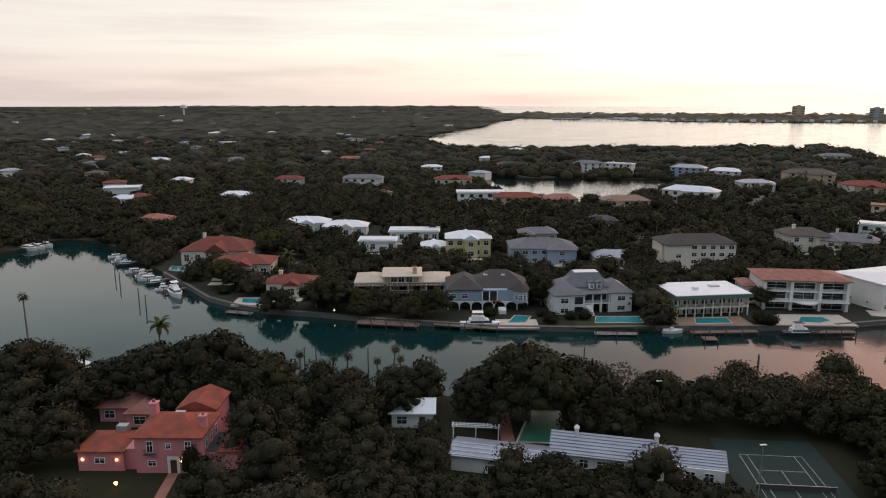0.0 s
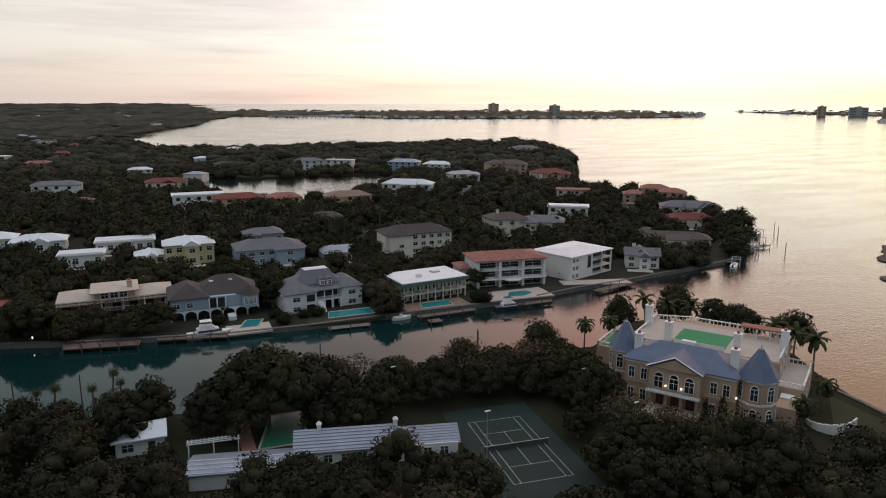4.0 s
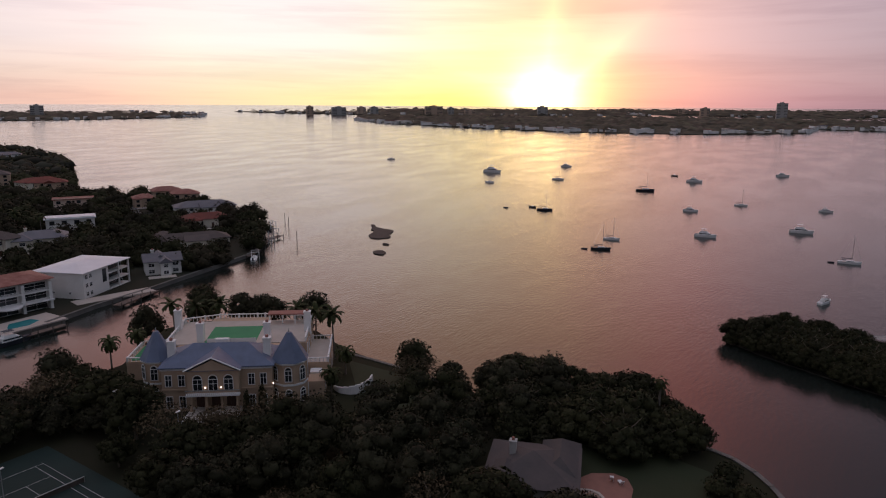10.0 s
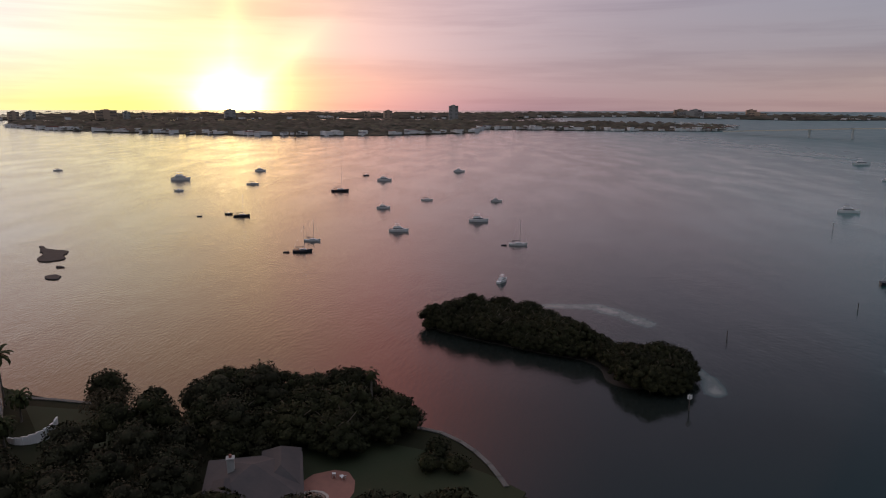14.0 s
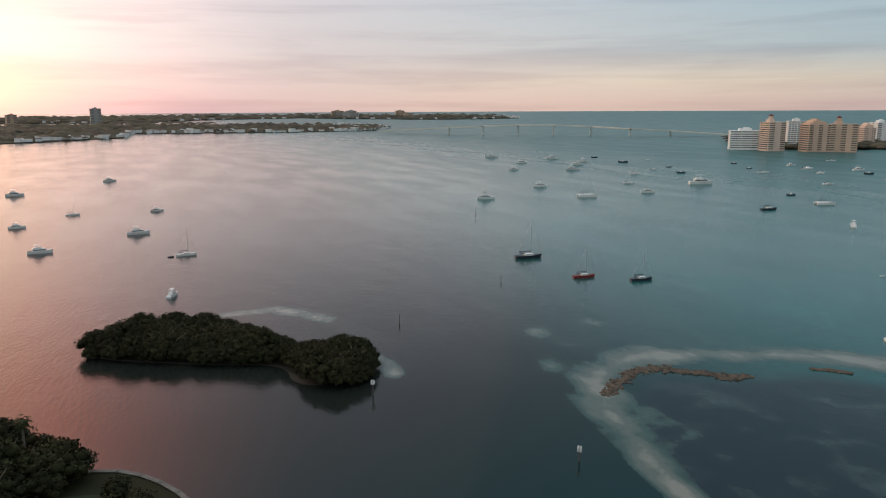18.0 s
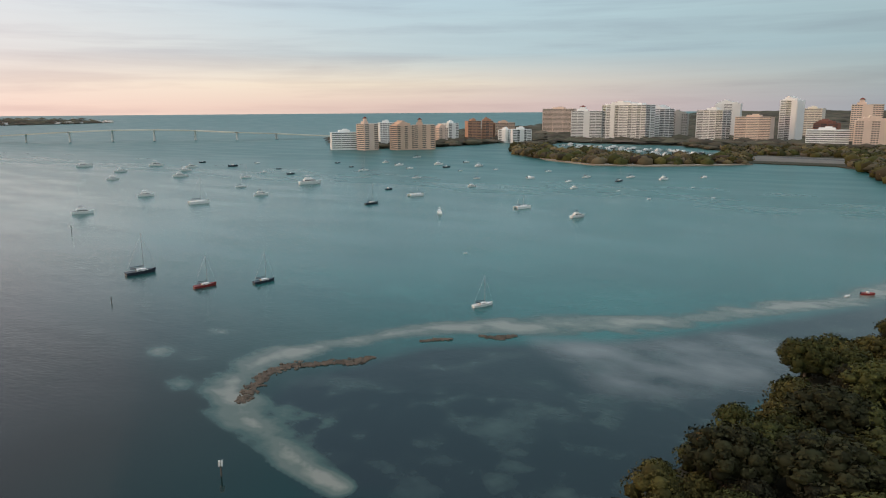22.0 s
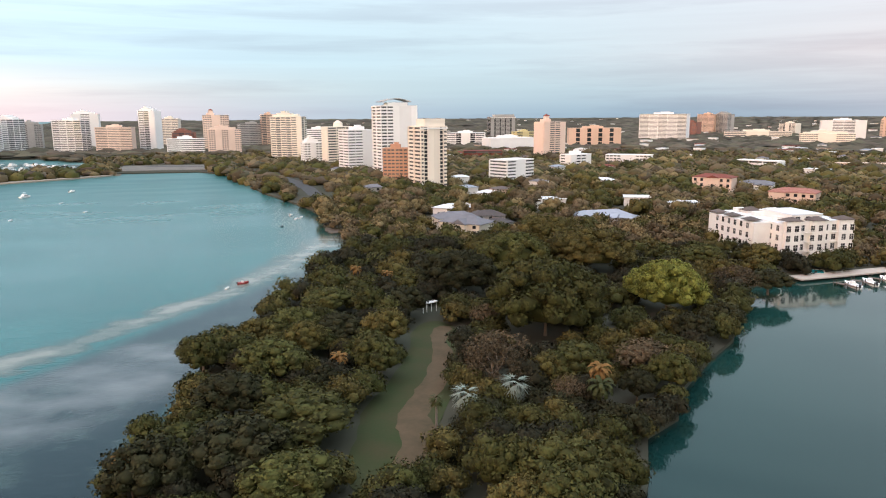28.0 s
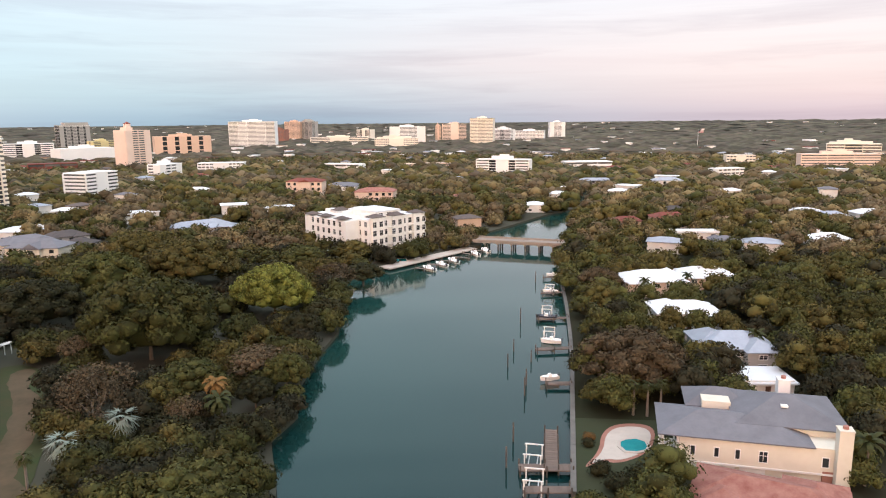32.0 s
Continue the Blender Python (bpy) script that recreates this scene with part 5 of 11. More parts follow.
def sail_boat(x, y, head, length=10.0, hull=HULL_WHITE, label="white sailing boat with bare mast at anchor", cats=False):
    k = length / 10.0
    b = thing("sailing_boat", x, y, 0, 90 - head, label, "boat", "boats at anchor")
    if cats:
        for sy in (-1.9, 1.9):
            part("hull", hull_mesh(length, 1.3 * k, 1.2 * k, hull), None, b, m=pose(0, sy * k, 0))
        part("bridge_deck", box(-4.2 * k, -2.2 * k, 0.9 * k, 2.2 * k, 2.2 * k, 1.35 * k, 0.1), hull, b)
    else:
        part("hull", hull_mesh(length, 3.0 * k, 1.0 * k, hull), None, b)
    part("cabin", cabin_mesh(-1.6 * k, 2.2 * k, 1.0 * k, 1.0 * k, 1.65 * k, HULL_WHITE, 0.7 * k), None, b)
    part("cabin_window", cabin_mesh(-1.2 * k, 1.8 * k, 1.02 * k, 1.2 * k, 1.42 * k, GLASS, 0.5 * k), None, b)
    m = part("mast", tube(0.9 * k, 0, 1.0 * k, 13.5 * k, 0.09, 0.06, 6), SPAR, b)
    bm = bmesh.new()
    limb_into(bm, (0.85 * k, 0, 2.5 * k), (-3.6 * k, 0, 2.6 * k), 0.18 * k, 0.12 * k, 6)
    part("boom_with_furled_sail", bm, CANVAS, m)
    for end in ((length / 2 - 0.2, 0, 1.3 * k), (-length / 2 + 0.2, 0, 1.0 * k)):
        bm = bmesh.new()
        limb_into(bm, (0.9 * k, 0, 13.3 * k), end, 0.025, 0.025, 3)
        part("stay", bm, SPAR, m)
    part("cockpit_cover", box(-3.4 * k, -1.0 * k, 1.9 * k, -1.7 * k, 1.0 * k, 2.0 * k), CANVAS, b)
    return b


def small_boat(x, y, head, length=5.0, hull=HULL_WHITE, label="small open boat with an outboard motor", z=0.0, console=True):
    k = length / 5.0
    b = thing("small_boat", x, y, z, 90 - head, label, "boat", "small boats")
    part("hull", hull_mesh(length, 1.9 * k, 0.7 * k, hull), None, b)
    if console:
        part("console", cabin_mesh(-0.6 * k, 0.5 * k, 0.45 * k, 0.5 * k, 1.35 * k, HULL_WHITE, 0.3 * k), None, b)
        part("outboard_motor", box(-2.75 * k, -0.2 * k, 0.3 * k, -2.35 * k, 0.2 * k, 1.15 * k, 0.05), HULL_DARK, b)
    return b


# ---- shared small builders ----
def patio(name, a, b, depth, material, label, z=1.2, h=0.12, category="terrace"):
    """A paved slab between two corners, reaching back by depth."""
    cx, cy, w, turn = base_of(a, b)
    t = thing(name, cx, cy, z, turn, label, category, kind="")
    part("paving", box(-w / 2, 0, -0.4, w / 2, depth, h), material, t)
    return t


def pool_at(ring, z=1.2, label="swimming pool with turquoise water and pale coping", water=None, group="swimming pools", rim=0.5):
    """A pool: a coping round a sunken sheet of water, from its outline in plan."""
    cx, cy = sum(p[0] for p in ring) / len(ring), sum(p[1] for p in ring) / len(ring)
    area = sum(p[0] * q[1] - q[0] * p[1] for p, q in zip(ring, ring[1:] + ring[:1]))
    if area < 0:
        ring = ring[::-1]
    t = thing("swimming_pool", cx, cy, z, 0, label, "pool", group)
    n = len(ring)
    loc = [(x - cx, y - cy) for x, y in ring]
    bm = bmesh.new()
    outer = []
    for i in range(n):
        (ax, ay), (bx, by) = loc[i - 1], loc[(i + 1) % n]
        l = math.hypot(bx - ax, by - ay) or 1
        outer.append((loc[i][0] + (by - ay) / l * rim, loc[i][1] - (bx - ax) / l * rim))
    rings = []
    for pts, zz in ((outer, -0.3), (outer, 0.20), (loc, 0.20), (loc, -0.2)):
        rings.append([bm.verts.new((x, y, zz)) for x, y in pts])
    for r0, r1 in zip(rings, rings[1:]):
        for i in range(n):
            bm.faces.new((r0[i], r0[(i + 1) % n], r1[(i + 1) % n], r1[i]))
    part("coping", bm, PAVING, t)
    bm = bmesh.new()
    bm.faces.new([bm.verts.new((x, y, 0.165)) for x, y in loc])
    part("water", bm, water or POOLWATER, t)
    KEEP_QUADS.append([(cx + (x - cx) * 1.5, cy + (y - cy) * 1.5) for x, y in ring])
    return t


PLANK = mesh_of(box(-0.5, -0.095, 0, 0.5, 0.095, 0.06), WOODDECK)
PILE_MESH = mesh_of(tube(0, 0, -2.0, 1.0, 0.16, 0.14, 7), PILE)


def dock(a, b, width=2.0, z=0.9, label="wooden boat dock on piles", planks=True, mat=None, name="dock"):
    """A dock along the line a to b on piles, with its deck boards."""
    cx, cy, w, turn = base_of(a, b)
    d = thing(name, cx, cy, 0, turn, label, "dock", "docks")
    part("deck_frame", box(-w / 2, -width / 2, z - 0.18, w / 2, width / 2, z), mat or WOODDECK, d)
    if planks:
        n = max(4, min(30, int(w / 0.9)))
        for i in range(n):
            part("plank", PLANK, None, d, m=pose(-w / 2 + w * (i + 0.5) / n, 0, z + 0.004, 0, 0, 90) @ Matrix.Diagonal((width, w / n / 0.2 * 0.94, 0.6, 1)))
    k = max(2, min(8, int(w / 4) + 1))
    for i in range(k):
        for sy in (-1, 1):
            part("post", PILE_MESH, None, d, m=pose(-w / 2 + 0.2 + (w - 0.4) * i / (k - 1), sy * (width / 2 + 0.1), z))
    return d


def mooring_pile(x, y, h=3.0):
    p = thing("mooring_pile", x, y, 0, 0, "weathered wooden mooring pile standing in the water", "pile", "mooring piles")
    part("post", PILE_MESH, None, p, m=pose(0, 0, h - 1) @ Matrix.Diagonal((1.1, 1.1, max(1.0, h / 1.6), 1)))
    part("cap", tube(0, 0, h - 0.02, h + 0.12, 0.17, 0.05), TRIM, p)
    return p


def seawall(pts, top=1.45, thick=0.7, label="grey concrete seawall along the shore", name="seawall"):
    """A concrete wall along the shore with a cap, one panel to each stretch."""
    cx, cy = pts[0]
    t = thing(name, cx, cy, 0, 0, label, "seawall")
    for a, b in zip(pts, pts[1:]):
        ax, ay, w, turn = base_of(a, b)
        m = pose(ax - cx, ay - cy, 0, 0, 0, turn)
        p = part("wall_panel", box(-w / 2, -thick / 2, -1.5, w / 2, thick / 2, top - 0.15), SEAWALL, t, m=m)
        part("cap", box(-w / 2 - 0.1, -thick / 2 - 0.12, top - 0.145, w / 2 + 0.1, thick / 2 + 0.12, top + 0.02), SEAWALL, p)
    return t


def street_lamp(x, y, h=7.0, glow=True, name="lamp_post", label="tall grey metal lamp post", z=1.2):
    p = thing(name, x, y, z, 0, label, "lamp post", "lamp posts")
    part("pole", tube(0, 0, 0, h, 0.10, 0.06, 6), SPAR, p)
    hd = part("lamp_head", box(-0.55, -0.18, h, 0.55, 0.18, h + 0.16, 0.03), TRIM, p)
    part("lens", box(-0.5, -0.14, h - 0.04, 0.5, 0.14, h - 0.004), GLOW_WHITE if glow else GLASS, hd)
    return p


def lawn(name, ring, label, material=None, z=1.2):
    return slab(name, ring, z - 0.3, z + 0.05, material or LAWN, label=label, category="lawn", kind="structure")


# ---- the mansion on the point ----
def mansion():
    ax, ay = 98.6, 107.6
    turn = math.degrees(math.atan2(88.4 - 107.6, 109.7 - 98.6))
    h = thing("mansion", ax, ay, 1.2, turn, "large buff stone mansion with blue slate roofs and turrets", "mansion")
    E = 9.5
    part("wall", box(0, 0, -1.5, 22.2, 14, E), STONE, h, "buff stone walls")
    part("rear_wall", box(-3, 14, -1.5, 28, 31, E - 0.1), STONE, h)
    part("wing_wall", box(28, 12, -1.5, 33, 28, 5.4), STONE, h)
    part("portico_wall", box(5.7, -2.2, 4.6, 15.8, -0.02, E), STONE, h)
    for z0 in (4.6, 9.0):
        part("cornice", box(-0.15, -0.18, z0, 5.5, 0.0, z0 + 0.35), TRIM if z0 > 5 else STONE, h)
        part("cornice", box(16.0, -0.18, z0, 22.3, 0.0, z0 + 0.35), TRIM if z0 > 5 else STONE, h)
    bm = bmesh.new()
    roof_into(bm, 0, 0, 22.2, 11, E, 3.2, "hip", 0.5)
    part("main_roof", bm, BLUESLATE, h)
    # pediment over the portico: a gabled roof that meets the main one
    bm = bmesh.new()
    x0, x1, xm = 5.2, 16.3, 10.75
    vs = [bm.verts.new(v) for v in ((x0, -2.7, E + 0.2), (x1, -2.7, E + 0.2), (xm, -2.7, E + 2.9), (x0, 5.0, E + 0.25), (x1, 5.0, E + 0.25), (xm, 5.4, E + 2.95))]
    for f in ((0, 2, 5, 3), (1, 4, 5, 2), (0, 3, 4, 1)):
        bm.faces.new([vs[i] for i in f])
    part("pediment_roof", bm, BLUESLATE, h)
    bm = bmesh.new()
    vs = [bm.verts.new(v) for v in ((x0 + 0.5, -2.45, E), (x1 - 0.5, -2.45, E), (xm, -2.45, E + 2.4), (x0 + 0.5, -2.1, E), (x1 - 0.5, -2.1, E), (xm, -2.1, E + 2.4))]
    for f in ((0, 1, 2), (5, 4, 3), (0, 3, 4, 1), (1, 4, 5, 2), (2, 5, 3, 0)):
        bm.faces.new([vs[i] for i in f])
    part("pediment", bm, STONE, h)
    for x in (xm - 5.5, xm + 0.1):
        bm = bmesh.new()
        limb_into(bm, (x0 - 0.1, -2.72, E + 0.25) if x < xm - 1 else (x1 + 0.1, -2.72, E + 0.25), (xm, -2.72, E + 2.98), 0.16, 0.16, 4)
        part("raking_cornice", bm, TRIM, h)

    def turret(cx, cy, r, name):
        bm = tube(cx, cy, -1.5, E, r, r, 10)
        t = part(name, bm, STONE, h)
        bm = bmesh.new()
        n = 8
        lo = [bm.verts.new((cx + (r + 0.5) * math.cos(2 * math.pi * (i + 0.5) / n), cy + (r + 0.5) * math.sin(2 * math.pi * (i + 0.5) / n), E)) for i in range(n)]
        mi = [bm.verts.new((cx + (r * 0.62) * math.cos(2 * math.pi * (i + 0.5) / n), cy + (r * 0.62) * math.sin(2 * math.pi * (i + 0.5) / n), E + 3.0)) for i in range(n)]
        hi = [bm.verts.new((cx + 0.55 * math.cos(2 * math.pi * (i + 0.5) / n), cy + 0.55 * math.sin(2 * math.pi * (i + 0.5) / n), E + 5.7)) for i in range(n)]
        for i in range(n):
            bm.faces.new((lo[i], lo[(i + 1) % n], mi[(i + 1) % n], mi[i]))
            bm.faces.new((mi[i], mi[(i + 1) % n], hi[(i + 1) % n], hi[i]))
        bm.faces.new(hi)
        bm.faces.new(lo[::-1])
        part("turret_roof", bm, BLUESLATE, t)
        part("finial", tube(cx, cy, E + 5.6, E + 6.6, 0.22, 0.04), SPAR, t)
        part("eaves_cornice", tube(cx, cy, E - 0.4, E - 0.02, r + 0.25, r + 0.42, 10), TRIM, t)
        part("string_course", tube(cx, cy, 4.5, 4.9, r + 0.12, r + 0.12, 10), TRIM, t)
        for a in (-140, -90, -40, 10):
            aa = radians(a)
            for z0, hh in ((0.9, 2.1), (5.6, 2.3)):
                window(h, cx + (r + 0.0) * math.cos(aa), cy + (r + 0.0) * math.sin(aa), z0, 1.3, hh, a + 90, arch=True)

    turret(25.4, 4.2, 3.6, "turret")
    turret(-2.5, 7.0, 3.2, "turret")
    for x in (1.4, 4.0, 18.0, 20.4):
        for z0, hh in ((0.9, 2.4), (5.6, 2.3)):
            window(h, x, 0, z0, 1.15, hh)
    for x in (7.7, 10.75, 13.8):
        window(h, x, -2.2, 5.4, 1.7, 2.3, arch=True)
        d = part("door", box(x - 0.95, -0.1, 0.9, x + 0.95, 0.02, 4.2, 0.04), WOOD_DOOR, h)
        part("door_panel", box(x - 0.75, -0.16, 1.2, x - 0.08, -0.104, 3.9), WOOD_DOOR, d)
        part("door_panel", box(x + 0.08, -0.16, 1.2, x + 0.75, -0.104, 3.9), WOOD_DOOR, d)
    for x in (6.1, 9.2, 12.3, 15.4):
        part("column", tube(x, -2.0, 0.9, 4.6, 0.36, 0.30, 10), STONE, h)
    part("balcony_floor", box(5.4, -3.4, 4.55, 16.1, -2.22, 4.85), TRIM, h)
    part("balcony_rail", box(5.4, -3.4, 5.75, 16.1, -3.25, 5.9), SPAR, h, "wrought iron balcony rail")
    for i in range(28):
        x = 5.5 + 10.5 * i / 27
        part("baluster", box(x - 0.035, -3.36, 4.85, x + 0.035, -3.29, 5.75), SPAR, h)
    for i in range(6):
        part("step", box(6.4 - 0.1 * i, -4.2 - 0.75 * (i + 1), 0 - 0.4, 15.6 + 0.1 * i, -4.2 - 0.75 * i, 0.9 - 0.15 * (i + 1)), PAVING, h)
    part("portico_floor", box(5.6, -4.2, -0.5, 15.9, -0.02, 0.9), PAVING, h)
    for x in (5.6, 16.2):
        part("stair_wall", box(x - 0.25, -8.8, -0.4, x + 0.25, -4.2, 1.1), TRIM, h)
    for x, y, top in ((-3.0, 25.7, 4.6), (4.3, 16.3, 4.2), (1.0, 5.2, 4.0), (19.1, 16.0, 4.2), (20.8, 4.1, 4.6), (27.5, 22.3, 4.6)):
        chimney(h, x, y, E - 0.5, E + top, 1.5, TRIM)
    part("roof_terrace", box(-2.8, 14.2, E - 0.08, 27.8, 30.8, E + 0.12), PAVING, h, "pale paved roof terrace")
    part("green_court", box(5.3, 14.8, E + 0.13, 16.6, 26.2, E + 0.2), pbr("green_court_surface", (0.02, 0.20, 0.085), (0.03, 0.26, 0.11), 0.3, 0.8), h, "green roof court")
    part("court_screen", box(6.0, 14.4, E + 0.13, 16.8, 14.5, E + 1.2), TRIM, h)
    part("plant_box", box(8.0, 13.2, E + 0.2, 11.0, 14.3, E + 1.5, 0.05), TRIM, h)

    def balustrade(pts, z0, n):
        for (px, py), (qx, qy) in zip(pts, pts[1:]):
            l = math.hypot(qx - px, qy - py)
            tn = math.degrees(math.atan2(qy - py, qx - px))
            b = part("balustrade", box(-l / 2, -0.16, 0.85, l / 2, 0.16, 1.05), TRIM, h, m=pose((px + qx) / 2, (py + qy) / 2, z0, 0, 0, tn))
            k = int(l / 0.9)
            for i in range(k + 1):
                r = 0.17 if i % 5 == 0 else 0.09
                part("baluster", BALUSTER_BIG if i % 5 == 0 else BALUSTER, None, b, m=pose(-l / 2 + l * i / k, 0, 0))

    global BALUSTER, BALUSTER_BIG
    BALUSTER = mesh_of(tube(0, 0, 0, 0.85, 0.10, 0.07, 5), TRIM)
    BALUSTER_BIG = mesh_of(box(-0.2, -0.2, 0, 0.2, 0.2, 1.15), TRIM)
    balustrade([(-2.7, 14.4), (-2.7, 30.6), (5, 33.5), (16, 33.5), (27.7, 30.6), (27.7, 14.4)], E + 0.1, 40)
    part("terrace_bow", box(3.5, 30.82, -1.5, 17.5, 33.8, E + 0.1), STONE, h)
    balustrade([(28.2, 27.8), (32.8, 27.8), (32.8, 12.2), (28.2, 12.2)], 5.4, 20)
    part("wing_terrace", box(28.05, 12.1, 5.3, 32.95, 27.9, 5.42), PAVING, h)
    part("low_terrace", box(-13, 18, -1.5, -3.1, 30, 4.4), STONE, h)
    part("low_terrace_green", box(-12.2, 19, 4.41, -4, 29, 4.5), pbr("green_court_surface", (0.02, 0.20, 0.085)), h)
    balustrade([(-3.4, 18.2), (-12.8, 18.2), (-12.8, 29.8), (-3.4, 29.8)], 4.4, 20)
    part("skylight", box(29.0, 9.0, 3.9, 31.5, 11.5, 4.3, 0.06), TRIM, h)
    part("side_wall", box(28.9, 4.5, -1.5, 32.5, 11.9, 3.9), STONE, h)
    for y in (6.5, 14.5, 18.5, 22.5):
        window(h, 32.5 if y < 12 else 33.0, y, 0.8, 1.3, 2.3, 90, arch=True)
    for y in (15.5, 19.5, 24.5):
        window(h, 28.0, y, 5.9, 1.3, 2.2, 90, arch=True)
    part("pergola_roof", box(17.5, 27.4, E + 2.4, 26.5, 30.4, E + 2.7), RUST, h, "tiled pergola roof on the terrace")
    for x in (18, 21, 24, 26.2):
        part("pergola_post", tube(x, 27.7, E + 0.1, E + 2.4, 0.16), TRIM, h)
    for i in range(9):
        a = radians(200 + 18 * i)
        part("stair_wall", box(-0.9, -0.15, 0, 0.9, 0.15, 1.1 + 0.25 * i), TRIM, h, m=pose(38.4 + 4.2 * math.cos(a), 10.2 + 4.2 * math.sin(a), -0.2, 0, 0, 200 + 18 * i + 90))
    for x, z in ((9.2, 5.9), (12.3, 5.9), (22.4, 5.6), (22.4, 2.2)):
        part("wall_lamp", box(x - 0.12, -0.35 if x > 20 else -2.5, z, x + 0.12, -0.1 if x > 20 else -2.25, z + 0.32), GLOW_WHITE, h, "lit wall lamp")
    KEEP_QUADS.append([(80, 100), (92, 76), (122, 66), (158, 92), (140, 146), (100, 138), (88, 118)])


mansion()
palm(131.2, 136.7, ROYAL[1], "tall royal palm beside the mansion", 1.2, tall=1.22, turn=875)
palm(131.8, 129.5, ROYAL[0], "tall royal palm beside the mansion", 1.2, tall=1.22, turn=910)
palm(135.0, 124.6, ROYAL[0], "tall royal palm beside the mansion", 1.2, tall=1.28, turn=948)
palm(140.7, 104.4, ROYAL[0], "tall royal palm beside the mansion", 1.2, tall=1.28, turn=1080)
palm(140.9, 98.9, ROYAL[1], "tall royal palm beside the mansion", 1.2, tall=1.22, turn=1113)
palm(139.8, 93.0, ROYAL[1], "tall royal palm beside the mansion", 1.2, tall=1.28, turn=1145)
palm(111.8, 137.8, DATE[0], "date palm with a dense round head", 1.05, tall=1.45, turn=775)
palm(117.8, 135.5, DATE[0], "date palm with a dense round head", 1.05, tall=1.55, turn=815)
palm(132.2, 85.0, DATE[0], "date palm with a dense round head", 1.05, tall=1.24, turn=1160)
palm(121.5, 81.9, DATE[0], "date palm with a dense round head", 1.05, tall=1.04, turn=1130)

# ---- pink villa ----
def pink_villa():
    h = thing("villa", -43.8, 114.8, 1.2, math.degrees(math.atan2(-1.1, 11.5)), "pink stucco villa with orange clay tile roofs", "villa")
    part("wall", box(0, 0, -1, 11.5, 9.5, 6.6), PINK, h)
    roof(h, 0, 0, 11.5, 9.5, 6.6, 2.3, "hip", CLAY, 0.5)
    part("rear_wall", box(4.0, 9.55, -1, 11.0, 17, 7.4), PINK, h)
    roof(h, 4.0, 9.55, 11.0, 17, 7.4, 1.6, "gable", CLAY, 0.4, "rear_roof")
    part("annex_wall", box(-10.4, 0.6, -1, -2.4, 8, 3.6), PINK, h)
    roof(h, -10.4, 0.6, -2.4, 8, 3.6, 1.3, "hip", CLAY, 0.4, "annex_roof")
    part("link_wall", box(-2.38, 1.2, -1, -0.02, 7, 3.9), PINK, h)
    part("side_wing_wall", box(11.52, 1.5, -1, 17, 9, 3.2), PINK, h)
    part("side_terrace", box(11.54, 1.6, 3.21, 14.0, 8.8, 3.4), DARKROOF, h)
    roof(h, 14.0, 1.5, 17, 9, 3.2, 0.9, "hip", CLAY, 0.3, "wing_roof")
    for x in (2.6, 9.2):
        window(h, x, 0, 3.9, 0.9, 2.0)
        window(h, x + (0.2 if x < 5 else 0), 0, 1.4, 1.3, 0.9)
        b = part("balcony", box(x - 1.0, -0.6, 3.6, x + 1.0, -0.02, 3.72), PILE, h, "small iron balcony")
        part("railing", box(x - 1.0, -0.62, 4.45, x + 1.0, -0.56, 4.52), PILE, b)
        for i in range(8):
            part("baluster", box(x - 0.97 + 0.27 * i, -0.61, 3.72, x - 0.93 + 0.27 * i, -0.57, 4.45), PILE, b)
    window(h, 5.8, 0, 4.6, 0.7, 0.9)
    window(h, -6.6, 0.6, 1.5, 1.6, 0.9)
    d = part("door", box(6.0, -0.08, 0, 7.1, 0.02, 2.4), WOOD_DOOR, h)
    part("door_surround", box(5.5, -0.14, 0, 5.98, 0.0, 3.2), TRIM, h)
    part("door_surround", box(7.12, -0.14, 0, 7.6, 0.0, 3.2), TRIM, h)
    part("door_lintel", box(5.5, -0.16, 2.6, 7.6, 0.0, 3.2), TRIM, h)
    chimney(h, 0.6, 7.5, 5.5, 9.6, 1.3, PINK)
    chimney(h, 11.0, 3.2, 5.5, 9.2, 1.2, PINK)
    for x, z in ((-9.6, 2.0), (-3.6, 2.0), (8.1, 2.2)):
        part("wall_lamp", box(x - 0.16, -0.2 if x > 0 else 0.4, z, x + 0.16, -0.05 if x > 0 else 0.58, z + 0.3), LAMP_GLOW, h, "glowing orange wall lamp")
    part("skylight", box(5.0, 5.0, 8.2, 6.8, 6.4, 8.8, 0.06), SPAR, h)
    for y in (2.5, 5.0, 7.5):
        window(h, 11.5, y, 3.8, 0.9, 1.7, 90)
    part("roof_unit", box(-6.0, 6.0, 4.5, -4.0, 7.4, 5.8, 0.05), SPAR, h)
    clear_house((-56, 116), (-30, 113.5), 18, 13)
    p = thing("garden_path", -37.4, 108, 1.2, 0, "straight red brick garden path to the door", "path")
    for i in range(14):
        part("brick_course", box(-0.9, -6 + i * 0.86, 0, 0.9, -6 + i * 0.86 + 0.82, 0.10), BRICKPAVE, p)
    l = thing("garden_lamp", -45.4, 109.6, 1.2, 0, "low garden lamp with a glowing orange globe", "lamp")
    part("post", tube(0, 0, 0, 0.9, 0.05), PILE, l)
    bm = bmesh.new()
    bmesh.ops.create_icosphere(bm, subdivisions=2, radius=0.28, matrix=Matrix.Translation((0, 0, 1.1)))
    part("globe", bm, LAMP_GLOW, l, "glowing orange globe")


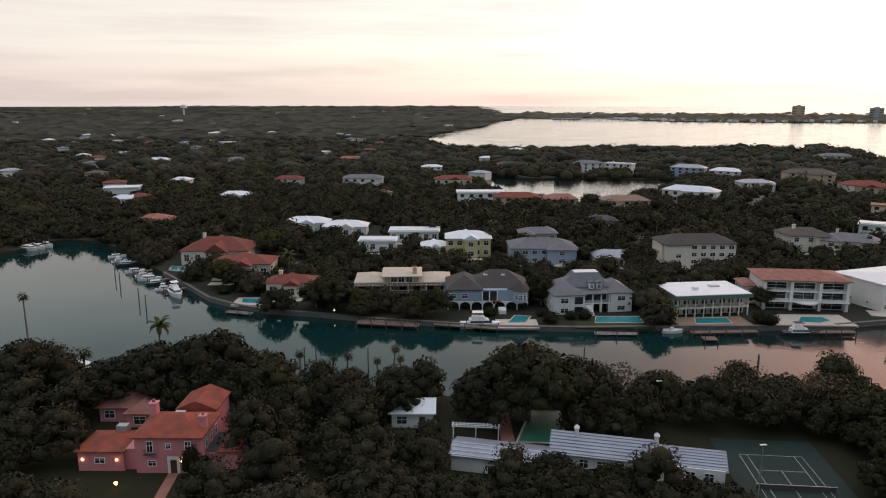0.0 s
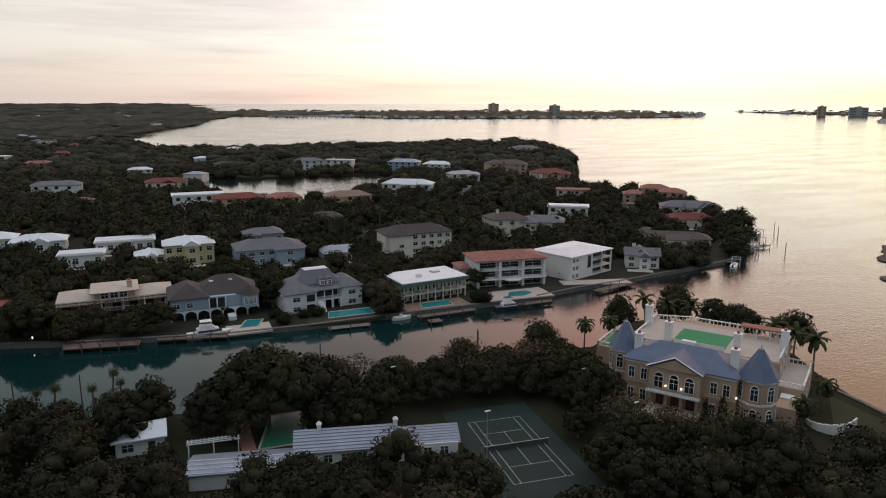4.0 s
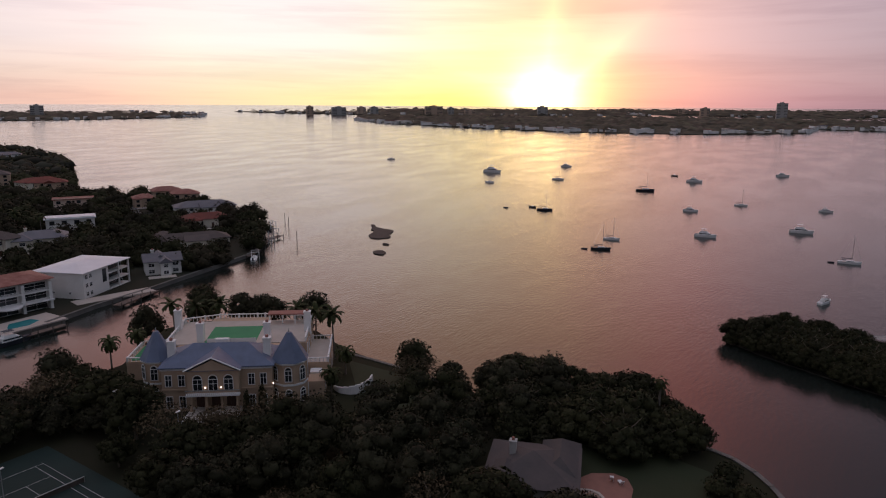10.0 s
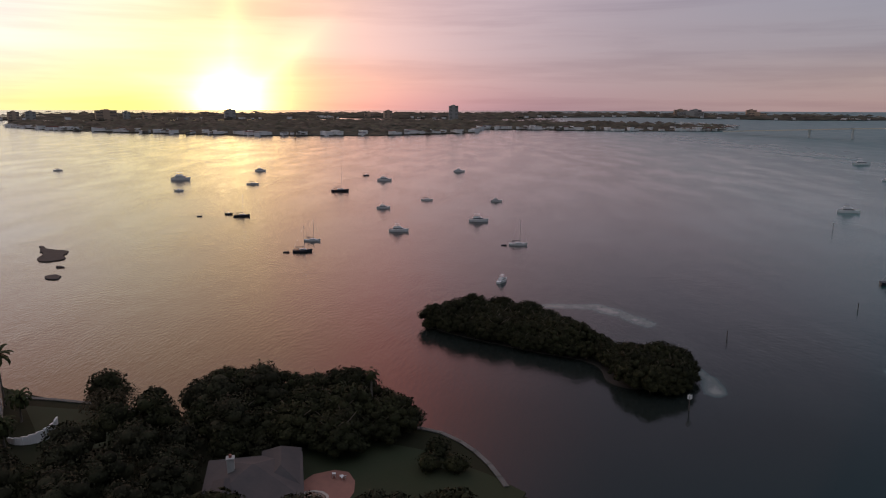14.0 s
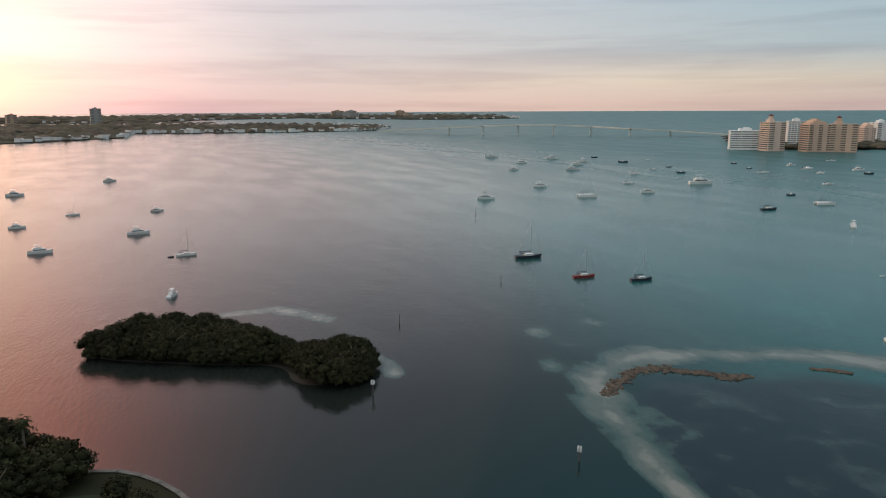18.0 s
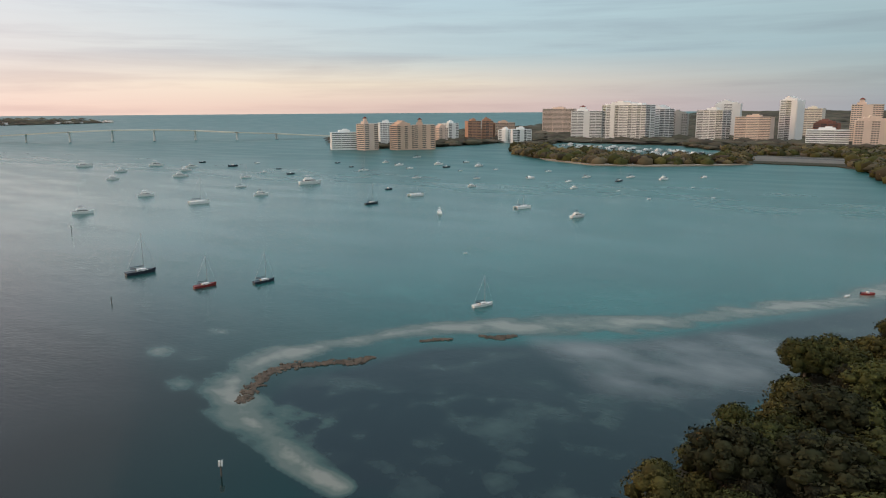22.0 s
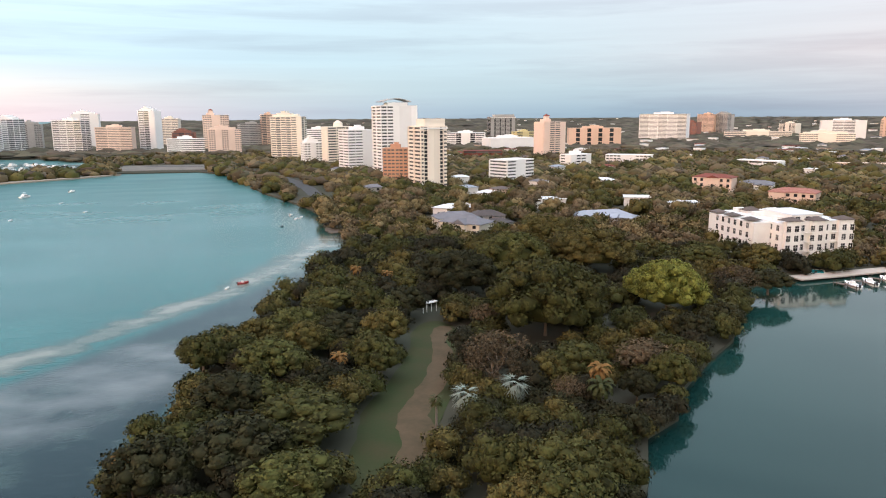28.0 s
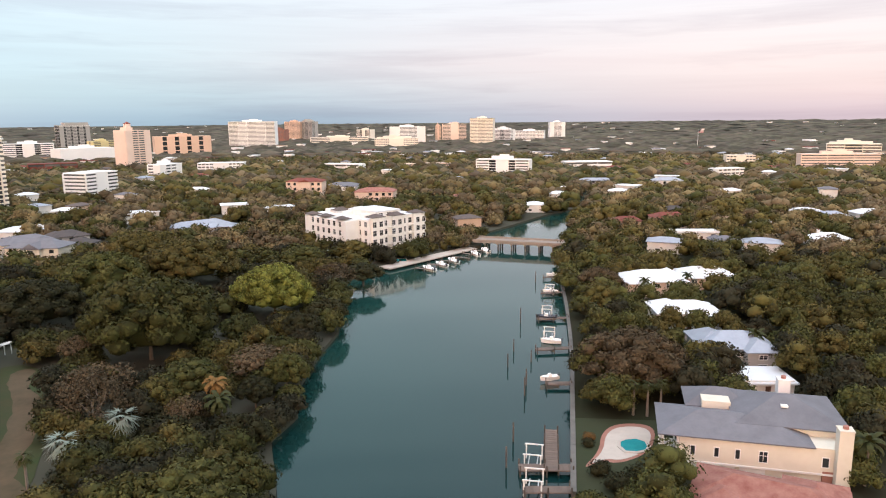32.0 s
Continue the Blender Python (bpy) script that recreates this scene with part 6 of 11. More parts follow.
pink_villa()
cy = thing("cypress_tree", -31.6, 111.5, 1.2, 0, "dark clipped columnar cypress beside the pink villa", "tree")
part("trunk", tube(0, 0, -0.2, 1.0, 0.12), BARK, cy)
part("crown", crown_mesh(91, 1.3, 4.6, 12, 90, 0.2, LEAF_DARK), None, cy)
house((-58.0, 136.0), (-46.0, 135.0), 3.0, 9, "low house with a dark red roof under the trees", PINK, RUST, front=5)

# ---- house with the grey metal roof, its pool and pergola ----
def metal_roof_house():
    h = thing("house", 28.0, 110.5, 1.2, math.degrees(math.atan2(101.6 - 110.5, 55.5 - 28.0)), "long low white house with a ribbed grey metal roof", "house")
    part("wall", box(0, 0, -1, 28.5, 7.5, 3.0), WHITE, h)

    def ribbed(x0, y0, x1, y1, z, rise, name, along=True):
        bm = bmesh.new()
        roof_into(bm, x0, y0, x1, y1, z, rise, "gable", 0.5, 0.15)
        r = part(name, bm, METALROOF, h)
        n = 7
        for side in (0, 1):
            for i in range(n):
                k = (i + 0.5) / n
                if along:
                    yy = (y0 - 0.5) + (y1 - y0 + 1) / 2 * k if side == 0 else (y1 + 0.5) - (y1 - y0 + 1) / 2 * k
                    me = part("seam", mesh_of(box(x0 - 0.5, -0.07, 0, x1 + 0.5, 0.07, 0.10), METALROOF), None, r, m=pose(0, yy, z + 0.15 + rise * k))
        return r
    ribbed(0, 0, 17.5, 7.5, 3.0, 2.3, "roof")
    ribbed(18.2, 0.6, 28.5, 6.9, 2.7, 1.9, "wing_roof")
    for x in (4.0, 17.6):
        c = part("cupola", box(x - 0.35, 3.3, 5.0, x + 0.35, 4.1, 6.4), TRIM, h, "small white roof turret")
        bm = bmesh.new()
        roof_into(bm, x - 0.35, 3.3, x + 0.35, 4.1, 6.4, 0.6, "pyramid", 0.12, 0.05)
        part("cap", bm, TRIM, c)
    for x in (2.5, 5.5, 8.5, 11.5, 15, 20, 23, 26):
        window(h, x, 0, 0.9, 1.4, 1.4)
    part("side_wall", box(-17.0, -4.5, -1, -0.5, 2.0, 2.8), WHITE, h)
    bm = bmesh.new()
    roof_into(bm, -17, -4.5, -0.5, 2.0, 2.8, 0.9, "gable", 0.4, 0.15)
    r = part("side_roof", bm, METALROOF, h)
    for i in range(7):
        part("seam", box(-17.4, -4.6 + i * 1.0, 3.0 + 0.25 * min(i, 6 - i), -0.1, -4.5 + i * 1.0, 3.15 + 0.25 * min(i, 6 - i)), WHITEROOF, r)
    clear_house((9, 116), (57, 100), 10, 9)
    g = thing("pergola", 16.0, 121.5, 1.2, -10, "white slatted garden pergola", "pergola")
    part("terrace", box(-4.5, -5, -0.3, 4.5, 0.5, 0.1), SLATE, g)
    for sx in (-4.3, 0, 4.3):
        for sy in (0.9, 2.3):
            part("post", box(sx - 0.08, sy - 0.08, 0, sx + 0.08, sy + 0.08, 2.4), TRIM, g)
    for sy in (0.9, 1.6, 2.3):
        part("beam", box(-4.6, sy - 0.07, 2.4, 4.6, sy + 0.07, 2.55), TRIM, g)
    for i in range(13):
        part("slat", box(-4.5 + i * 0.74, 0.5, 2.56, -4.4 + i * 0.74, 2.7, 2.66), TRIM, g)


metal_roof_house()
pool_at([(24.0, 120.5), (29.2, 133.4), (34.7, 132.9), (32.8, 119.3)], label="long garden pool with a green cover and brick edge",
        water=pbr("green_pool_cover", (0.010, 0.10, 0.055), (0.014, 0.15, 0.08), 0.4, 0.35))
patio("pool_terrace", (20.8, 120.5), (23.4, 120.3), 14, BRICKPAVE, "red brick terrace beside the garden pool")
house((0.3, 128.6), (8.3, 127.9), 3.0, 6.5, "small garden house with a white metal roof", WHITE, WHITEROOF, "gable", 1.5, front=5)

# ---- tennis court ----
def tennis_court():
    ax, ay = 63.3, 112.6
    bx, by = 73.9, 110.7
    turn = math.degrees(math.atan2(by - ay, bx - ax))
    c = thing("tennis_court", (ax + bx) / 2, (ay + by) / 2, 1.2, turn, "green hard tennis court with white lines and a net", "tennis court")
    m = pbr("court_surface", (0.009, 0.023, 0.019), (0.013, 0.031, 0.026), 0.15, 0.85)
    part("surface", box(-9.2, -30.0, -0.3, 9.2, 6.0, 0.06), m, c)
    L, W = 23.77, 10.97
    line = pbr("court_line", (0.50, 0.50, 0.48), (0.34, 0.34, 0.33), 0.5, 0.8)

    def ln(x0, y0, x1, y1):
        part("line", box(min(x0, x1) - 0.05, min(y0, y1) - 0.05, 0.061, max(x0, x1) + 0.05, max(y0, y1) + 0.05, 0.07), line, c)
    ln(-W / 2, 0, W / 2, 0), ln(-W / 2, -L, W / 2, -L)
    for x in (-W / 2, -W / 2 + 1.37, W / 2 - 1.37, W / 2):
        ln(x, -L, x, 0)
    for y in (-L / 2 + 6.4, -L / 2 - 6.4):
        ln(-W / 2 + 1.37, y, W / 2 - 1.37, y)
    ln(0, -L / 2 - 6.4, 0, -L / 2 + 6.4)
    n = part("net", box(-6.4, -L / 2 - 0.02, 0.1, 6.4, -L / 2 + 0.02, 0.98), PILE, c, "dark tennis net")
    part("net_band", box(-6.4, -L / 2 - 0.03, 0.985, 6.4, -L / 2 + 0.03, 1.06), TRIM, n)
    for x in (-6.4, 6.4):
        part("net_post", tube(x, -L / 2, 0, 1.1, 0.05), SPAR, c)
    KEEP_QUADS.append([(52, 120), (86, 116), (82, 74), (48, 80)])


tennis_court()
for tx, ty in ((52.9, 126.0), (59.5, 99.0), (87.5, 107.5), (85.5, 90.0)):
    street_lamp(tx, ty, 9.0, False, "court_light", "tall tennis court light with a white head")

# ---- the house by the seawall with its round pool ----
house((96.0, 36.0), (99.0, 22.0), 3.2, 14, "low house with a dark grey hipped roof by the seawall", GREYW, DARKROOF, "hip", 2.6, front=9, chim=1)
pool_at([(103.5 + 2.4 * math.cos(i * 0.5236), 21.1 + 2.4 * math.sin(i * 0.5236)) for i in range(12)], label="round plunge pool with a pale rim on a brick terrace", water=pbr("dark_pool_water", (0.012, 0.06, 0.07), (0.02, 0.08, 0.08), 0.5, 0.06))
patio("pool_terrace", (100, 15), (100.5, 27), 0.01, BRICKPAVE, "red brick terrace round the plunge pool")
slab("brick_terrace", smooth_ring([(99, 26), (111, 24), (114, 17), (108, 14), (100, 16)], 1), 0.9, 1.28, BRICKPAVE, label="red brick terrace round a plunge pool", category="terrace", kind="structure")


def lounge_chair(x, y, turn):
    c = thing("lounge_chair", x, y, 1.3, turn, "white reclining lounge chair on the terrace", "chair", "lounge chairs")
    part("seat", box(-0.32, -0.7, 0.30, 0.32, 0.6, 0.36), TRIM, c)
    part("backrest", box(-0.32, -0.05, 0, 0.32, 0.0, 0.8), TRIM, c, m=pose(0, 0.6, 0.33, -35))
    for sx in (-0.28, 0.28):
        for sy in (-0.6, 0.5):
            part("leg", box(sx - 0.025, sy - 0.025, 0, sx + 0.025, sy + 0.025, 0.3), TRIM, c)


lounge_chair(111.0, 18.6, 100)
lounge_chair(110.3, 17.0, 120)
KEEP_QUADS.append([(98, 32), (120, 28), (128, 0), (100, -30), (84, -30), (90, 0)])
lawn("lawn_seawall", [(100, 30), (118, 32), (126, 18), (121, 4), (112, -8), (106, -14), (98, -10)], "dark lawn inside the curved seawall")
for i, (px, py) in enumerate(((119.0, 0.5), (113.5, 1.9), (113.0, -2.5))):
    shrub(px, py, 1.6, 1.2, i)
seawall([(130.7, 8.4), (129.4, 4.0), (127.5, 0.1), (123.9, -3.5), (119.9, -6.2), (115.1, -8.5), (110.7, -10.0), (107.7, -10.9)], label="pale curved concrete seawall round the lawn")
seawall([(144.5, 94.3), (142.9, 83.9), (140.5, 72.6), (137.1, 62.6), (135.4, 54.8)], label="dark stone seawall below the mansion lawn")
lawn("lawn_mansion", [(140.2, 89.1), (137.3, 70.9), (131.7, 53.8), (121.6, 59.9), (120.1, 73.7)], "dark green lawn between mansion and bay")
patio("shore_walk", (132.1, 61.8), (132.6, 54.0), 1.6, WHITEROOF, "pale concrete walk along the shore")
KEEP_QUADS.append([(141.8, 92.6), (132.5, 53.1), (120.9, 56.1), (116.3, 75.1)])
tree(*(133.4, 68.2), "brown", 0.85)
tree(*(135.2, 66.0), "thin", 0.8)

# ---- front row across the canal ----
F = "houses along the canal front"


def white_block():
    """The plain white three-storey house under completion, with open loggias on its canal side."""
    c, r, l = (150.4, 194.7), (174.1, 200.9), (150.8, 218.1)
    cx, cy, w, turn = base_of(c, r)
    dep = 18.0
    clear_house(c, r, 22, 8)
    h = thing("house", cx, cy, 1.2, turn, "plain white three-storey house with open loggias", "house", F)
    e = 8.4
    part("wall", box(-w / 2, 0, -1, 0.0, dep, e), WHITE, h)
    part("rear_wall", box(0.02, 3.2, -1, w / 2, dep, e), WHITE, h)
    for i in range(4):
        part("loggia_floor", box(0.04, 0, i * e / 3 - 0.15 - (0.02 if i == 3 else 0), w / 2, 3.18, i * e / 3 + 0.15), WHITE, h)
    for x in (0.3, w / 4 + 0.2, w / 2 - 0.3):
        part("column", box(x - 0.25, 0.02, 0, x + 0.25, 0.5, e - 0.1), WHITE, h)
    for s in range(3):
        for x in (-w / 2 + 1.6, -w / 2 + 3.6):
            window(h, x, 0, s * e / 3 + 0.8, 1.2, 1.3)
        part("loggia_glass", box(0.3, 3.12, s * e / 3 + 0.2, w / 2 - 0.3, 3.19, s * e / 3 + 2.3), GLASS, h)
    part("tall_window", box(-2.6, -0.05, e * 0.4, -0.6, 0.02, e * 0.93), GLASS, h)
    roof(h, -w / 2, 0, w / 2, dep, e, 1.2, "hip", WHITEROOF, 0.5)
    for y in (5, 11):
        window(h, -w / 2, y, 1.5, 0.7, 0.7, -90)
    patio("work_yard", (144.7, 191.0), (168.2, 182.7), 6, PAVING, "unfinished pale paving in front of the white house")


white_block()


def red_villa():
    a, b = (115.3, 200.0), (139.9, 194.8)
    cx, cy, w, turn = base_of(a, b)
    clear_house(a, b, 22, 14)
    h = thing("villa", cx, cy, 1.2, turn, "white three-storey villa with a mottled clay tile roof", "villa", F)
    e, dep = 9.3, 15.0
    part("wall", box(-w / 2, 2.4, -1, w / 2, dep, e), WHITE, h)
    for s in (1, 2):
        z = s * 3.0
        part("balcony_floor", box(-w / 2, -0.6 if s == 1 else 0.3, z - 0.2, w / 2, 2.38, z + 0.12), TRIM, h)
        part("railing", box(-w / 2, -0.6 if s == 1 else 0.3, z + 0.95, w / 2, -0.5 if s == 1 else 0.4, z + 1.05), TRIM, h)
        for i in range(30):
            x = -w / 2 + 0.1 + (w - 0.2) * i / 29
            part("baluster", box(x - 0.04, -0.58 if s == 1 else 0.32, z + 0.12, x + 0.04, -0.52 if s == 1 else 0.38, z + 0.95), TRIM, h)
    part("bow_balcony", tube(0, 0.2, 2.75, 3.1, 3.4, 3.4, 14), TRIM, h)
    for x in (-w / 2 + 0.5, -w / 6, w / 6, w / 2 - 0.5):
        for s in range(3):
            part("pier", box(x - 0.45, 0.4, s * 3.0 - (0.5 if s == 0 else -0.13), x + 0.45, 2.39, s * 3.0 + 2.78), WHITE, h)
    for s in range(3):
        for x in (-w / 3, 0, w / 3):
            window(h, x, 2.4, s * 3.0 + 0.25, w / 3 - 2.2, 2.1)
    roof(h, -w / 2, 1.0, w / 2, dep, e, 1.9, "hip", RUST, 0.9)
    part("wing_wall", box(-w / 2 - 4, 7, -1, -w / 2 - 0.02, 16, 5.6), WHITE, h)
    roof(h, -w / 2 - 4, 7, -w / 2 - 0.02, 16, 5.6, 1.0, "hip", RUST, 0.6, "wing_roof")
    for y in (8.5, 11.5, 14.5):
        window(h, -w / 2 - 4, y, 3.2, 1.1, 1.5, -90)
    patio("pool_terrace", (111.2, 184.2), (134.3, 181.8), 11, PAVING, "pale stone pool terrace before the villa")
    pool_at([(119.1, 187.0), (124.7, 185.4), (129.3, 187.2), (128.8, 190.6), (122.9, 191.6)])


red_villa()


def green_house():
    a, b = (85.4, 193.9), (108.2, 194.9)
    cx, cy, w, turn = base_of(a, b)
    clear_house(a, b, 18, 14)
    h = thing("house", cx, cy, 1.2, turn, "cream house with a white flat roof, green fascia and columned loggia", "house", F)
    fascia = pbr("fascia_green", (0.10, 0.17, 0.13), (0.07, 0.13, 0.10), 0.4, 0.7)
    e = 5.6
    part("wall", box(-w / 2, 3.0, -1, w / 2, 15, e), CREAM, h)
    part("fascia", box(-w / 2 - 0.8, -0.6, e, w / 2 + 0.8, 15.6, e + 1.1), fascia, h, "green roof fascia")
    part("roof", box(-w / 2 - 0.5, -0.3, e + 1.104, w / 2 + 0.5, 15.3, e + 1.25), WHITEROOF, h)
    part("loggia_floor", box(-w / 2, 0, 2.6, w / 2, 2.98, 2.9), CREAM, h)
    for i in range(9):
        x = -w / 2 + 0.3 + (w - 0.6) * i / 8
        for z0, z1 in ((0, 2.6), (2.9, e)):
            part("column", box(x - 0.16, 0.05, z0, x + 0.16, 0.4, z1), CREAM, h)
    for i in range(8):
        x = -w / 2 + 1.4 + (w - 2.8) * i / 7
        window(h, x, 3.0, 0.2, 1.7, 2.1)
        window(h, x, 3.0, 3.2, 1.7, 1.9)
    part("roof_vent", box(-4, 5, e + 1.25, -2.4, 6.4, e + 2.2, 0.05), TRIM, h)
    part("roof_vent", box(3, 8, e + 1.25, 6.0, 10, e + 1.8, 0.05), SPAR, h)
    s = thing("pool_house", *(83.3, 194.1), 1.2, turn, "small yellow pool house with a green roof", "pool house")
    part("wall", box(-2.2, 0, -0.5, 2.2, 4, 3.0), YELLOW, s)
    roof(s, -2.2, 0, 2.2, 4, 3.0, 0.6, "hip", fascia, 0.4)
    window(s, 0, 0, 1.0, 1.0, 1.1)
    patio("pool_terrace", (83.2, 185.4), (104.7, 184.7), 9, TANROOF, "tan paved pool terrace at the canal")
    pool_at([(88.8, 187.8), (99.3, 187.5), (100.0, 192.4), (90.6, 192.6)])


green_house()


def slate_house():
    a, b = (49.7, 200.8), (74.4, 201.1)
    cx, cy, w, turn = base_of(a, b)
    clear_house(a, b, 20, 8)
    h = thing("house", cx, cy, 1.2, turn, "white two-storey house with steep grey slate roofs, dormers and a porch", "house", F)
    e = 5.9
    lw, rw = w * 0.38, w * 0.27
    part("wall", box(-w / 2 + lw, 3.2, -1, w / 2 - rw, 16, e), WHITE, h)
    part("wing_wall", box(-w / 2, -1.0, -1, -w / 2 + lw - 0.02, 15, e), WHITE, h)
    part("wing_wall", box(w / 2 - rw + 0.02, 0.5, -1, w / 2, 14, e), WHITE, h)
    roof(h, -w / 2, -1.0, -w / 2 + lw, 15, e, 2.4, "hip", SLATE, 0.5, "wing_roof")
    roof(h, w / 2 - rw, 0.5, w / 2, 14, e, 2.2, "hip", SLATE, 0.5, "wing_roof")
    roof(h, -w / 2 + 2, 4.0, w / 2 - 3, 15.8, e - 0.1, 3.6, "hip", SLATE, 0.5)
    bm = bmesh.new()
    x0, x1 = -w * 0.16, w * 0.16
    lo = [bm.verts.new(v) for v in ((x0 - 2.4, 4.5, e + 1.0), (x1 + 2.4, 4.5, e + 1.0), (x1 + 2.4, 14.5, e + 1.0), (x0 - 2.4, 14.5, e + 1.0))]
    hi = [bm.verts.new(v) for v in ((x0, 7.5, e + 4.9), (x1, 7.5, e + 4.9), (x1, 11.5, e + 4.9), (x0, 11.5, e + 4.9))]
    for q in range(4):
        bm.faces.new((lo[q], lo[(q + 1) % 4], hi[(q + 1) % 4], hi[q]))
    bm.faces.new(hi)
    part("mansard_roof", bm, SLATE, h)
    part("roof_deck", box(x0 + 0.2, 7.7, e + 4.91, x1 - 0.2, 11.3, e + 5.05), WHITEROOF, h)
    for x in (0.6, 2.9):
        d = part("dormer", box(x - 0.75, 3.7, e + 0.7, x + 0.75, 6.4, e + 2.4), TRIM, h)
        window(h, x, 3.7, e + 0.95, 0.9, 1.1)
        roof(h, x - 0.75, 3.7, x + 0.75, 6.8, e + 2.4, 0.5, "gable", SLATE, 0.2, "dormer_roof")
    part("porch_floor", box(-w / 2 + lw, 0.2, 2.7, w / 2 - rw, 3.18, 3.0), TRIM, h)
    for q in range(4):
        x = -w / 2 + lw + 0.4 + (w - lw - rw - 0.8) * q / 3
        part("column", tube(x, 0.5, 3.0, e - 0.1, 0.2, 0.17), TRIM, h)
        part("pier", box(x - 0.3, 0.3, -1, x + 0.3, 0.9, 2.7), TRIM, h)
    part("porch_roof", box(-w / 2 + lw, 0.0, e - 0.1, w / 2 - rw, 3.9, e + 0.2), SLATE, h)
    part("railing", box(-w / 2 + lw, 0.25, 3.85, w / 2 - rw, 0.35, 3.97), TRIM, h)
    part("porch_glass", box(-w / 2 + lw + 0.6, 3.1, 3.1, w / 2 - rw - 0.6, 3.19, 5.3), GLASS, h)
    part("undercroft", box(-w / 2 + lw + 0.4, 3.1, 0, w / 2 - rw - 0.4, 3.19, 2.5), GLASS, h)
    for z in (0.6, 3.6):
        window(h, -w / 2 + lw * 0.35, -1.0, z, 2.2, 1.3)
        window(h, w / 2 - rw / 2, 0.5, z, 2.3, 1.3)
    part("loggia_glass", box(-w / 2 + lw * 0.68, -1.06, 3.2, -w / 2 + lw * 0.95, -0.98, 5.4), GLASS, h)
    part("loggia_glass", box(-w / 2 + lw * 0.68, -1.06, 0.0, -w / 2 + lw * 0.95, -0.98, 2.3), GLASS, h)
    for q in range(8):
        part("step", box(-w / 2 + lw + 0.6, -3.2 + 0.42 * q, -0.4, -w / 2 + lw + 2.6, -2.79 + 0.42 * q, 0.3 + 0.33 * q), TRIM, h)
    for y in (3, 8):
        for z in (0.6, 3.6):
            window(h, -w / 2, y, z, 1.3, 1.4, -90)


slate_house()
pool_at([(59.9, 191.2), (73.9, 190.1), (74.5, 195.6), (61.9, 196.6)])
lawn("lawn_canal", [(52.9, 186.9), (75.4, 184.5), (79.0, 196.1), (55.4, 198.0)], "green lawn by the canal")


def arched_house():
    a, b = (18.2, 207.5), (43.0, 205.5)
    cx, cy, w, turn = base_of(a, b)
    clear_house(a, b, 18, 16)
    h = thing("house", cx, cy, 1.2, turn, "blue-grey house on white arches with a dark hipped roof", "house", F)
    e = 6.4
    part("wall", box(-w / 2, 0, 2.9, w / 2, 15, e), BLUE, h)
    part("ground_wall", box(-w / 2 + 0.5, 2.0, -1, w / 2 - 0.5, 14, 2.88), GLASS, h)
    arch_w = w / 7
    for i in range(7):
        x0 = -w / 2 + i * arch_w
        bm = bmesh.new()
        box_into(bm, x0, 0, -1, x0 + 0.35, 0.5, 2.88)
        n = 6
        r = (arch_w - 0.35) / 2
        cxx = x0 + 0.35 + r
        for k in range(n):
            a0, a1 = math.pi * k / n, math.pi * (k + 1) / n
            q = [(cxx - math.cos(t) * r, y, zz) for y in (0, 0.5) for t, zz in ((a0, 1.4 + math.sin(a0) * r * 0.75), (a1, 1.4 + math.sin(a1) * r * 0.75), (a1, 2.88), (a0, 2.88))]
            vs = [bm.verts.new(v) for v in q]
            for f in ((0, 1, 2, 3), (7, 6, 5, 4), (0, 4, 5, 1)):
                bm.faces.new([vs[j] for j in f])
        part("arch", bm, TRIM, h)
    roof(h, -w / 2, 0, -w / 2 + w * 0.42, 15, e, 3.4, "hip", DARKROOF, 0.6, "wing_roof")
    roof(h, -w / 2 + w * 0.3, 2.6, w / 2, 15, e - 0.05, 4.4, "hip", DARKROOF, 0.6)
    roof(h, w / 2 - 6.0, 0.6, w / 2, 10, e - 0.08, 2.6, "hip", DARKROOF, 0.5, "wing_roof")
    for x in (-1.0, 4.5):
        part("skylight", box(x, 6.4, e + 2.9, x + 1.2, 7.4, e + 3.4), TRIM, h)
    part("bay_wall", tube(w / 2 - 2.6, -0.4, 2.9, e + 0.2, 2.3, 2.3, 8), BLUE, h)
    bm = bmesh.new()
    bmesh.ops.create_cone(bm, segments=8, cap_ends=True, radius1=2.9, radius2=0.1, depth=2.6, matrix=Matrix.Translation((w / 2 - 2.6, -0.4, e + 1.5)))
    part("bay_roof", bm, DARKROOF, h)
    for x in (-w / 2 + 1.8, -w / 2 + 5.4):
        window(h, x, 0, 3.8, 1.6, 1.4)
    part("porch_opening", box(-1.6, -0.04, 3.2, 2.8, 0.05, 6.0), GLASS, h)
    for x in (-1.7, 0.5, 2.9):
        part("column", tube(x, -0.3, 3.0, 6.2, 0.18), TRIM, h)
    for a2 in (-125, -90, -55):
        aa = radians(a2)
        window(h, w / 2 - 2.6 + 2.2 * math.cos(aa), -0.4 + 2.2 * math.sin(aa), 3.9, 0.9, 1.4, a2 + 90, arch=True)
    part("stair", box(3.2, -4.5, -0.5, 5.4, -0.5, 1.2), TRIM, h)


arched_house()
patio("pool_terrace", (30.8, 188.7), (42.8, 187.7), 8, PAVING, "pale pool terrace behind the seawall")
pool_at([(34.8, 193.3), (39.7, 192.9), (42.3, 198.8), (38.0, 199.7)])


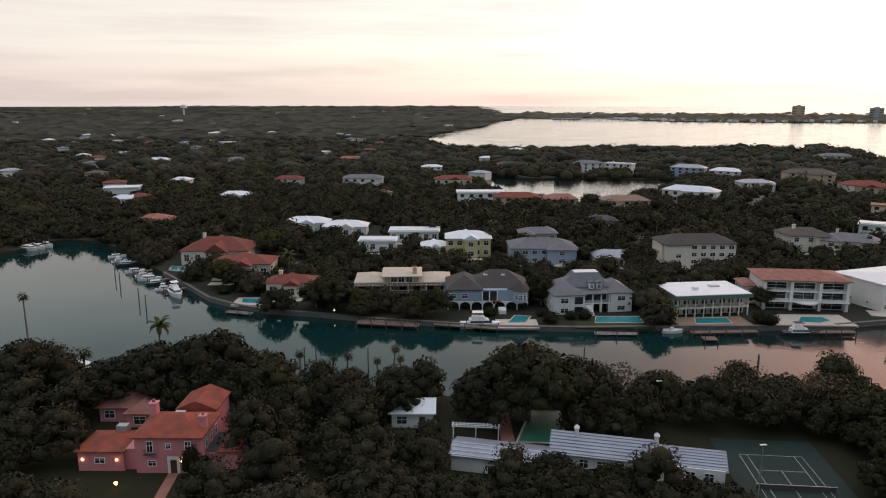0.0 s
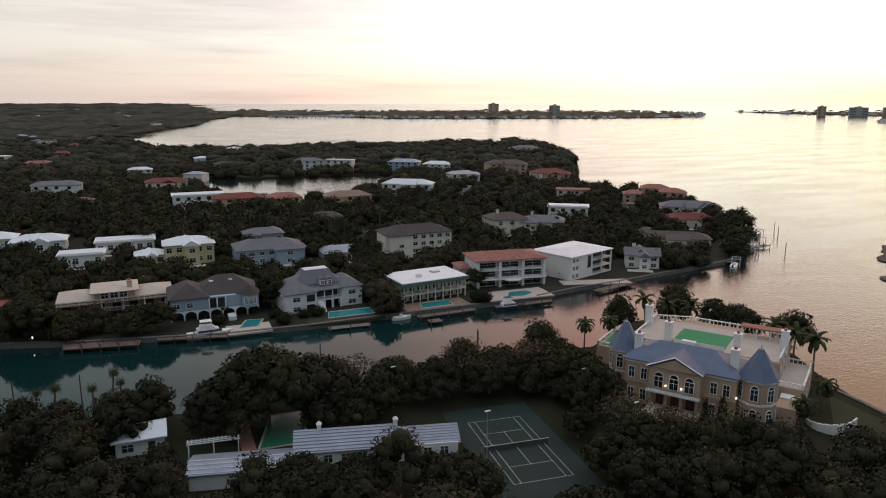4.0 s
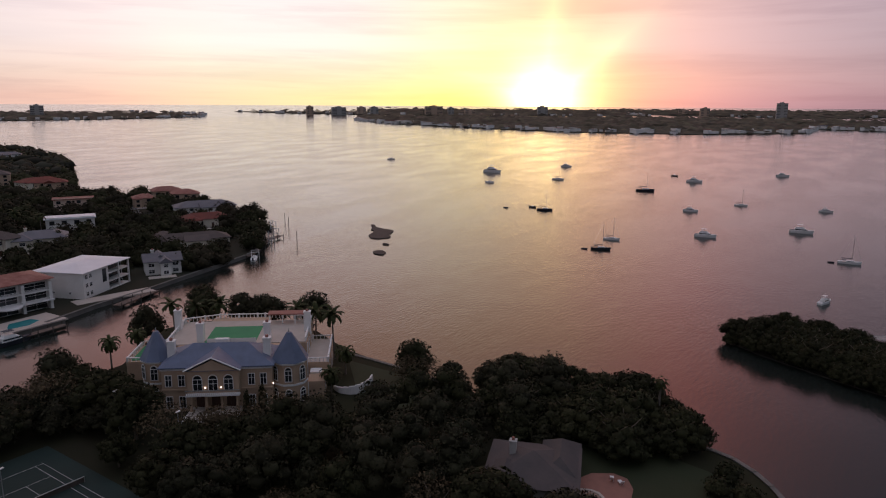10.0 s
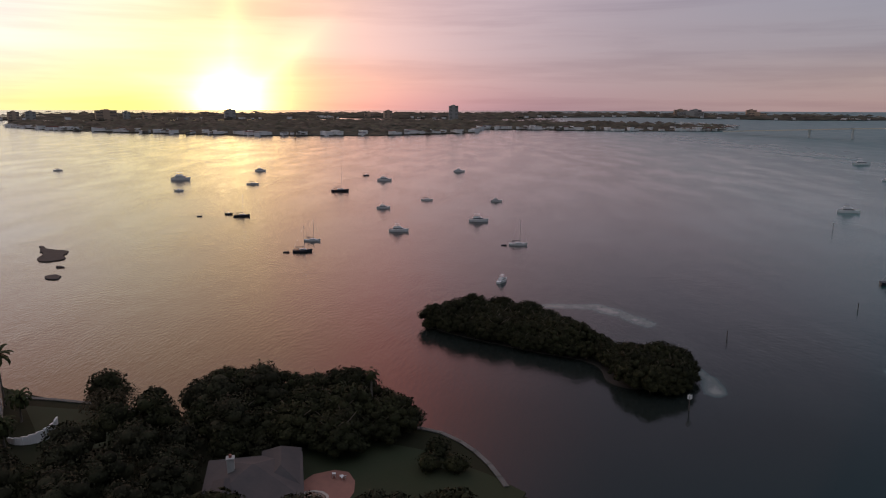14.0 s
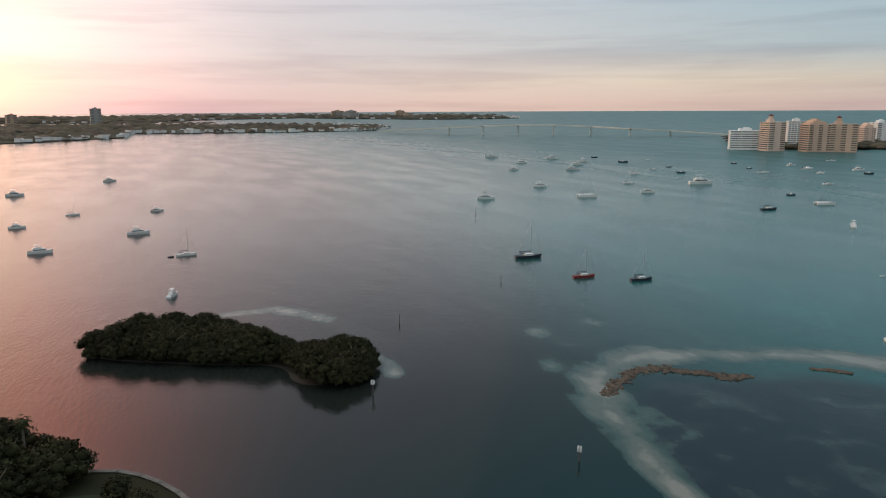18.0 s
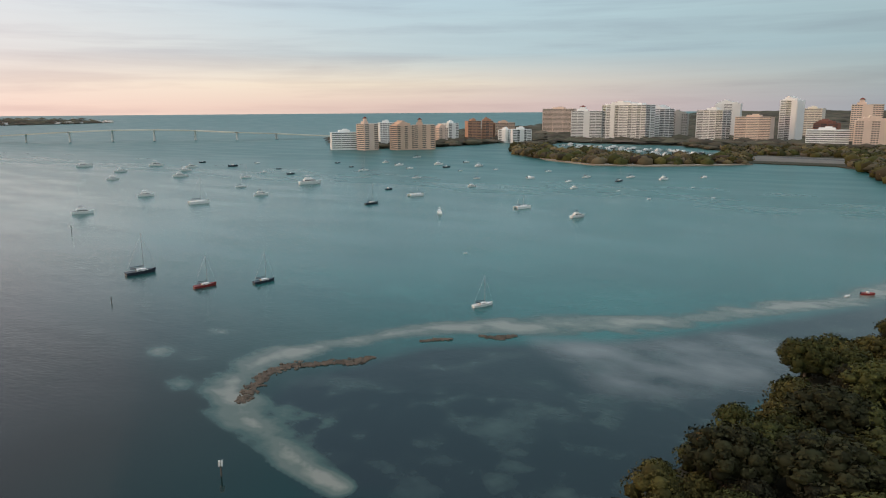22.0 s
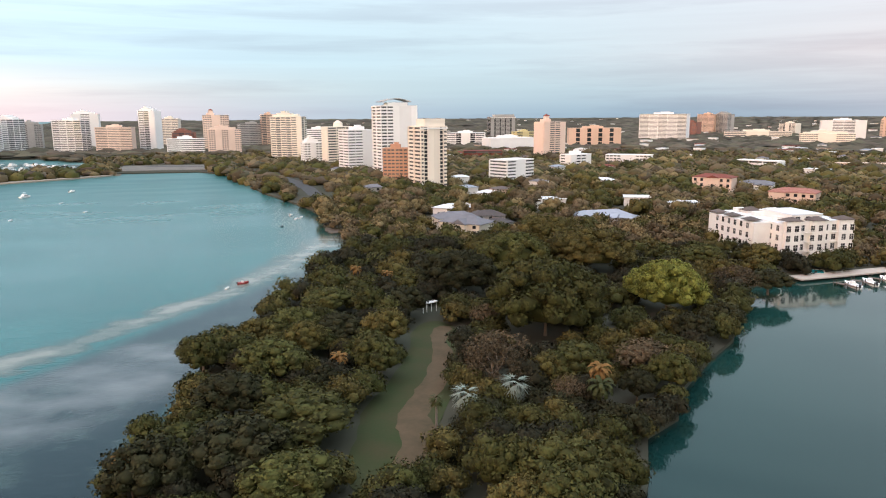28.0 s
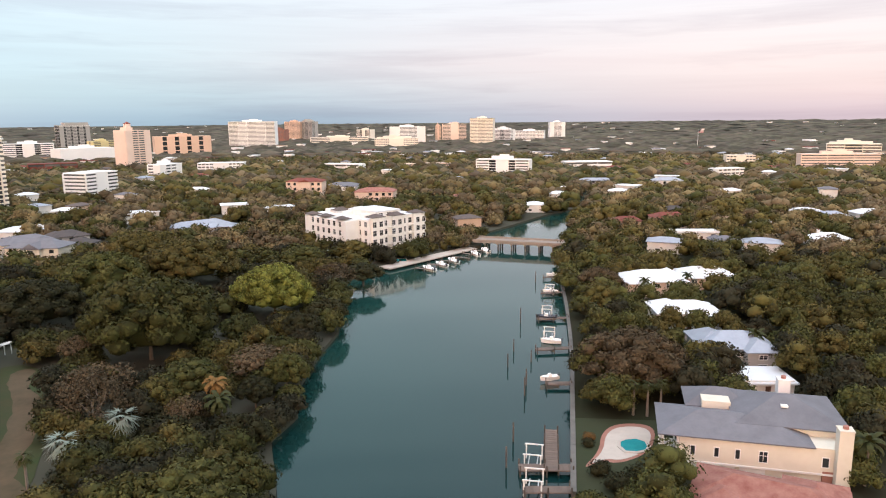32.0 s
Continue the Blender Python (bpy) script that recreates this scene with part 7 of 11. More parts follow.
def terrace_house():
    a, b = (-11.1, 220.7), (20.8, 219.4)
    cx, cy, w, turn = base_of(a, b)
    clear_house(a, b, 20, 8)
    h = thing("house", cx, cy, 1.2, turn, "tan house with cream hipped roofs and wooden terraces", "house", F)
    part("wall", box(-w / 2 + 1, 3, -1, w / 2 - 1, 16, 5.2), TAN, h)
    part("upper_wall", box(-w * 0.18, 2.0, 5.22, w * 0.16, 13, 7.4), TAN, h)
    roof(h, -w / 2 + 1, 3, -w * 0.18 - 0.02, 15, 5.2, 1.6, "hip", CREAMROOF, 1.0, "side_roof")
    roof(h, w * 0.16 + 0.02, 3, w / 2 - 1, 15, 5.2, 1.6, "hip", CREAMROOF, 1.0, "side_roof")
    roof(h, -w * 0.18, 2, w * 0.16, 13, 7.4, 0.9, "hip", CREAMROOF, 1.2)
    for z in (2.4, 4.9):
        part("terrace_floor", box(-w / 2, -0.5, z - 0.2, w / 2 - 2, 2.98, z), WOODDECK, h)
        part("railing", box(-w / 2, -0.5, z + 0.85, w / 2 - 2, -0.4, z + 0.98), CREAM, h)
        for i in range(20):
            x = -w / 2 + 0.1 + (w - 2.2) * i / 19
            part("baluster", box(x - 0.05, -0.48, z, x + 0.05, -0.42, z + 0.85), CREAM, h)
    for i in range(6):
        x = -w / 2 + 0.4 + (w - 3) * i / 5
        part("column", box(x - 0.18, -0.3, -0.5, x + 0.18, 0.06, 5.2), CREAM, h)
    for i in range(7):
        x = -w / 2 + 2.5 + (w - 5) * i / 6
        part("glass_door", box(x - 1.15, 2.93, 0.2, x + 1.15, 3.0, 2.15), GLASS, h)
        part("glass_door", box(x - 1.15, 2.93, 2.5, x + 1.15, 3.0, 4.7), GLASS, h)
    for x, z in ((-w / 2 + 3, 1.9), (w / 2 - 3.5, 4.3), (1.5, 1.9)):
        part("wall_lamp", box(x - 0.15, 2.6, z, x + 0.15, 2.9, z + 0.3), GLOW_WHITE, h, "lit terrace lamp")
    for x in (-3, -0.5, 2):
        window(h, x, 2.0, 5.5, 1.9, 1.6)
    chimney(h, w * 0.12, 4, 5, 9.8, 1.4, TAN)


terrace_house()
house((-40.1, 228.5), (-24.4, 227.2), 4.2, 9, "small cream house with a red tile roof", CREAM, TERRACOTTA, "hip", 2.0, 1, 4, 8, chim=1, group=F)
patio("pool_terrace", (-49.7, 218.0), (-35.4, 216.8), 9, PAVING, "pale curved pool terrace on the seawall")
pool_at([(-46.7, 220.6), (-40.4, 219.4), (-41.3, 224.8), (-47.2, 225.3)])
house((-80.8, 276.6), (-54.6, 274.5), 5.7, 17, "large cream house with a broad red tile roof", CREAM, TERRACOTTA, "hip", 4.2, 1, 6, 8, chim=1, group=F)
house((-63.2, 250.8), (-42.3, 249.1), 6.0, 13, "wing house with a faded red tile roof", CREAM, TERRACOTTA, "hip", 2.2, 1, 5, 8, group=F)
pool_at([(-83.2, 268.7), (-74.7, 264.3), (-77.8, 272.0), (-84.1, 275.4)])
pool_at([(-101.8, 296.7), (-96.7, 293.0), (-98.7, 301.0), (-103.0, 302.5)])
seawall(PENINSULA_FRONT[8:21], 1.5, 0.8, "dark concrete seawall along the canal front")
seawall(PENINSULA_TIP[0:8], 1.4, 0.8, "dark concrete seawall at the tip of the peninsula")

# ---- second row and further houses on the peninsula ----
B = "houses behind the canal front"
def back_house(a, b, eave, dep, label, wall, top, style, group=B, front=11, most=9.0):
    return house(a, b, min(eave, most), dep, label, wall, top, style, front=front, group=group, chim=1 if "chimney" in label else 0)


back_house((-51.0, 348.8), (-29.4, 347.1), 4.3, 11, "single-storey house with a bright white metal roof", WHITE, WHITEROOF, "hip")
back_house((-30.6, 335.0), (-10.0, 333.3), 4.4, 11, "low house with white metal hipped roofs", WHITE, WHITEROOF, "hip")
back_house((-12.0, 296.8), (3.5, 295.5), 4.5, 10, "modern white house with stepped flat roofs", WHITE, WHITEROOF, "flat")
back_house((1.2, 318.4), (23.6, 316.5), 4.5, 12, "modern white house with broad flat roofs", WHITE, WHITEROOF, "flat")
back_house((24.4, 283.6), (42.7, 282.1), 7.7, 11, "pale yellow two-storey house with a white metal roof", YELLOW, WHITEROOF, "hip")
back_house((14.3, 287.8), (25.2, 286.9), 3.9, 8, "pale yellow garage with a white roof", YELLOW, WHITEROOF, "hip")
back_house((49.3, 270.0), (75.2, 267.9), 5.8, 14, "blue-grey house with a wide slate roof and white arched entrance", BLUE, SLATE, "hip")
back_house((81.9, 263.4), (101.4, 261.8), 3.0, 10, "low pale house with a light grey metal roof", WHITE, METALROOF, "hip")
back_house((107.4, 261.3), (136.3, 258.9), 8.6, 13, "cream two-storey house with a dark brown roof", CREAM, DARKROOF, "hip")
back_house((185.1, 280.4), (201.2, 267.7), 5.6, 12, "grey-roofed house with cream gables and two chimneys", CREAM, SLATE, "hip")
back_house((220.9, 307.7), (237.5, 294.8), 6.9, 11, "modern white house with stepped flat roofs and balconies", WHITE, WHITEROOF, "flat")
back_house((272.8, 371.4), (289.4, 358.7), 6.0, 11, "peach house with arched loggia and a red tile roof", PEACH, RUST, "flat")
back_house((320.5, 461.3), (340.3, 446.3), 6.3, 11, "tan house with a bright red tile roof at the shore", TAN, TERRACOTTA, "hip")
back_house((303.0, 341.3), (311.8, 334.5), 5.2, 10, "tan house with a terracotta tile roof on the bay side", TAN, RUST, "hip")
back_house((325.3, 349.1), (339.1, 338.5), 6.6, 11, "tan two-storey house with a terracotta tile roof", TAN, RUST, "hip")
back_house((324.5, 331.7), (337.0, 322.0), 6.0, 11, "tan house with a clay tile roof facing the bay", TAN, RUST, "hip")
back_house((287.3, 292.0), (312.9, 272.2), 4.7, 13, "white house with a large blue-grey hipped roof", WHITE, SLATE, "hip")
back_house((261.7, 261.9), (279.8, 247.8), 4.0, 12, "cream house with a salmon red tile roof", CREAM, TERRACOTTA, "hip")
back_house((182.1, 202.0), (191.8, 194.3), 4.8, 10, "grey-roofed white house with tall windows and a white chimney", WHITE, SLATE, "gable")
back_house((215.8, 233.0), (240.4, 213.6), 3.4, 11, "low house with brown shingle roofs", CREAM, BROWNROOF, "hip")
back_house((227.9, 244.9), (233.5, 240.5), 3.1, 8, "brown-roofed cottage among the trees", CREAM, BROWNROOF, "hip")
back_house((318.3, 529.5), (342.6, 511.2), 8.3, 12, "large tan house with a brown hipped roof", TAN, BROWNROOF, "hip")
back_house((463.5, 721.3), (487.2, 704.1), 7.4, 12, "grand pale house with a grey roof on the point", WHITE, SLATE, "hip")
back_house((247.2, 595.2), (270.0, 578.1), 7.9, 12, "blue-grey two-storey house with a grey metal roof", BLUE, METALROOF, "hip")
back_house((279.9, 589.7), (300.1, 574.5), 5.1, 12, "white house with a bright white pyramid roof", WHITE, WHITEROOF, "hip")
back_house((261.3, 496.2), (278.9, 482.9), 4.9, 10, "low house with a pale blue metal roof", WHITE, METALROOF, "hip")
back_house((179.6, 443.1), (206.4, 422.5), 7.4, 13, "white two-storey house with a white metal roof", WHITE, WHITEROOF, "hip")
back_house((198.0, 626.1), (218.1, 611.0), 11.2, 11, "white three-storey house with tall chimneys by the lagoon", WHITE, WHITEROOF, "flat")
back_house((181.0, 670.3), (200.2, 655.9), 6.1, 11, "pale house with a grey roof on the lagoon shore", CREAM, SLATE, "hip")
back_house((44.7, 436.7), (73.9, 434.4), 7.2, 14, "low white flat-roofed house", WHITE, WHITEROOF, "flat")
back_house((66.3, 425.1), (94.2, 422.8), 5.6, 12, "house with terracotta tile roofs by the lagoon", TAN, TERRACOTTA, "hip")
back_house((94.5, 413.3), (114.9, 411.7), 5.8, 12, "tan house with a terracotta hipped roof", TAN, RUST, "hip")
back_house((129.2, 405.9), (156.8, 403.7), 5.4, 13, "tan house with a tan tile roof by the lagoon", TAN, TANROOF, "hip")
back_house((36.1, 517.7), (63.3, 515.5), 7.1, 12, "cream house with a red tile roof", CREAM, TERRACOTTA, "hip")
back_house((-86.6, 553.4), (-65.1, 551.6), 4.8, 10, "cream house with a red tile roof in the woods", CREAM, TERRACOTTA, "hip")
back_house((-166.9, 559.9), (-152.4, 558.7), 4.0, 9, "small house with a white roof among trees", WHITE, WHITEROOF, "hip")
back_house((-107.6, 459.4), (-88.0, 457.9), 4.4, 10, "low house with a white metal roof in the woods", WHITE, WHITEROOF, "hip")
back_house((-172.0, 449.3), (-157.9, 448.2), 3.9, 10, "house with white and red roofs in the woods", WHITE, WHITEROOF, "hip")
back_house((-162.1, 453.5), (-150.0, 452.6), 4.3, 10, "house with a red tile roof in the woods", CREAM, TERRACOTTA, "hip")
back_house((-127.6, 363.1), (-110.4, 361.7), 4.3, 11, "house with a dull red roof among trees", CREAM, RUST, "hip")
back_house((-32.7, 534.0), (-2.8, 531.6), 6.9, 11, "pale house with a grey roof and white gable", WHITE, SLATE, "hip")
back_house((-13.5, 468.2), (3.0, 466.9), 3.4, 9, "tan house with a brown roof", TAN, TANROOF, "hip")
back_house((314.1, 524.6), (349.4, 521.8), 10.1, 13, "brown-roofed tan house with large windows", TAN, BROWNROOF, "hip")
back_house((319.2, 461.8), (346.7, 459.6), 6.7, 12, "cream house with a bright orange tile roof", CREAM, TERRACOTTA, "hip")
back_house((257.8, 489.4), (279.5, 487.6), 5.8, 10, "low house with a blue-grey metal roof", WHITE, METALROOF, "hip")
back_house((454.0, 707.1), (484.9, 704.6), 7.7, 11, "grey-roofed house on the bay shore", WHITE, SLATE, "hip")
back_house((32.5, 643.3), (51.1, 641.8), 5.2, 9, "white-roofed house in the woods", WHITE, WHITEROOF, "hip")
back_house((-245.3, 750.2), (-225.5, 748.6), 5.2, 10, "pale house far off in the woods", CREAM, WHITEROOF, "hip")
back_house((-50.4, 748.2), (-25.5, 746.1), 5.3, 10, "terracotta-roofed house far off in the woods", TAN, RUST, "hip")
back_house((-29.7, 878.9), (-13.0, 877.5), 5.6, 10, "terracotta-roofed house beyond the woods", TAN, TERRACOTTA, "hip")
back_house((105.2, 345.8), (117.3, 344.8), 3.8, 10, "low house with a dark shingle roof", GREYW, DARKROOF, "hip")
back_house((60.5, 310.9), (77.3, 309.5), 4.2, 10, "house with a dark grey roof behind the blue house", GREYW, SLATE, "hip")
back_house((171.8, 281.8), (189.9, 280.4), 6.9, 12, "cream two-storey house with brown gables and chimneys", CREAM, BROWNROOF, "hip")
back_house((179.2, 631.4), (198.8, 629.8), 8.3, 10, "pale two-storey house on the lagoon", WHITE, SLATE, "hip")
back_house((106.9, 670.9), (127.6, 669.2), 4.9, 10, "dark-roofed house on the lagoon shore", TAN, BROWNROOF, "hip")

# round clipped shrubs and small trees before the canal front, and garden lamps
for i, (px, py) in enumerate(((53.8, 195.3), (58.0, 195.0), (47.1, 192.1), (78.6, 190.6), (79.8, 187.3), (80.8, 203.0), (107.7, 187.1), (109.0, 184.9), (46.1, 198.8), (30.5, 200.0), (7.3, 204.2), (2.2, 207.0), (-36.2, 212.5), (-55.1, 232.6))):
    shrub(px, py, 1.3 + 0.25 * (i % 4), 1.2, i)
for (px, py), kd, s in (((-16.8, 208.6), "dark", 1.35), ((-22.4, 213.3), "dark", 1.1), ((-8.1, 205.5), "oak", 0.8), ((14.0, 201.4), "dark", 0.95), ((9.7, 200.6), "oak", 0.75), ((48.2, 210.7), "dark", 1.0), ((83.8, 211.0), "dark", 1.15),
                        ((80.7, 196.0), "oak", 0.8), ((-57.1, 241.6), "oak", 1.1), ((-51.6, 238.1), "dark", 0.9), ((-39.0, 273.2), "dark", 1.3), ((-48.2, 289.5), "oak", 1.2), ((115.8, 202.0), "dark", 0.9), ((32.2, 208.8), "oak", 0.6), ((95.2, 252.8), "dark", 1.2)):
    tree(px, py, kd, s)
for px, py in ((-16.3, 206.2), (-5.9, 206.5), (2.2, 204.7), (-29.0, 224.8), (-26.9, 226.0), (-36.8, 228.2)):
    gl = thing("garden_lamp", px, py, 1.2, 0, "small lit garden lamp on a post", "lamp", "garden lamps")
    part("post", tube(0, 0, -0.2, 1.1, 0.06, n=6), PILE, gl)
    part("globe", tube(0, 0, 1.1, 1.5, 0.18, 0.14, 8), GLOW_WHITE, gl, "glowing globe")
dock((-9.0, 197.7), (8.8, 193.1), 3.2, 1.25, "red-brown wooden dock along the seawall", mat=BRICKPAVE)
# clipped cypresses at the pink villa's door
for px, py, s in ((*(-33.8, 113.8), 1.0), (*(-34.6, 113.1), 0.9)):
    cy_ = thing("cypress", px, py, 1.2, 0, "dark clipped column cypress beside the villa door", "tree", "trees")
    part("trunk", tube(0, 0, -0.2, 1.0, 0.15, 0.12), BARK, cy_)
    part("crown", SHRUB_CROWNS[0], None, cy_, m=pose(0, 0, 0.2) @ Matrix.Diagonal((0.8 * s, 0.8 * s, 3.0 * s, 1)))


# ---- east bank of the bayou ----
def cream_house():
    a, b = (-113.5, -49.2), (-127.7, -22.0)
    cx, cy, w, turn = base_of(a, b)
    clear_house(a, b, 26, 10)
    h = thing("house", cx, cy, 1.2, turn, "large cream house with grey hipped roofs and a tall chimney", "house")
    part("wall", box(-w / 2 + 3.2, 0.6, 2.0, w / 2, 14, 6.8), CREAM, h)
    part("garage_wall", box(-w / 2 + 3.2, 0.9, -1, w / 2 - 4, 14, 1.98), CREAM, h)
    part("brick_base", box(w / 2 - 3.98, 0.5, -1, w / 2, 14, 2.6), BRICKPAVE, h, "red brick base")
    part("rear_wall", box(-w / 2 + 6, 14.02, -1, w / 2 + 2, 22, 7.6), CREAM, h)
    part("string_course", box(-w / 2 + 3.0, 0.4, 1.9, w / 2 + 0.1, 0.58, 2.25), TRIM, h)
    for i in range(3):
        x = -w / 2 + 5.6 + i * 5.0
        part("garage_door", box(x - 2.1, 0.8, -0.5, x + 2.1, 0.88, 1.75), TRIM, h)
    roof(h, -w / 2, 0.6, w / 2 - 6, 14, 6.8, 2.2, "hip", SLATE, 0.6, "front_roof")
    roof(h, -2, 5.0, w / 2 + 1, 21, 8.2, 3.0, "hip", SLATE, 0.5, "main_roof")
    roof(h, -w / 2 + 5.5, 13.0, 2, 22, 7.6, 2.4, "hip", SLATE, 0.5, "rear_roof")
    part("upper_wall", box(-1.6, 5.4, 6.82, w / 2 + 0.6, 20.6, 8.18), CREAM, h)
    part("dormer_wall", box(-w / 2 + 8, 12.0, 7.4, -2.2, 16, 9.2), CREAM, h)
    for x in (-w / 2 + 5.5, -w / 2 + 9.5, -w / 2 + 13.0, w / 2 - 3.6):
        window(h, x, 0.6, 3.4, 0.7 if x < 0 else 1.0, 1.7, mullion=False)
    window(h, w / 2 - 13.5, 0.6, 3.2, 1.3, 2.0)
    window(h, 3.0, 5.4, 7.1, 2.6, 0.9)
    window(h, -0.4, 5.4, 7.1, 1.4, 0.7)
    part("loggia_floor", box(-w / 2, 0.6, 1.9, -w / 2 + 3.18, 9, 2.2), TRIM, h)
    part("loggia_base", box(-w / 2 + 0.1, 0.8, -1, -w / 2 + 3.16, 9, 1.88), BRICKPAVE, h)
    for x, y in ((-w / 2 + 0.3, 0.9), (-w / 2 + 2.9, 0.9), (-w / 2 + 0.3, 3.6), (-w / 2 + 0.3, 6.3), (-w / 2 + 0.3, 8.8)):
        part("column", tube(x, y, 2.2, 6.8, 0.28, 0.26, 10), TRIM, h)
    part("loggia_glass", box(-w / 2 + 3.12, 1.5, 2.3, -w / 2 + 3.19, 8.5, 5.6), GLASS, h)
    chimney(h, w / 2 - 1.2, 0.0, -1, 10.8, 2.2, CREAM)
    chimney(h, w / 2 - 7, 19.5, 7, 12.0, 2.2, TRIM)
    part("skylight", box(6.0, 9.0, 10.2, 7.2, 10.0, 10.6, 0.05), TRIM, h)
    for y in (2.5, 5.5, 8.5, 11.5):
        window(h, w / 2, y, 3.2, 1.1, 1.6, 90)


cream_house()
PATIO_RING = smooth_ring([(-104.9, -59.9), (-112.8, -60.8), (-120.0, -64.4), (-125.7, -64.4), (-129.5, -59.9), (-127.7, -56.6), (-118.9, -53.7), (-111.3, -55.6), (-109.9, -58.9)], 2)
slab("patio_brick_edge", [(x + 0.35 * (x + 118.5) / 8, y + 0.35 * (y + 58) / 8) for x, y in PATIO_RING], 0.9, 1.27, BRICKPAVE, label="red brick border of the pool terrace", category="terrace", kind="structure")
slab("patio", [(-118.5 + 0.88 * (x + 118.5), -58 + 0.88 * (y + 58)) for x, y in PATIO_RING], 0.9, 1.33, PAVING, label="white pool terrace with a curved brick border", category="terrace", kind="structure")
pool_at([((-119.1, -57.1)[0] + 2.6 * math.cos(i * 0.698) * (1 + 0.2 * math.cos(2 * i * 0.698)), (-119.1, -57.1)[1] + 2.6 * math.sin(i * 0.698)) for i in range(9)], z=1.28, label="kidney-shaped pool with turquoise water and brick rim", rim=0.7)
lawn("lawn_pool", [(-95.8, -55.6), (-100.0, -50.7), (-113.7, -49.6), (-133.2, -58.6), (-123.0, -72.7)], "clipped lawn between seawall and pool")
KEEP_QUADS.append([(-92.4, -54.2), (-102.2, -42.8), (-134.3, -57.2), (-124.2, -73.5)])
seawall([(-96.5, -56.8), (-111.5, -66.0), (-130.3, -77.6), (-152.5, -91.2), (-172.9, -104.3), (-201.9, -123.6), (-237.5, -148.4), (-264.6, -167.2)], 1.5, 0.8, "pale concrete seawall along the bayou")
house((-101.5, -32.0), (-107.5, -17.0), 2.6, 12, "low house with a terracotta tile roof next door", CREAM, TERRACOTTA, "hip", 1.6, front=6)
house((-224.8, -113.1), (-238.6, -96.5), 5.2, 14, "long peach house with a white metal roof", PEACH, WHITEROOF, front=9)
house((-247.7, -102.7), (-260.2, -87.5), 4.7, 12, "peach house with a bright white roof", PEACH, WHITEROOF, front=6)
house((-195.3, -87.3), (-207.2, -73.1), 4.6, 12, "house with a wide white metal roof", WHITE, WHITEROOF, front=6)
house((-170.4, -63.7), (-182.0, -49.9), 5.0, 13, "low grey house with a pale grey roof", GREYW, METALROOF, front=6)
house((-158.4, -50.2), (-166.1, -41.1), 2.7, 10, "low house with a white flat roof behind the trees", WHITE, WHITEROOF, "flat", front=6)

house((-102.4, -38.8), (-108.1, -17.6), 3.6, 11, "low house with a weathered red clay tile roof among palms", CREAM, RUST, "hip", 2.3, 1, 5, 4)
# docks and boats along the east bank
dock((-97.7, -69.1), (-104.2, -61.5), 2.6, 1.2, "wooden dock with a railed boat lift")
dock((-100.9, -64.1), (-115.0, -73.3), 2.4, 1.2, "weathered grey wooden dock running along the bayou")
dock((-91.8, -64.0), (-97.3, -57.6), 2.2, 1.2, "wooden dock with white railings")
dock((-136.1, -88.6), (-140.2, -83.8), 2.0, 1.1, "small pale dock with a boat lift")
dock((-155.8, -104.8), (-163.2, -98.2), 2.0, 1.1, "wooden dock with a moored boat")
dock((-181.3, -121.7), (-188.8, -114.7), 2.0, 1.1, "wooden dock under a boat lift")
dock((-210.3, -139.4), (-217.0, -133.9), 1.8, 1.1, "wooden dock with white lift posts")
dock((-232.4, -153.1), (-238.7, -148.6), 1.8, 1.1, "wooden dock at the seawall")
small_boat(*(-165.7, -106.3), 150, 6.0, label="white open boat on a lift beside the dock", z=0.4)
small_boat(*(-184.7, -120.6), 150, 6.5, HULL_DARK, "dark motor boat raised on a lift", 0.6)
small_boat(*(-241.7, -154.8), 150, 5.5, label="white open boat at the dock")
small_boat(*(-215.2, -138.7), 150, 5.8, label="white motor boat on a lift", z=0.6)
small_boat(*(-139.8, -90.0), 120, 5.0, label="white boat lifted out beside the small dock", z=0.8)
small_boat(*(-276.7, -175.3), 150, 5.5, HULL_RED, "red motor boat near the bridge")
for px, py, ph in ((*(-98.0, -72.1), 3.2), (*(-107.5, -77.4), 3.2), (*(-128.8, -89.6), 3.4), (*(-134.3, -93.0), 3.2), (*(-141.7, -104.0), 2.8), (*(-153.0, -110.3), 2.8), (*(-176.9, -125.0), 3.6), (*(-227.0, -153.3), 3.2), (*(-149.2, -101.8), 2.6)):
    mooring_pile(px, py, ph)


def boat_lift(x, y, turn):
    l = thing("boat_lift", x, y, 0, turn, "white four-post boat lift beside the dock", "boat lift", "boat lifts")
    for sx in (-2.2, 2.2):
        for sy in (-1.5, 1.5):
            part("post", box(sx - 0.12, sy - 0.12, -1.5, sx + 0.12, sy + 0.12, 2.9), TRIM, l)
        part("beam", box(sx - 0.1, -1.8, 2.9, sx + 0.1, 1.8, 3.1), TRIM, l)
    part("cradle", box(-2.2, -0.9, 0.9, 2.2, -0.7, 1.05), SPAR, l)
    part("cradle", box(-2.2, 0.7, 0.9, 2.2, 0.9, 1.05), SPAR, l)


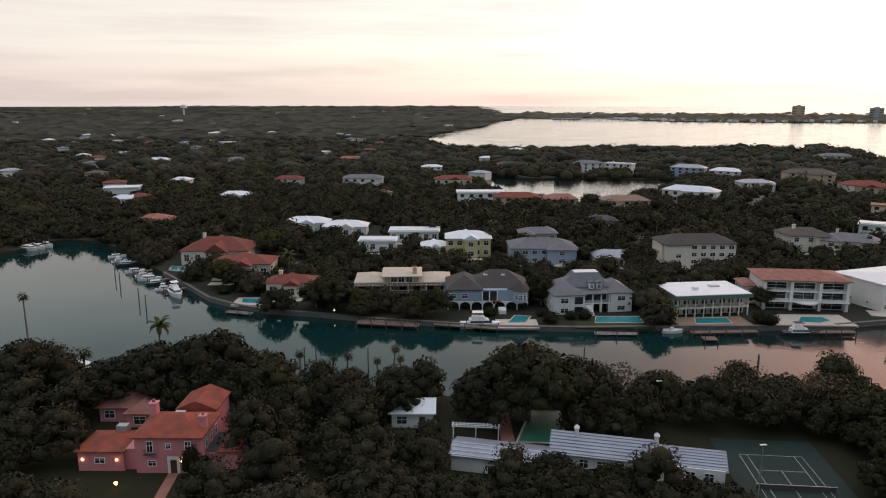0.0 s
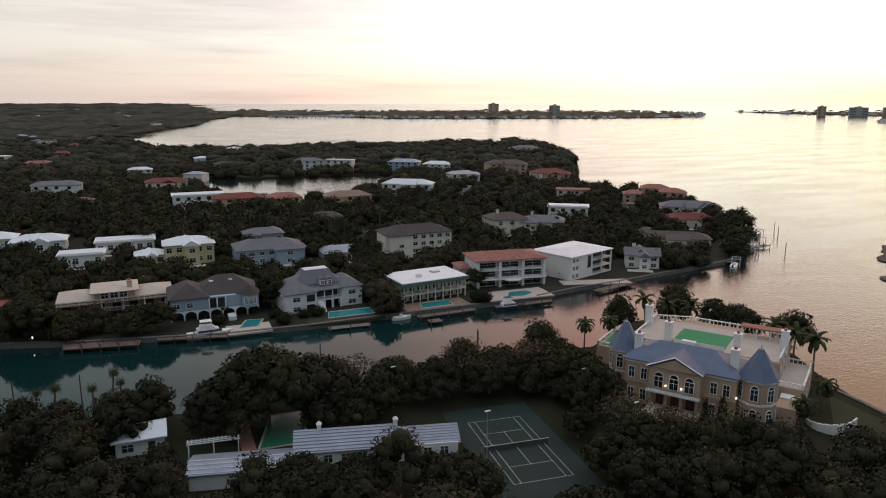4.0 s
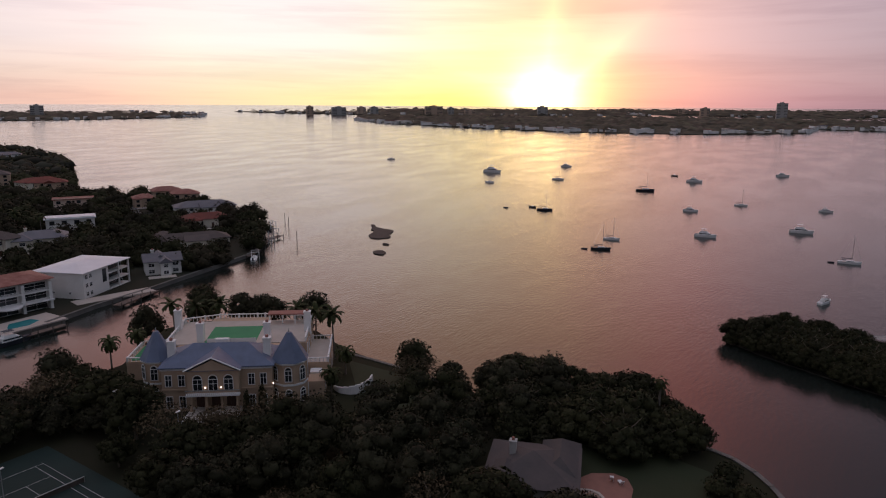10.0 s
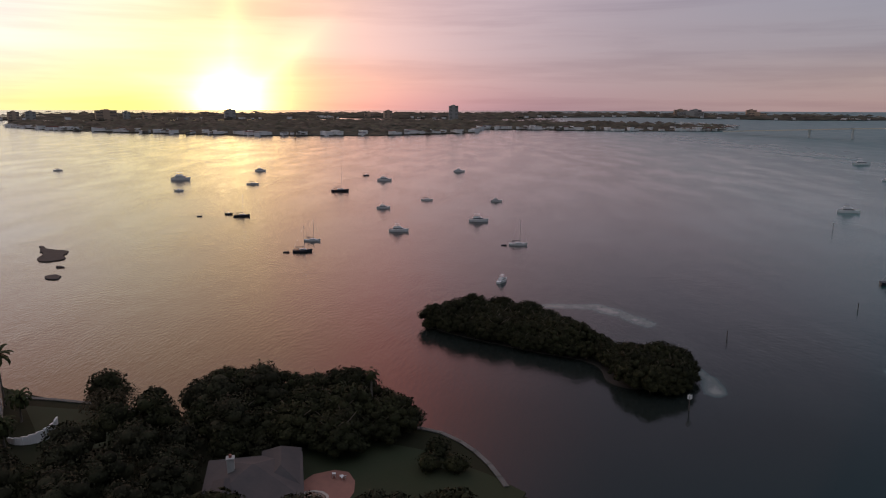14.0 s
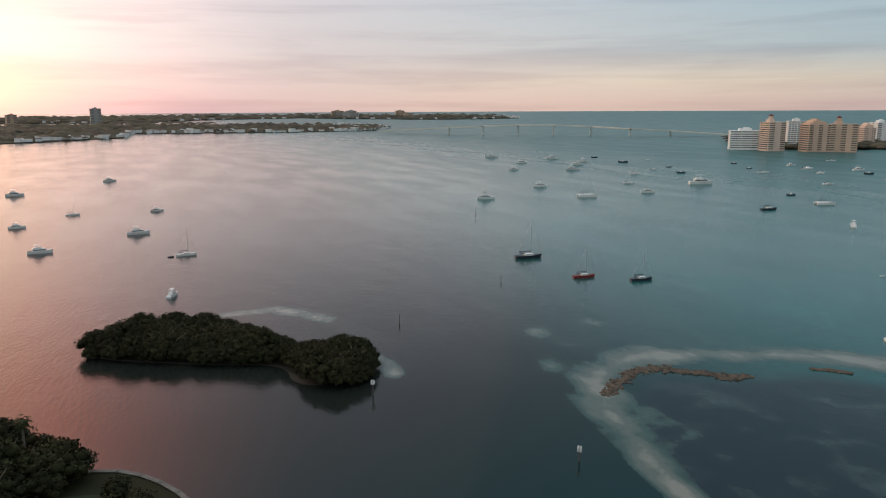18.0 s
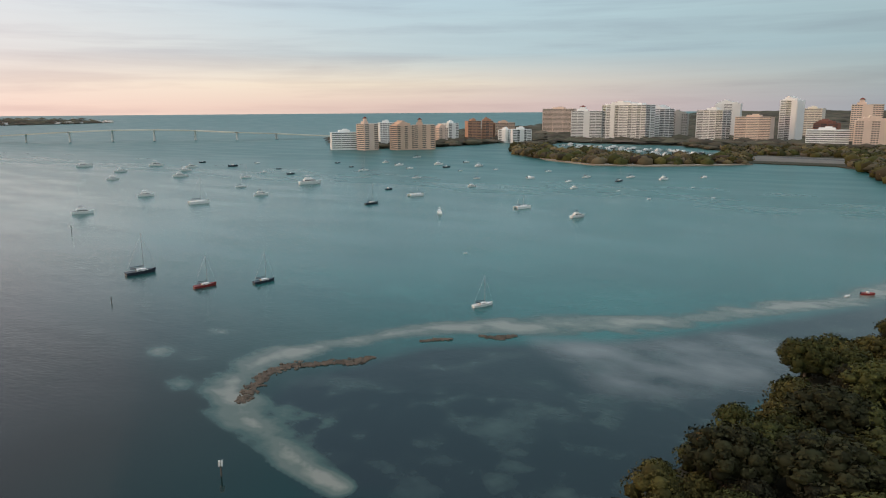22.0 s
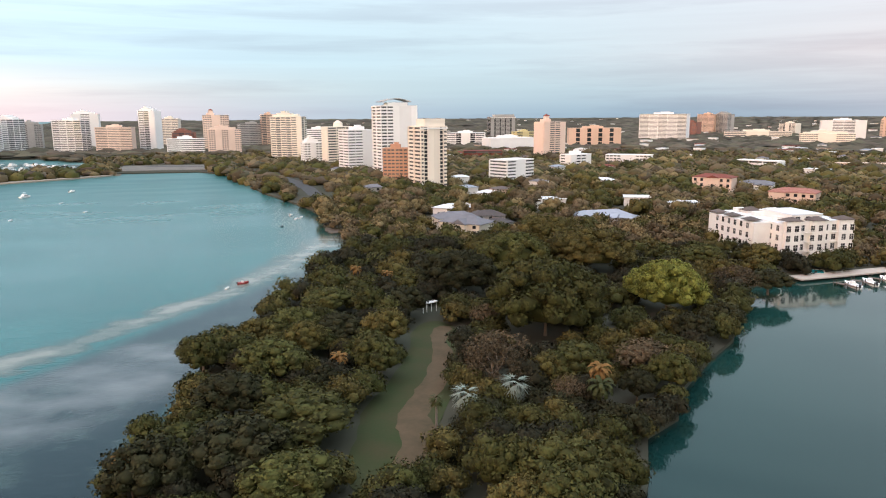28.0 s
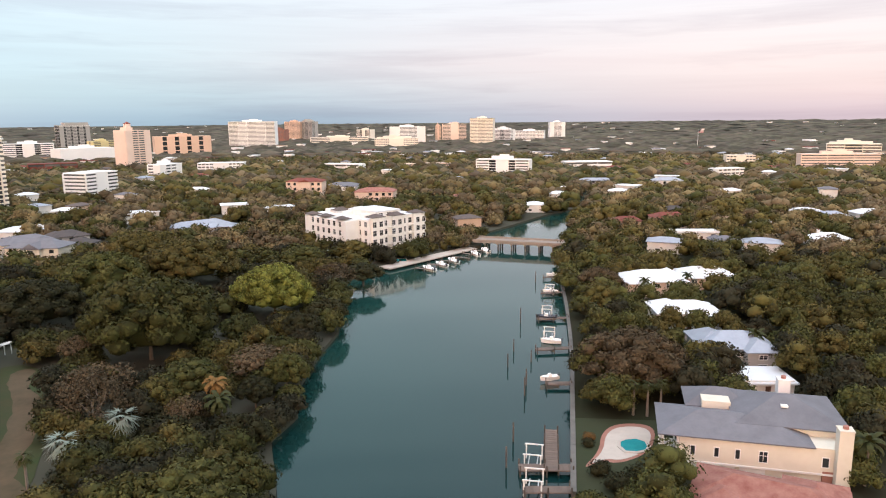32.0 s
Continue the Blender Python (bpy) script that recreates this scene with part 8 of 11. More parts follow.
for px, py in ((-102.3, -69.0), (-94.5, -63.6), (-168.9, -109.0), (-215.0, -139.0), (-188.8, -122.9)):
    boat_lift(px, py, 30)
for i, (px, py) in enumerate(((-105.0, -56.5), (-113.3, -63.8), (-101.6, -51.0), (-106.2, -49.1), (-110.9, -46.7))):
    shrub(px, py, (1.4, 0.9, 1.8, 2.0, 1.6)[i], 1.2, i)
sh = thing("shrub", *(-116.1, -65.1), 1.2, 0, "round orange croton shrub on the lawn", "shrub")
part("crown", crown_mesh(95, 1.3, 1.5, 7, 60, 0.2, LEAF_ORANGE), None, sh)
part("stem", SMALL_STEM, None, sh)
for px, py, s in ((*(-106.1, -43.5), 0.9), (*(-106.3, -45.6), 0.8), (*(-183.8, -55.6), 1.0), (*(-225.2, -106.4), 0.9), (*(-242.4, -98.3), 0.9), (*(-131.1, -20.1), 1.1)):
    palm(px, py, ROYAL[0], "green palm among the houses", s)
for px, py in ((-132.4, -63.9), (-133.8, -61.4), (-136.1, -59.5), (-166.4, -66.4), (-183.8, -102.8)):
    palm(px, py, SABAL[0], "sabal palm with a bare trunk", 1.3)

# ---- the road bridge over the bayou ----
BRIDGE = pbr("bridge_concrete", (0.34, 0.29, 0.245), (0.24, 0.205, 0.175), 0.2, 0.85, 0.01)


def bayou_bridge():
    a, b = (-268.4, -214.5), (-282.4, -179.1)
    cx, cy, w, turn = base_of(a, b)
    br = thing("road_bridge", cx, cy, 0, turn, "low concrete road bridge over the bayou", "bridge")
    part("deck", box(-w / 2 - 4, 0, 3.6, w / 2 + 4, 11, 4.4), BRIDGE, br)
    part("parapet", box(-w / 2 - 4, -0.2, 4.41, w / 2 + 4, 0.15, 5.3), BRIDGE, br)
    part("parapet", box(-w / 2 - 4, 10.85, 4.41, w / 2 + 4, 11.2, 5.3), BRIDGE, br)
    for i in range(6):
        x = -w / 2 + 2 + (w - 4) * i / 5
        part("pier_cap", box(x - 0.5, 0, 2.9, x + 0.5, 11, 3.58), BRIDGE, br)
        for y in (1.5, 5.5, 9.5):
            part("post", tube(x, y, -2, 2.9, 0.4), SEAWALL, br)


bayou_bridge()

# ---- white condominium on the bayou ----
def condo():
    c, r = (-222.0, -240.0), (-257.0, -243.0)
    a, b = (-220.0, -242.3), (-253.8, -238.6)
    cx, cy, w, turn = base_of(a, b)
    clear_house(a, b, 34, 6)
    h = thing("condominium", cx, cy, 1.2, turn, "white four-storey condominium with grey hipped bay roofs and balconies", "apartment block")
    e = 16.4
    part("wall", box(-w / 2, 0, -1, w / 2, 46, e), WHITE, h)
    part("step_wall", box(-w / 2 - 8, 8, -1, -w / 2 - 0.02, 44, e - 0.4), WHITE, h)
    part("parapet", box(-w / 2 - 0.1, -0.1, e, w / 2 + 0.1, 0.3, e + 0.9), WHITE, h)
    part("roof", box(-w / 2 + 0.3, 0.4, e, w / 2 - 0.3, 45.6, e + 0.12), WHITEROOF, h)
    for x0 in (-w / 2 + 1.0, -w / 2 + w * 0.38, -w / 2 + w * 0.76):
        t = part("bay", box(x0, -1.6, -1, x0 + w * 0.2, -0.02, e + 1.2), WHITE, h)
        roof(h, x0, -1.6, x0 + w * 0.2, 4.0, e + 1.2, 1.4, "hip", BROWNROOF, 0.5, "bay_roof")
    for s in range(4):
        for i in range(9):
            x = -w / 2 + w * (i + 0.5) / 9
            bay = any(x0 < x < x0 + w * 0.2 for x0 in (-w / 2 + 1.0, -w / 2 + w * 0.38, -w / 2 + w * 0.76))
            window(h, x, -1.6 if bay else 0, s * 4.1 + 0.8, 2.0, 2.5)
        for j in range(9):
            window(h, -w / 2 - 8 if 1 < j < 8 else -w / 2, 3 + j * 4.8, s * 4.1 + 0.8, 1.9, 2.4, -90)
        for x in (-w * 0.12, w * 0.25):
            bl = part("balcony", box(x - 2.6, -1.8, s * 4.1 + 0.1, x + 2.6, -0.02, s * 4.1 + 0.3), TRIM, h)
            part("railing", box(x - 2.6, -1.85, s * 4.1 + 1.2, x + 2.6, -1.78, s * 4.1 + 1.3), TRIM, bl)
    for k in range(7):
        part("roof_unit", box(-w / 2 + 3 + (k % 3) * 7, 8 + k * 5, e + 0.12, -w / 2 + 8 + (k % 3) * 7, 12 + k * 5, e + 1.9), WHITE, h)
        if k % 2:
            roof(h, -w / 2 + 12 - (k % 3) * 4, 7 + k * 5, -w / 2 + 19 - (k % 3) * 4, 12.5 + k * 5, e + 1.4, 1.5, "hip", BROWNROOF, 0.4, "stair_roof")
            part("stair_wall", box(-w / 2 + 12 - (k % 3) * 4, 7 + k * 5, e + 0.13, -w / 2 + 19 - (k % 3) * 4, 12.5 + k * 5, e + 1.4), WHITE, h)
    part("penthouse", box(-w * 0.30, 3.5, e + 0.13, w * 0.12, 24, e + 3.0), WHITE, h)
    roof(h, -w * 0.30, 3.5, w * 0.12, 24, e + 3.0, 0.5, "flat", WHITEROOF, 0.3, "penthouse_roof")
    for x in (-w * 0.22, -w * 0.08, w * 0.05):
        window(h, x, 3.5, e + 0.7, 2.2, 1.7)
    for y in (14, 28, 40):
        roof(h, -w / 2 - 8, y - 3, -w / 2 - 3, y + 3, e + 0.2, 1.2, "hip", BROWNROOF, 0.5, "bay_roof")
    patio("quay_terrace", (-204.4, -212.9), (-265.5, -214.0), 7, PAVING, "pale quayside terrace with a pool before the condominium")
    pool_at([(-215.7, -220.9), (-219.8, -217.9), (-224.2, -222.9), (-220.6, -225.2)], z=1.35)


condo()
for k in range(6):
    t0 = k / 5.0
    px, py = ((-213.7, -206.7)[0] * (1 - t0) + (-262.2, -213.8)[0] * t0, (-213.7, -206.7)[1] * (1 - t0) + (-262.2, -213.8)[1] * t0)
    dock((px, py), (px - 2.0, py + 9.0), 1.6, 1.0, "narrow finger dock at the quay", planks=False)
    if k != 3:
        small_boat(px - 3.5, py + 4.5, 190 + 4 * k, 8.5, label="white motor boat at the finger dock")

# ---- towers and blocks of the town ----
LOOKS = [("bwb", "wsw", 18, "box"), ("sss", "w", 0, "box"), ("bgb", "sw", -16, "step"), ("ppp", "w", 0, "box"), ("wbbw", "bw", 24, "box"), ("bcwcb", "w", -12, "box"), ("pwp", "pp", 14, "step")]
N_BLOCKS = 0


def block(a, b, hgt, dep, label, wall, fl, front=None, side="w", yaw=0, crown="box", cap=None):
    """A building of the skyline; where no bays are given, one of several usual layouts."""
    global N_BLOCKS
    N_BLOCKS += 1
    if front is None:
        front, side, yaw, crown = LOOKS[N_BLOCKS % 7]
        if hgt < 16:
            front, crown = ("sss", "pwp", "ppp")[N_BLOCKS % 3], None
    return tower(a, b, hgt, dep, label, wall, front, side, yaw, fl, crown, cap=cap, kind="apartment_tower" if hgt > 24 else "apartment_block")


block((-146.5, -596.4), (-176.7, -594.4), 53.0, 24, "tan tower with dark window columns and a flat cap", T_CREAM, 3.4, "ncwwcn", "nn", 14, "slab")
block((-130.3, -648.2), (-157.5, -646.1), 32.0, 20, "brown gridded block beside the tan tower", T_BRICK, 3.2, "ppp", "pp", -15, "box")
block((-137.1, -720.6), (-181.4, -717.0), 72.4, 26, "tall white tower with stacked balconies and a curved crown", T_WHITE, 3.3, "bbwwww", "bb", 12, "arc")
block((-108.4, -781.6), (-149.8, -777.9), 46.9, 26, "white banded apartment tower", T_WHITE, 3.1, "ssww", "ss", 20, "box")
block((-101.9, -889.9), (-141.9, -885.8), 49.1, 24, "pale yellow apartment tower with a domed top", T_CREAM, 3.2, "bsb", "w", 15, "dome")
block((-77.6, -924.1), (-104.0, -921.4), 28.5, 20, "white mid-rise block of the town skyline", T_WHITE, 3.3)
block((-45.6, -1038.2), (-94.9, -1032.3), 61.8, 24, "cream condominium tower with corner balconies and a pale green cap", T_CREAM, 3.3, "bgbgbw", "gb", -14, "step")
block((-112.0, -1264.0), (-160.6, -1257.0), 39.7, 26, "white office block behind the condominiums", T_WHITE, 3.6)
block((2.4, -1527.2), (-56.9, -1516.9), 47.7, 26, "grey gridded office block", GREYW, 3.6, "sss", "s", 20, "box")
block((-44.9, -1519.0), (-78.5, -1513.2), 66.4, 22, "brown office tower with dark glass", T_TAN, 3.5, "gsg", "g", 14, "box")
block((51.9, -1247.5), (-4.9, -1239.5), 41.1, 26, "peach hotel block with arched roofline", T_PEACH, 3.3, "pwpwp", "pp", 14, "step")
block((62.7, -1378.5), (14.2, -1371.0), 65.7, 22, "pink tower with a red roof turret", T_PEACH, 3.3, "pwp", "p", 10, "turret")
block((117.5, -1256.7), (54.9, -1247.9), 26.7, 24, "white low office block with ribbon windows", T_WHITE, 3.5, "sss", "s", 12, "box")
block((178.9, -1446.5), (141.4, -1440.4), 74.5, 22, "slim white tower with a raked roof", T_WHITE, 3.2, "bgw", "w", -18, "step")
block((158.4, -1616.4), (119.2, -1609.3), 59.3, 24, "beige tower behind the slim white tower", T_CREAM, 3.4)
block((124.9, -1491.1), (82.8, -1484.1), 32.7, 20, "dark red block of the town skyline", BRICKPAVE, 3.4)
block((245.9, -1406.9), (184.0, -1397.3), 45.1, 24, "brown and white striped block with balconies", T_PEACH, 3.1, "sss", "s", 0, "box")
block((324.0, -1419.1), (262.1, -1409.5), 57.7, 24, "white balconied tower of the town skyline", T_WHITE, 3.2, "bsbg", "gg", -18, "box")
block((321.8, -1582.5), (269.7, -1573.5), 70.3, 24, "white tower with plain end walls", T_WHITE, 3.2, "wsw", "w", 12, "step")
block((404.8, -1537.8), (365.2, -1531.1), 50.5, 22, "grey tower of the town skyline", GREYW, 3.3)
block((417.7, -1433.6), (372.4, -1426.6), 60.5, 26, "glass and white condominium tower", T_WHITE, 3.3, "gsg", "gg", -20, "step")
block((508.4, -1399.3), (400.9, -1383.2), 68.6, 30, "broad white condominium with green glass and balconies", T_WHITE, 3.3, "gbwgbsgbgb", "gb", -10, "step")
block((573.9, -1409.2), (506.1, -1399.0), 57.3, 26, "cream condominium tower with a red roof box", T_WHITE, 3.2, "bbwbb", "b", 12, "turret")
block((754.8, -1657.5), (672.3, -1643.2), 62.0, 30, "brown and tan striped tower with curved balconies", T_PEACH, 3.1, "bbb", "bb", 18, "box")
block((-661.6, -1834.6), (-735.1, -1818.0), 57.1, 30, "grey tower with dark window strips and a crown", GREYW, 3.6, "wcscscscw", "c", 12, "slab")
block((-416.7, -1400.8), (-497.9, -1387.2), 26.3, 30, "low white office building with ribbon windows", T_WHITE, 3.8)
block((-421.6, -1180.9), (-513.1, -1168.1), 22.2, 34, "long low white hall", T_WHITE, 6.0, "w", "w", 12, "box")
block((-641.2, -1600.1), (-696.4, -1589.3), 22.5, 24, "yellow block under construction", YELLOW, 3.6)
block((-417.9, -944.1), (-460.9, -939.3), 51.9, 24, "tan apartment tower with white trim and balconies", T_PEACH, 3.1, "wbbw", "ww", 18, "turret")
block((-631.7, -1270.7), (-735.8, -1254.6), 35.7, 28, "long brown hotel block with white columns", T_TAN, 8.0, "wcwcwcwcw", "w", -10, "box")
block((-227.5, -610.0), (-269.0, -607.0), 21.0, 22, "white mid-rise apartment block with dark gallery openings", T_WHITE, 2.9, "bwb", "b", 28, None)
block((-362.5, -743.8), (-399.0, -740.6), 16.5, 16, "white three-storey block among trees", T_WHITE, 3.2)
block((-310.0, -956.3), (-367.2, -949.8), 12.1, 22, "red and orange low hall", TERRACOTTA, 5.0)
block((-433.6, -785.5), (-466.0, -739.0), 13.4, 18, "long white low-rise among trees", T_WHITE, 3.2)
block((-941.0, -1539.5), (-996.2, -1438.1), 61.9, 30, "broad white hotel slab with balconies", T_WHITE, 3.1, "bsbsb", "w", 12, "box")
block((-1362.5, -1887.7), (-1385.2, -1838.2), 60.3, 28, "bronze glass tower of the town skyline", T_TAN, 3.6)
block((-1383.6, -1841.8), (-1405.9, -1792.9), 60.0, 26, "dark glass tower wing", GREYW, 3.6)
block((-1202.6, -1734.9), (-1222.5, -1694.3), 38.6, 24, "dark red brick block", BRICKPAVE, 3.6)
block((-1295.5, -1349.2), (-1338.2, -1264.7), 45.1, 28, "white striped hospital block", T_WHITE, 3.6)
block((-1464.9, -1664.0), (-1487.0, -1615.8), 34.4, 24, "beige block of the town skyline", T_CREAM, 3.6)
block((-1490.9, -1360.3), (-1499.6, -1342.1), 44.3, 20, "brown tower wing of the town skyline", T_TAN, 3.6)
block((-1498.8, -1343.6), (-1529.4, -1279.2), 50.3, 26, "pink hospital block with a red hip roof", T_PEACH, 3.8)
block((-1396.6, -1149.4), (-1423.0, -1097.1), 64.9, 28, "pale pink tower with a red cap", T_CREAM, 3.6)
block((-1564.2, -1206.0), (-1588.8, -1154.3), 33.9, 26, "white low block beside the tower", T_WHITE, 3.8)
block((-1672.3, -1211.0), (-1707.8, -1133.4), 28.9, 26, "white hall with a green roof", T_WHITE, 4.0)
block((-1906.0, -1252.3), (-1926.7, -1202.6), 51.1, 24, "white block with a red roof box", T_WHITE, 3.6)
block((-614.7, -497.8), (-650.2, -447.2), 17.6, 16, "white three-storey apartment building with flat roof", T_WHITE, 3.0)
block((-743.9, -465.7), (-778.4, -415.2), 9.6, 26, "low white hall with a broad flat roof", T_WHITE, 4.5)
block((-646.7, -644.1), (-680.3, -594.7), 6.5, 12, "low pinkish block among trees", T_PEACH, 3.0)
block((-900.1, -237.0), (-949.3, -165.0), 18.4, 16, "long peach apartment building with balconies", T_PEACH, 3.0)
block((-1263.6, -289.3), (-1305.5, -220.5), 17.9, 26, "long pale hall with yellow trim", T_CREAM, 5.0)
block((-911.4, -327.5), (-930.9, -298.4), 14.3, 16, "pale cream low-rise block", T_CREAM, 3.2)
block((-719.9, -272.1), (-739.8, -244.0), 10.3, 14, "white stepped low-rise houses", T_WHITE, 3.2)
block((-552.1, -694.4), (-581.5, -651.8), 9.0, 18, "low white hall with a pale roof", T_WHITE, 5.0)
block((-1118.9, -1212.6), (-1167.6, -1123.2), 20.6, 20, "low beige shopping hall", T_CREAM, 4.5)
block((-1193.2, -1551.5), (-1263.3, -1412.9), 18.0, 26, "row of low pale halls", T_CREAM, 4.5)
block((765.0, -876.5), (735.7, -911.6), 26.6, 20, "white waterside apartment building with terraces", T_WHITE, 3.2)
block((715.4, -886.5), (694.7, -911.3), 40.3, 22, "tan and pink condominium tower on the point", T_PEACH, 3.2, "bwb", "b", 20, "turret")
block((779.6, -1025.0), (762.4, -1045.2), 39.3, 20, "white condominium tower of the town skyline", T_WHITE, 3.2)
block((670.3, -917.0), (646.9, -945.1), 37.1, 24, "tan condominium block with balconies at the water", T_TAN, 3.2, "bwbwb", "b", 12, "step")
block((648.0, -943.8), (623.7, -973.1), 37.8, 24, "tan condominium block with small roof turrets", T_TAN, 3.2, "bwbwb", "b", -12, "turret")
block((721.1, -1123.7), (706.4, -1140.9), 28.0, 18, "peach mid-rise block of the town skyline", T_PEACH, 3.2)
block((744.9, -1191.8), (725.6, -1214.1), 35.4, 20, "white tower with a stair turret", T_WHITE, 3.2)
block((738.0, -1268.3), (719.5, -1289.6), 38.4, 20, "orange brick tower with a round cap", T_BRICK, 3.2)
block((716.2, -1293.4), (698.4, -1313.8), 38.3, 20, "orange brick tower of the town skyline", T_BRICK, 3.2)
block((698.4, -1313.8), (669.7, -1346.8), 34.1, 20, "tan slab with balconies", T_TAN, 3.2)
block((626.4, -1204.7), (609.9, -1224.1), 23.5, 18, "white low-rise block of the town skyline", T_WHITE, 3.2)
block((592.0, -1188.4), (567.0, -1217.9), 24.6, 22, "white marina apartments with long balconies", T_WHITE, 3.2)
house((-353.9, -492.6), (-372.3, -468.0), 12.4, 16, "pink building with a red hipped roof", PEACH, TERRACOTTA, "hip", 2.5, 3, 6, 12)
house((-342.1, -392.1), (-359.5, -369.3), 10.9, 16, "peach building with a red roof and a rounded tower", PEACH, RUST, "hip", 2.5, 3, 6, 10)
house((-399.7, -494.1), (-415.0, -473.5), 6.1, 14, "white low building with a grey roof", WHITE, SLATE, "hip", 2.0, 2, 5, 10)
house((-395.1, -345.7), (-406.2, -331.1), 5.1, 12, "house with an orange tile roof in the trees", PEACH, RUST, "hip", 2.0, 1, 4, 8)
TOWN = "houses of the town"
back_house((-379.5, -176.0), (-392.0, -160.1), 5.9, 12, "house with a red tile roof among trees", PEACH, TERRACOTTA, "hip", TOWN, 10, 8.0)
back_house((-346.5, -149.5), (-361.2, -131.1), 4.1, 10, "low white flat-roofed house", WHITE, WHITEROOF, "flat", TOWN, 10, 8.0)
back_house((-365.5, -193.7), (-375.5, -181.0), 4.0, 10, "house with a salmon tile roof", PEACH, TERRACOTTA, "hip", TOWN, 10, 8.0)
back_house((-414.4, -145.8), (-419.8, -138.9), 4.0, 9, "small pink house among trees", PEACH, TANROOF, "hip", TOWN, 10, 8.0)
back_house((-403.0, -126.1), (-410.1, -117.3), 3.8, 9, "house with a pale metal roof", WHITE, METALROOF, "hip", TOWN, 10, 8.0)
back_house((-370.3, -88.6), (-381.1, -75.0), 3.9, 11, "house with a pale grey roof and red chimneys", WHITE, WHITEROOF, "hip", TOWN, 10, 8.0)
back_house((-459.1, -107.3), (-468.7, -95.0), 4.4, 10, "house with a silvery metal roof", WHITE, METALROOF, "hip", TOWN, 10, 8.0)
back_house((-479.5, -92.7), (-489.8, -79.5), 4.8, 10, "house with a white metal roof", WHITE, WHITEROOF, "hip", TOWN, 10, 8.0)
back_house((-597.1, -278.0), (-612.3, -257.3), 7.1, 12, "large white house with a grey roof by the water", WHITE, METALROOF, "hip", TOWN, 10, 8.0)
back_house((-425.8, -190.1), (-434.5, -179.0), 4.7, 10, "dark-roofed house among the trees", TAN, DARKROOF, "hip", TOWN, 10, 8.0)
back_house((-500.7, -318.5), (-507.7, -309.1), 4.7, 9, "small white house among trees", WHITE, WHITEROOF, "hip", TOWN, 10, 8.0)
back_house((-577.1, -342.4), (-595.5, -317.1), 5.3, 10, "long low roof among trees", GREYW, METALROOF, "hip", TOWN, 10, 8.0)
back_house((-650.1, -188.6), (-657.1, -179.0), 4.9, 9, "small tan house among trees", TAN, TANROOF, "hip", TOWN, 10, 8.0)
back_house((-337.7, -124.2), (-345.3, -114.8), 3.3, 10, "grey-roofed low house under trees", GREYW, SLATE, "hip", TOWN, 10, 8.0)
back_house((-103.4, -364.6), (-119.5, -344.7), 5.8, 15, "cream house with a dark grey hipped roof at the wood's edge", CREAM, SLATE, "hip", TOWN, 10, 8.0)
back_house((-128.6, -369.5), (-137.6, -358.3), 3.4, 12, "house with a dark blue-grey roof", GREYW, DARKROOF, "hip", TOWN, 10, 8.0)
back_house((-131.0, -437.3), (-140.2, -425.8), 3.8, 9, "small white building among trees", WHITE, WHITEROOF, "flat", TOWN, 10, 8.0)
back_house((-196.1, -381.0), (-217.3, -354.1), 3.3, 10, "low pale roofs in the trees", GREYW, METALROOF, "hip", TOWN, 10, 8.0)
back_house((-308.6, -576.1), (-319.3, -561.7), 4.4, 9, "small white house in the trees", WHITE, WHITEROOF, "hip", TOWN, 10, 8.0)
back_house((-228.7, -47.4), (-232.6, -42.6), 2.6, 9, "small house with a pale roof under trees", GREYW, METALROOF, "hip", TOWN, 10, 8.0)
back_house((-104.7, -370.5), (-128.0, -369.6), 6.1, 14, "cream villa with a dark grey hipped roof", CREAM, SLATE, "hip", TOWN, 10, 8.0)
back_house((-131.5, -384.6), (-149.0, -383.9), 4.7, 12, "house with a dark blue-grey roof at the wood's edge", GREYW, DARKROOF, "hip", TOWN, 10, 8.0)
back_house((-130.1, -433.6), (-144.0, -432.9), 5.0, 9, "small white flat building", WHITE, WHITEROOF, "flat", TOWN, 10, 8.0)
back_house((-96.4, -556.3), (-109.7, -555.5), 6.3, 10, "pale house near the shore road", GREYW, SLATE, "hip", TOWN, 10, 8.0)
back_house((-192.1, -374.3), (-226.3, -372.8), 3.1, 12, "long low pale roofs in the trees", GREYW, METALROOF, "hip", TOWN, 10, 8.0)

# flag on its tall pole
fl = thing("flagpole", *(-1459.8, -586.5), 1.2, 130, "tall white flagpole with a striped flag", "flagpole")
part("pole", tube(0, 0, 0, 38.0, 0.45, 0.22), TRIM, fl)
for i in range(7):
    part("stripe", box(0.3, -0.05, 31.0 + i * 0.9, 11.0, 0.05, 31.88 + i * 0.9), HULL_RED if i % 2 == 0 else TRIM, fl)
part("canton", box(0.25, -0.09, 33.6, 4.6, 0.09, 37.2), HULL_DARK, fl)
# water tower far off in the south
wtw = thing("water_tower", *(-876.1, 3203.1), 2.0, 0, "pale water tower above the far woods", "water tower")
part("stem", tube(0, 0, 0, 40, 4, 3, 10), TRIM, wtw)
part("tank", tube(0, 0, 40, 52, 14, 14, 14), TRIM, wtw)
part("cap", tube(0, 0, 52, 55, 14, 5, 14), TRIM, wtw)

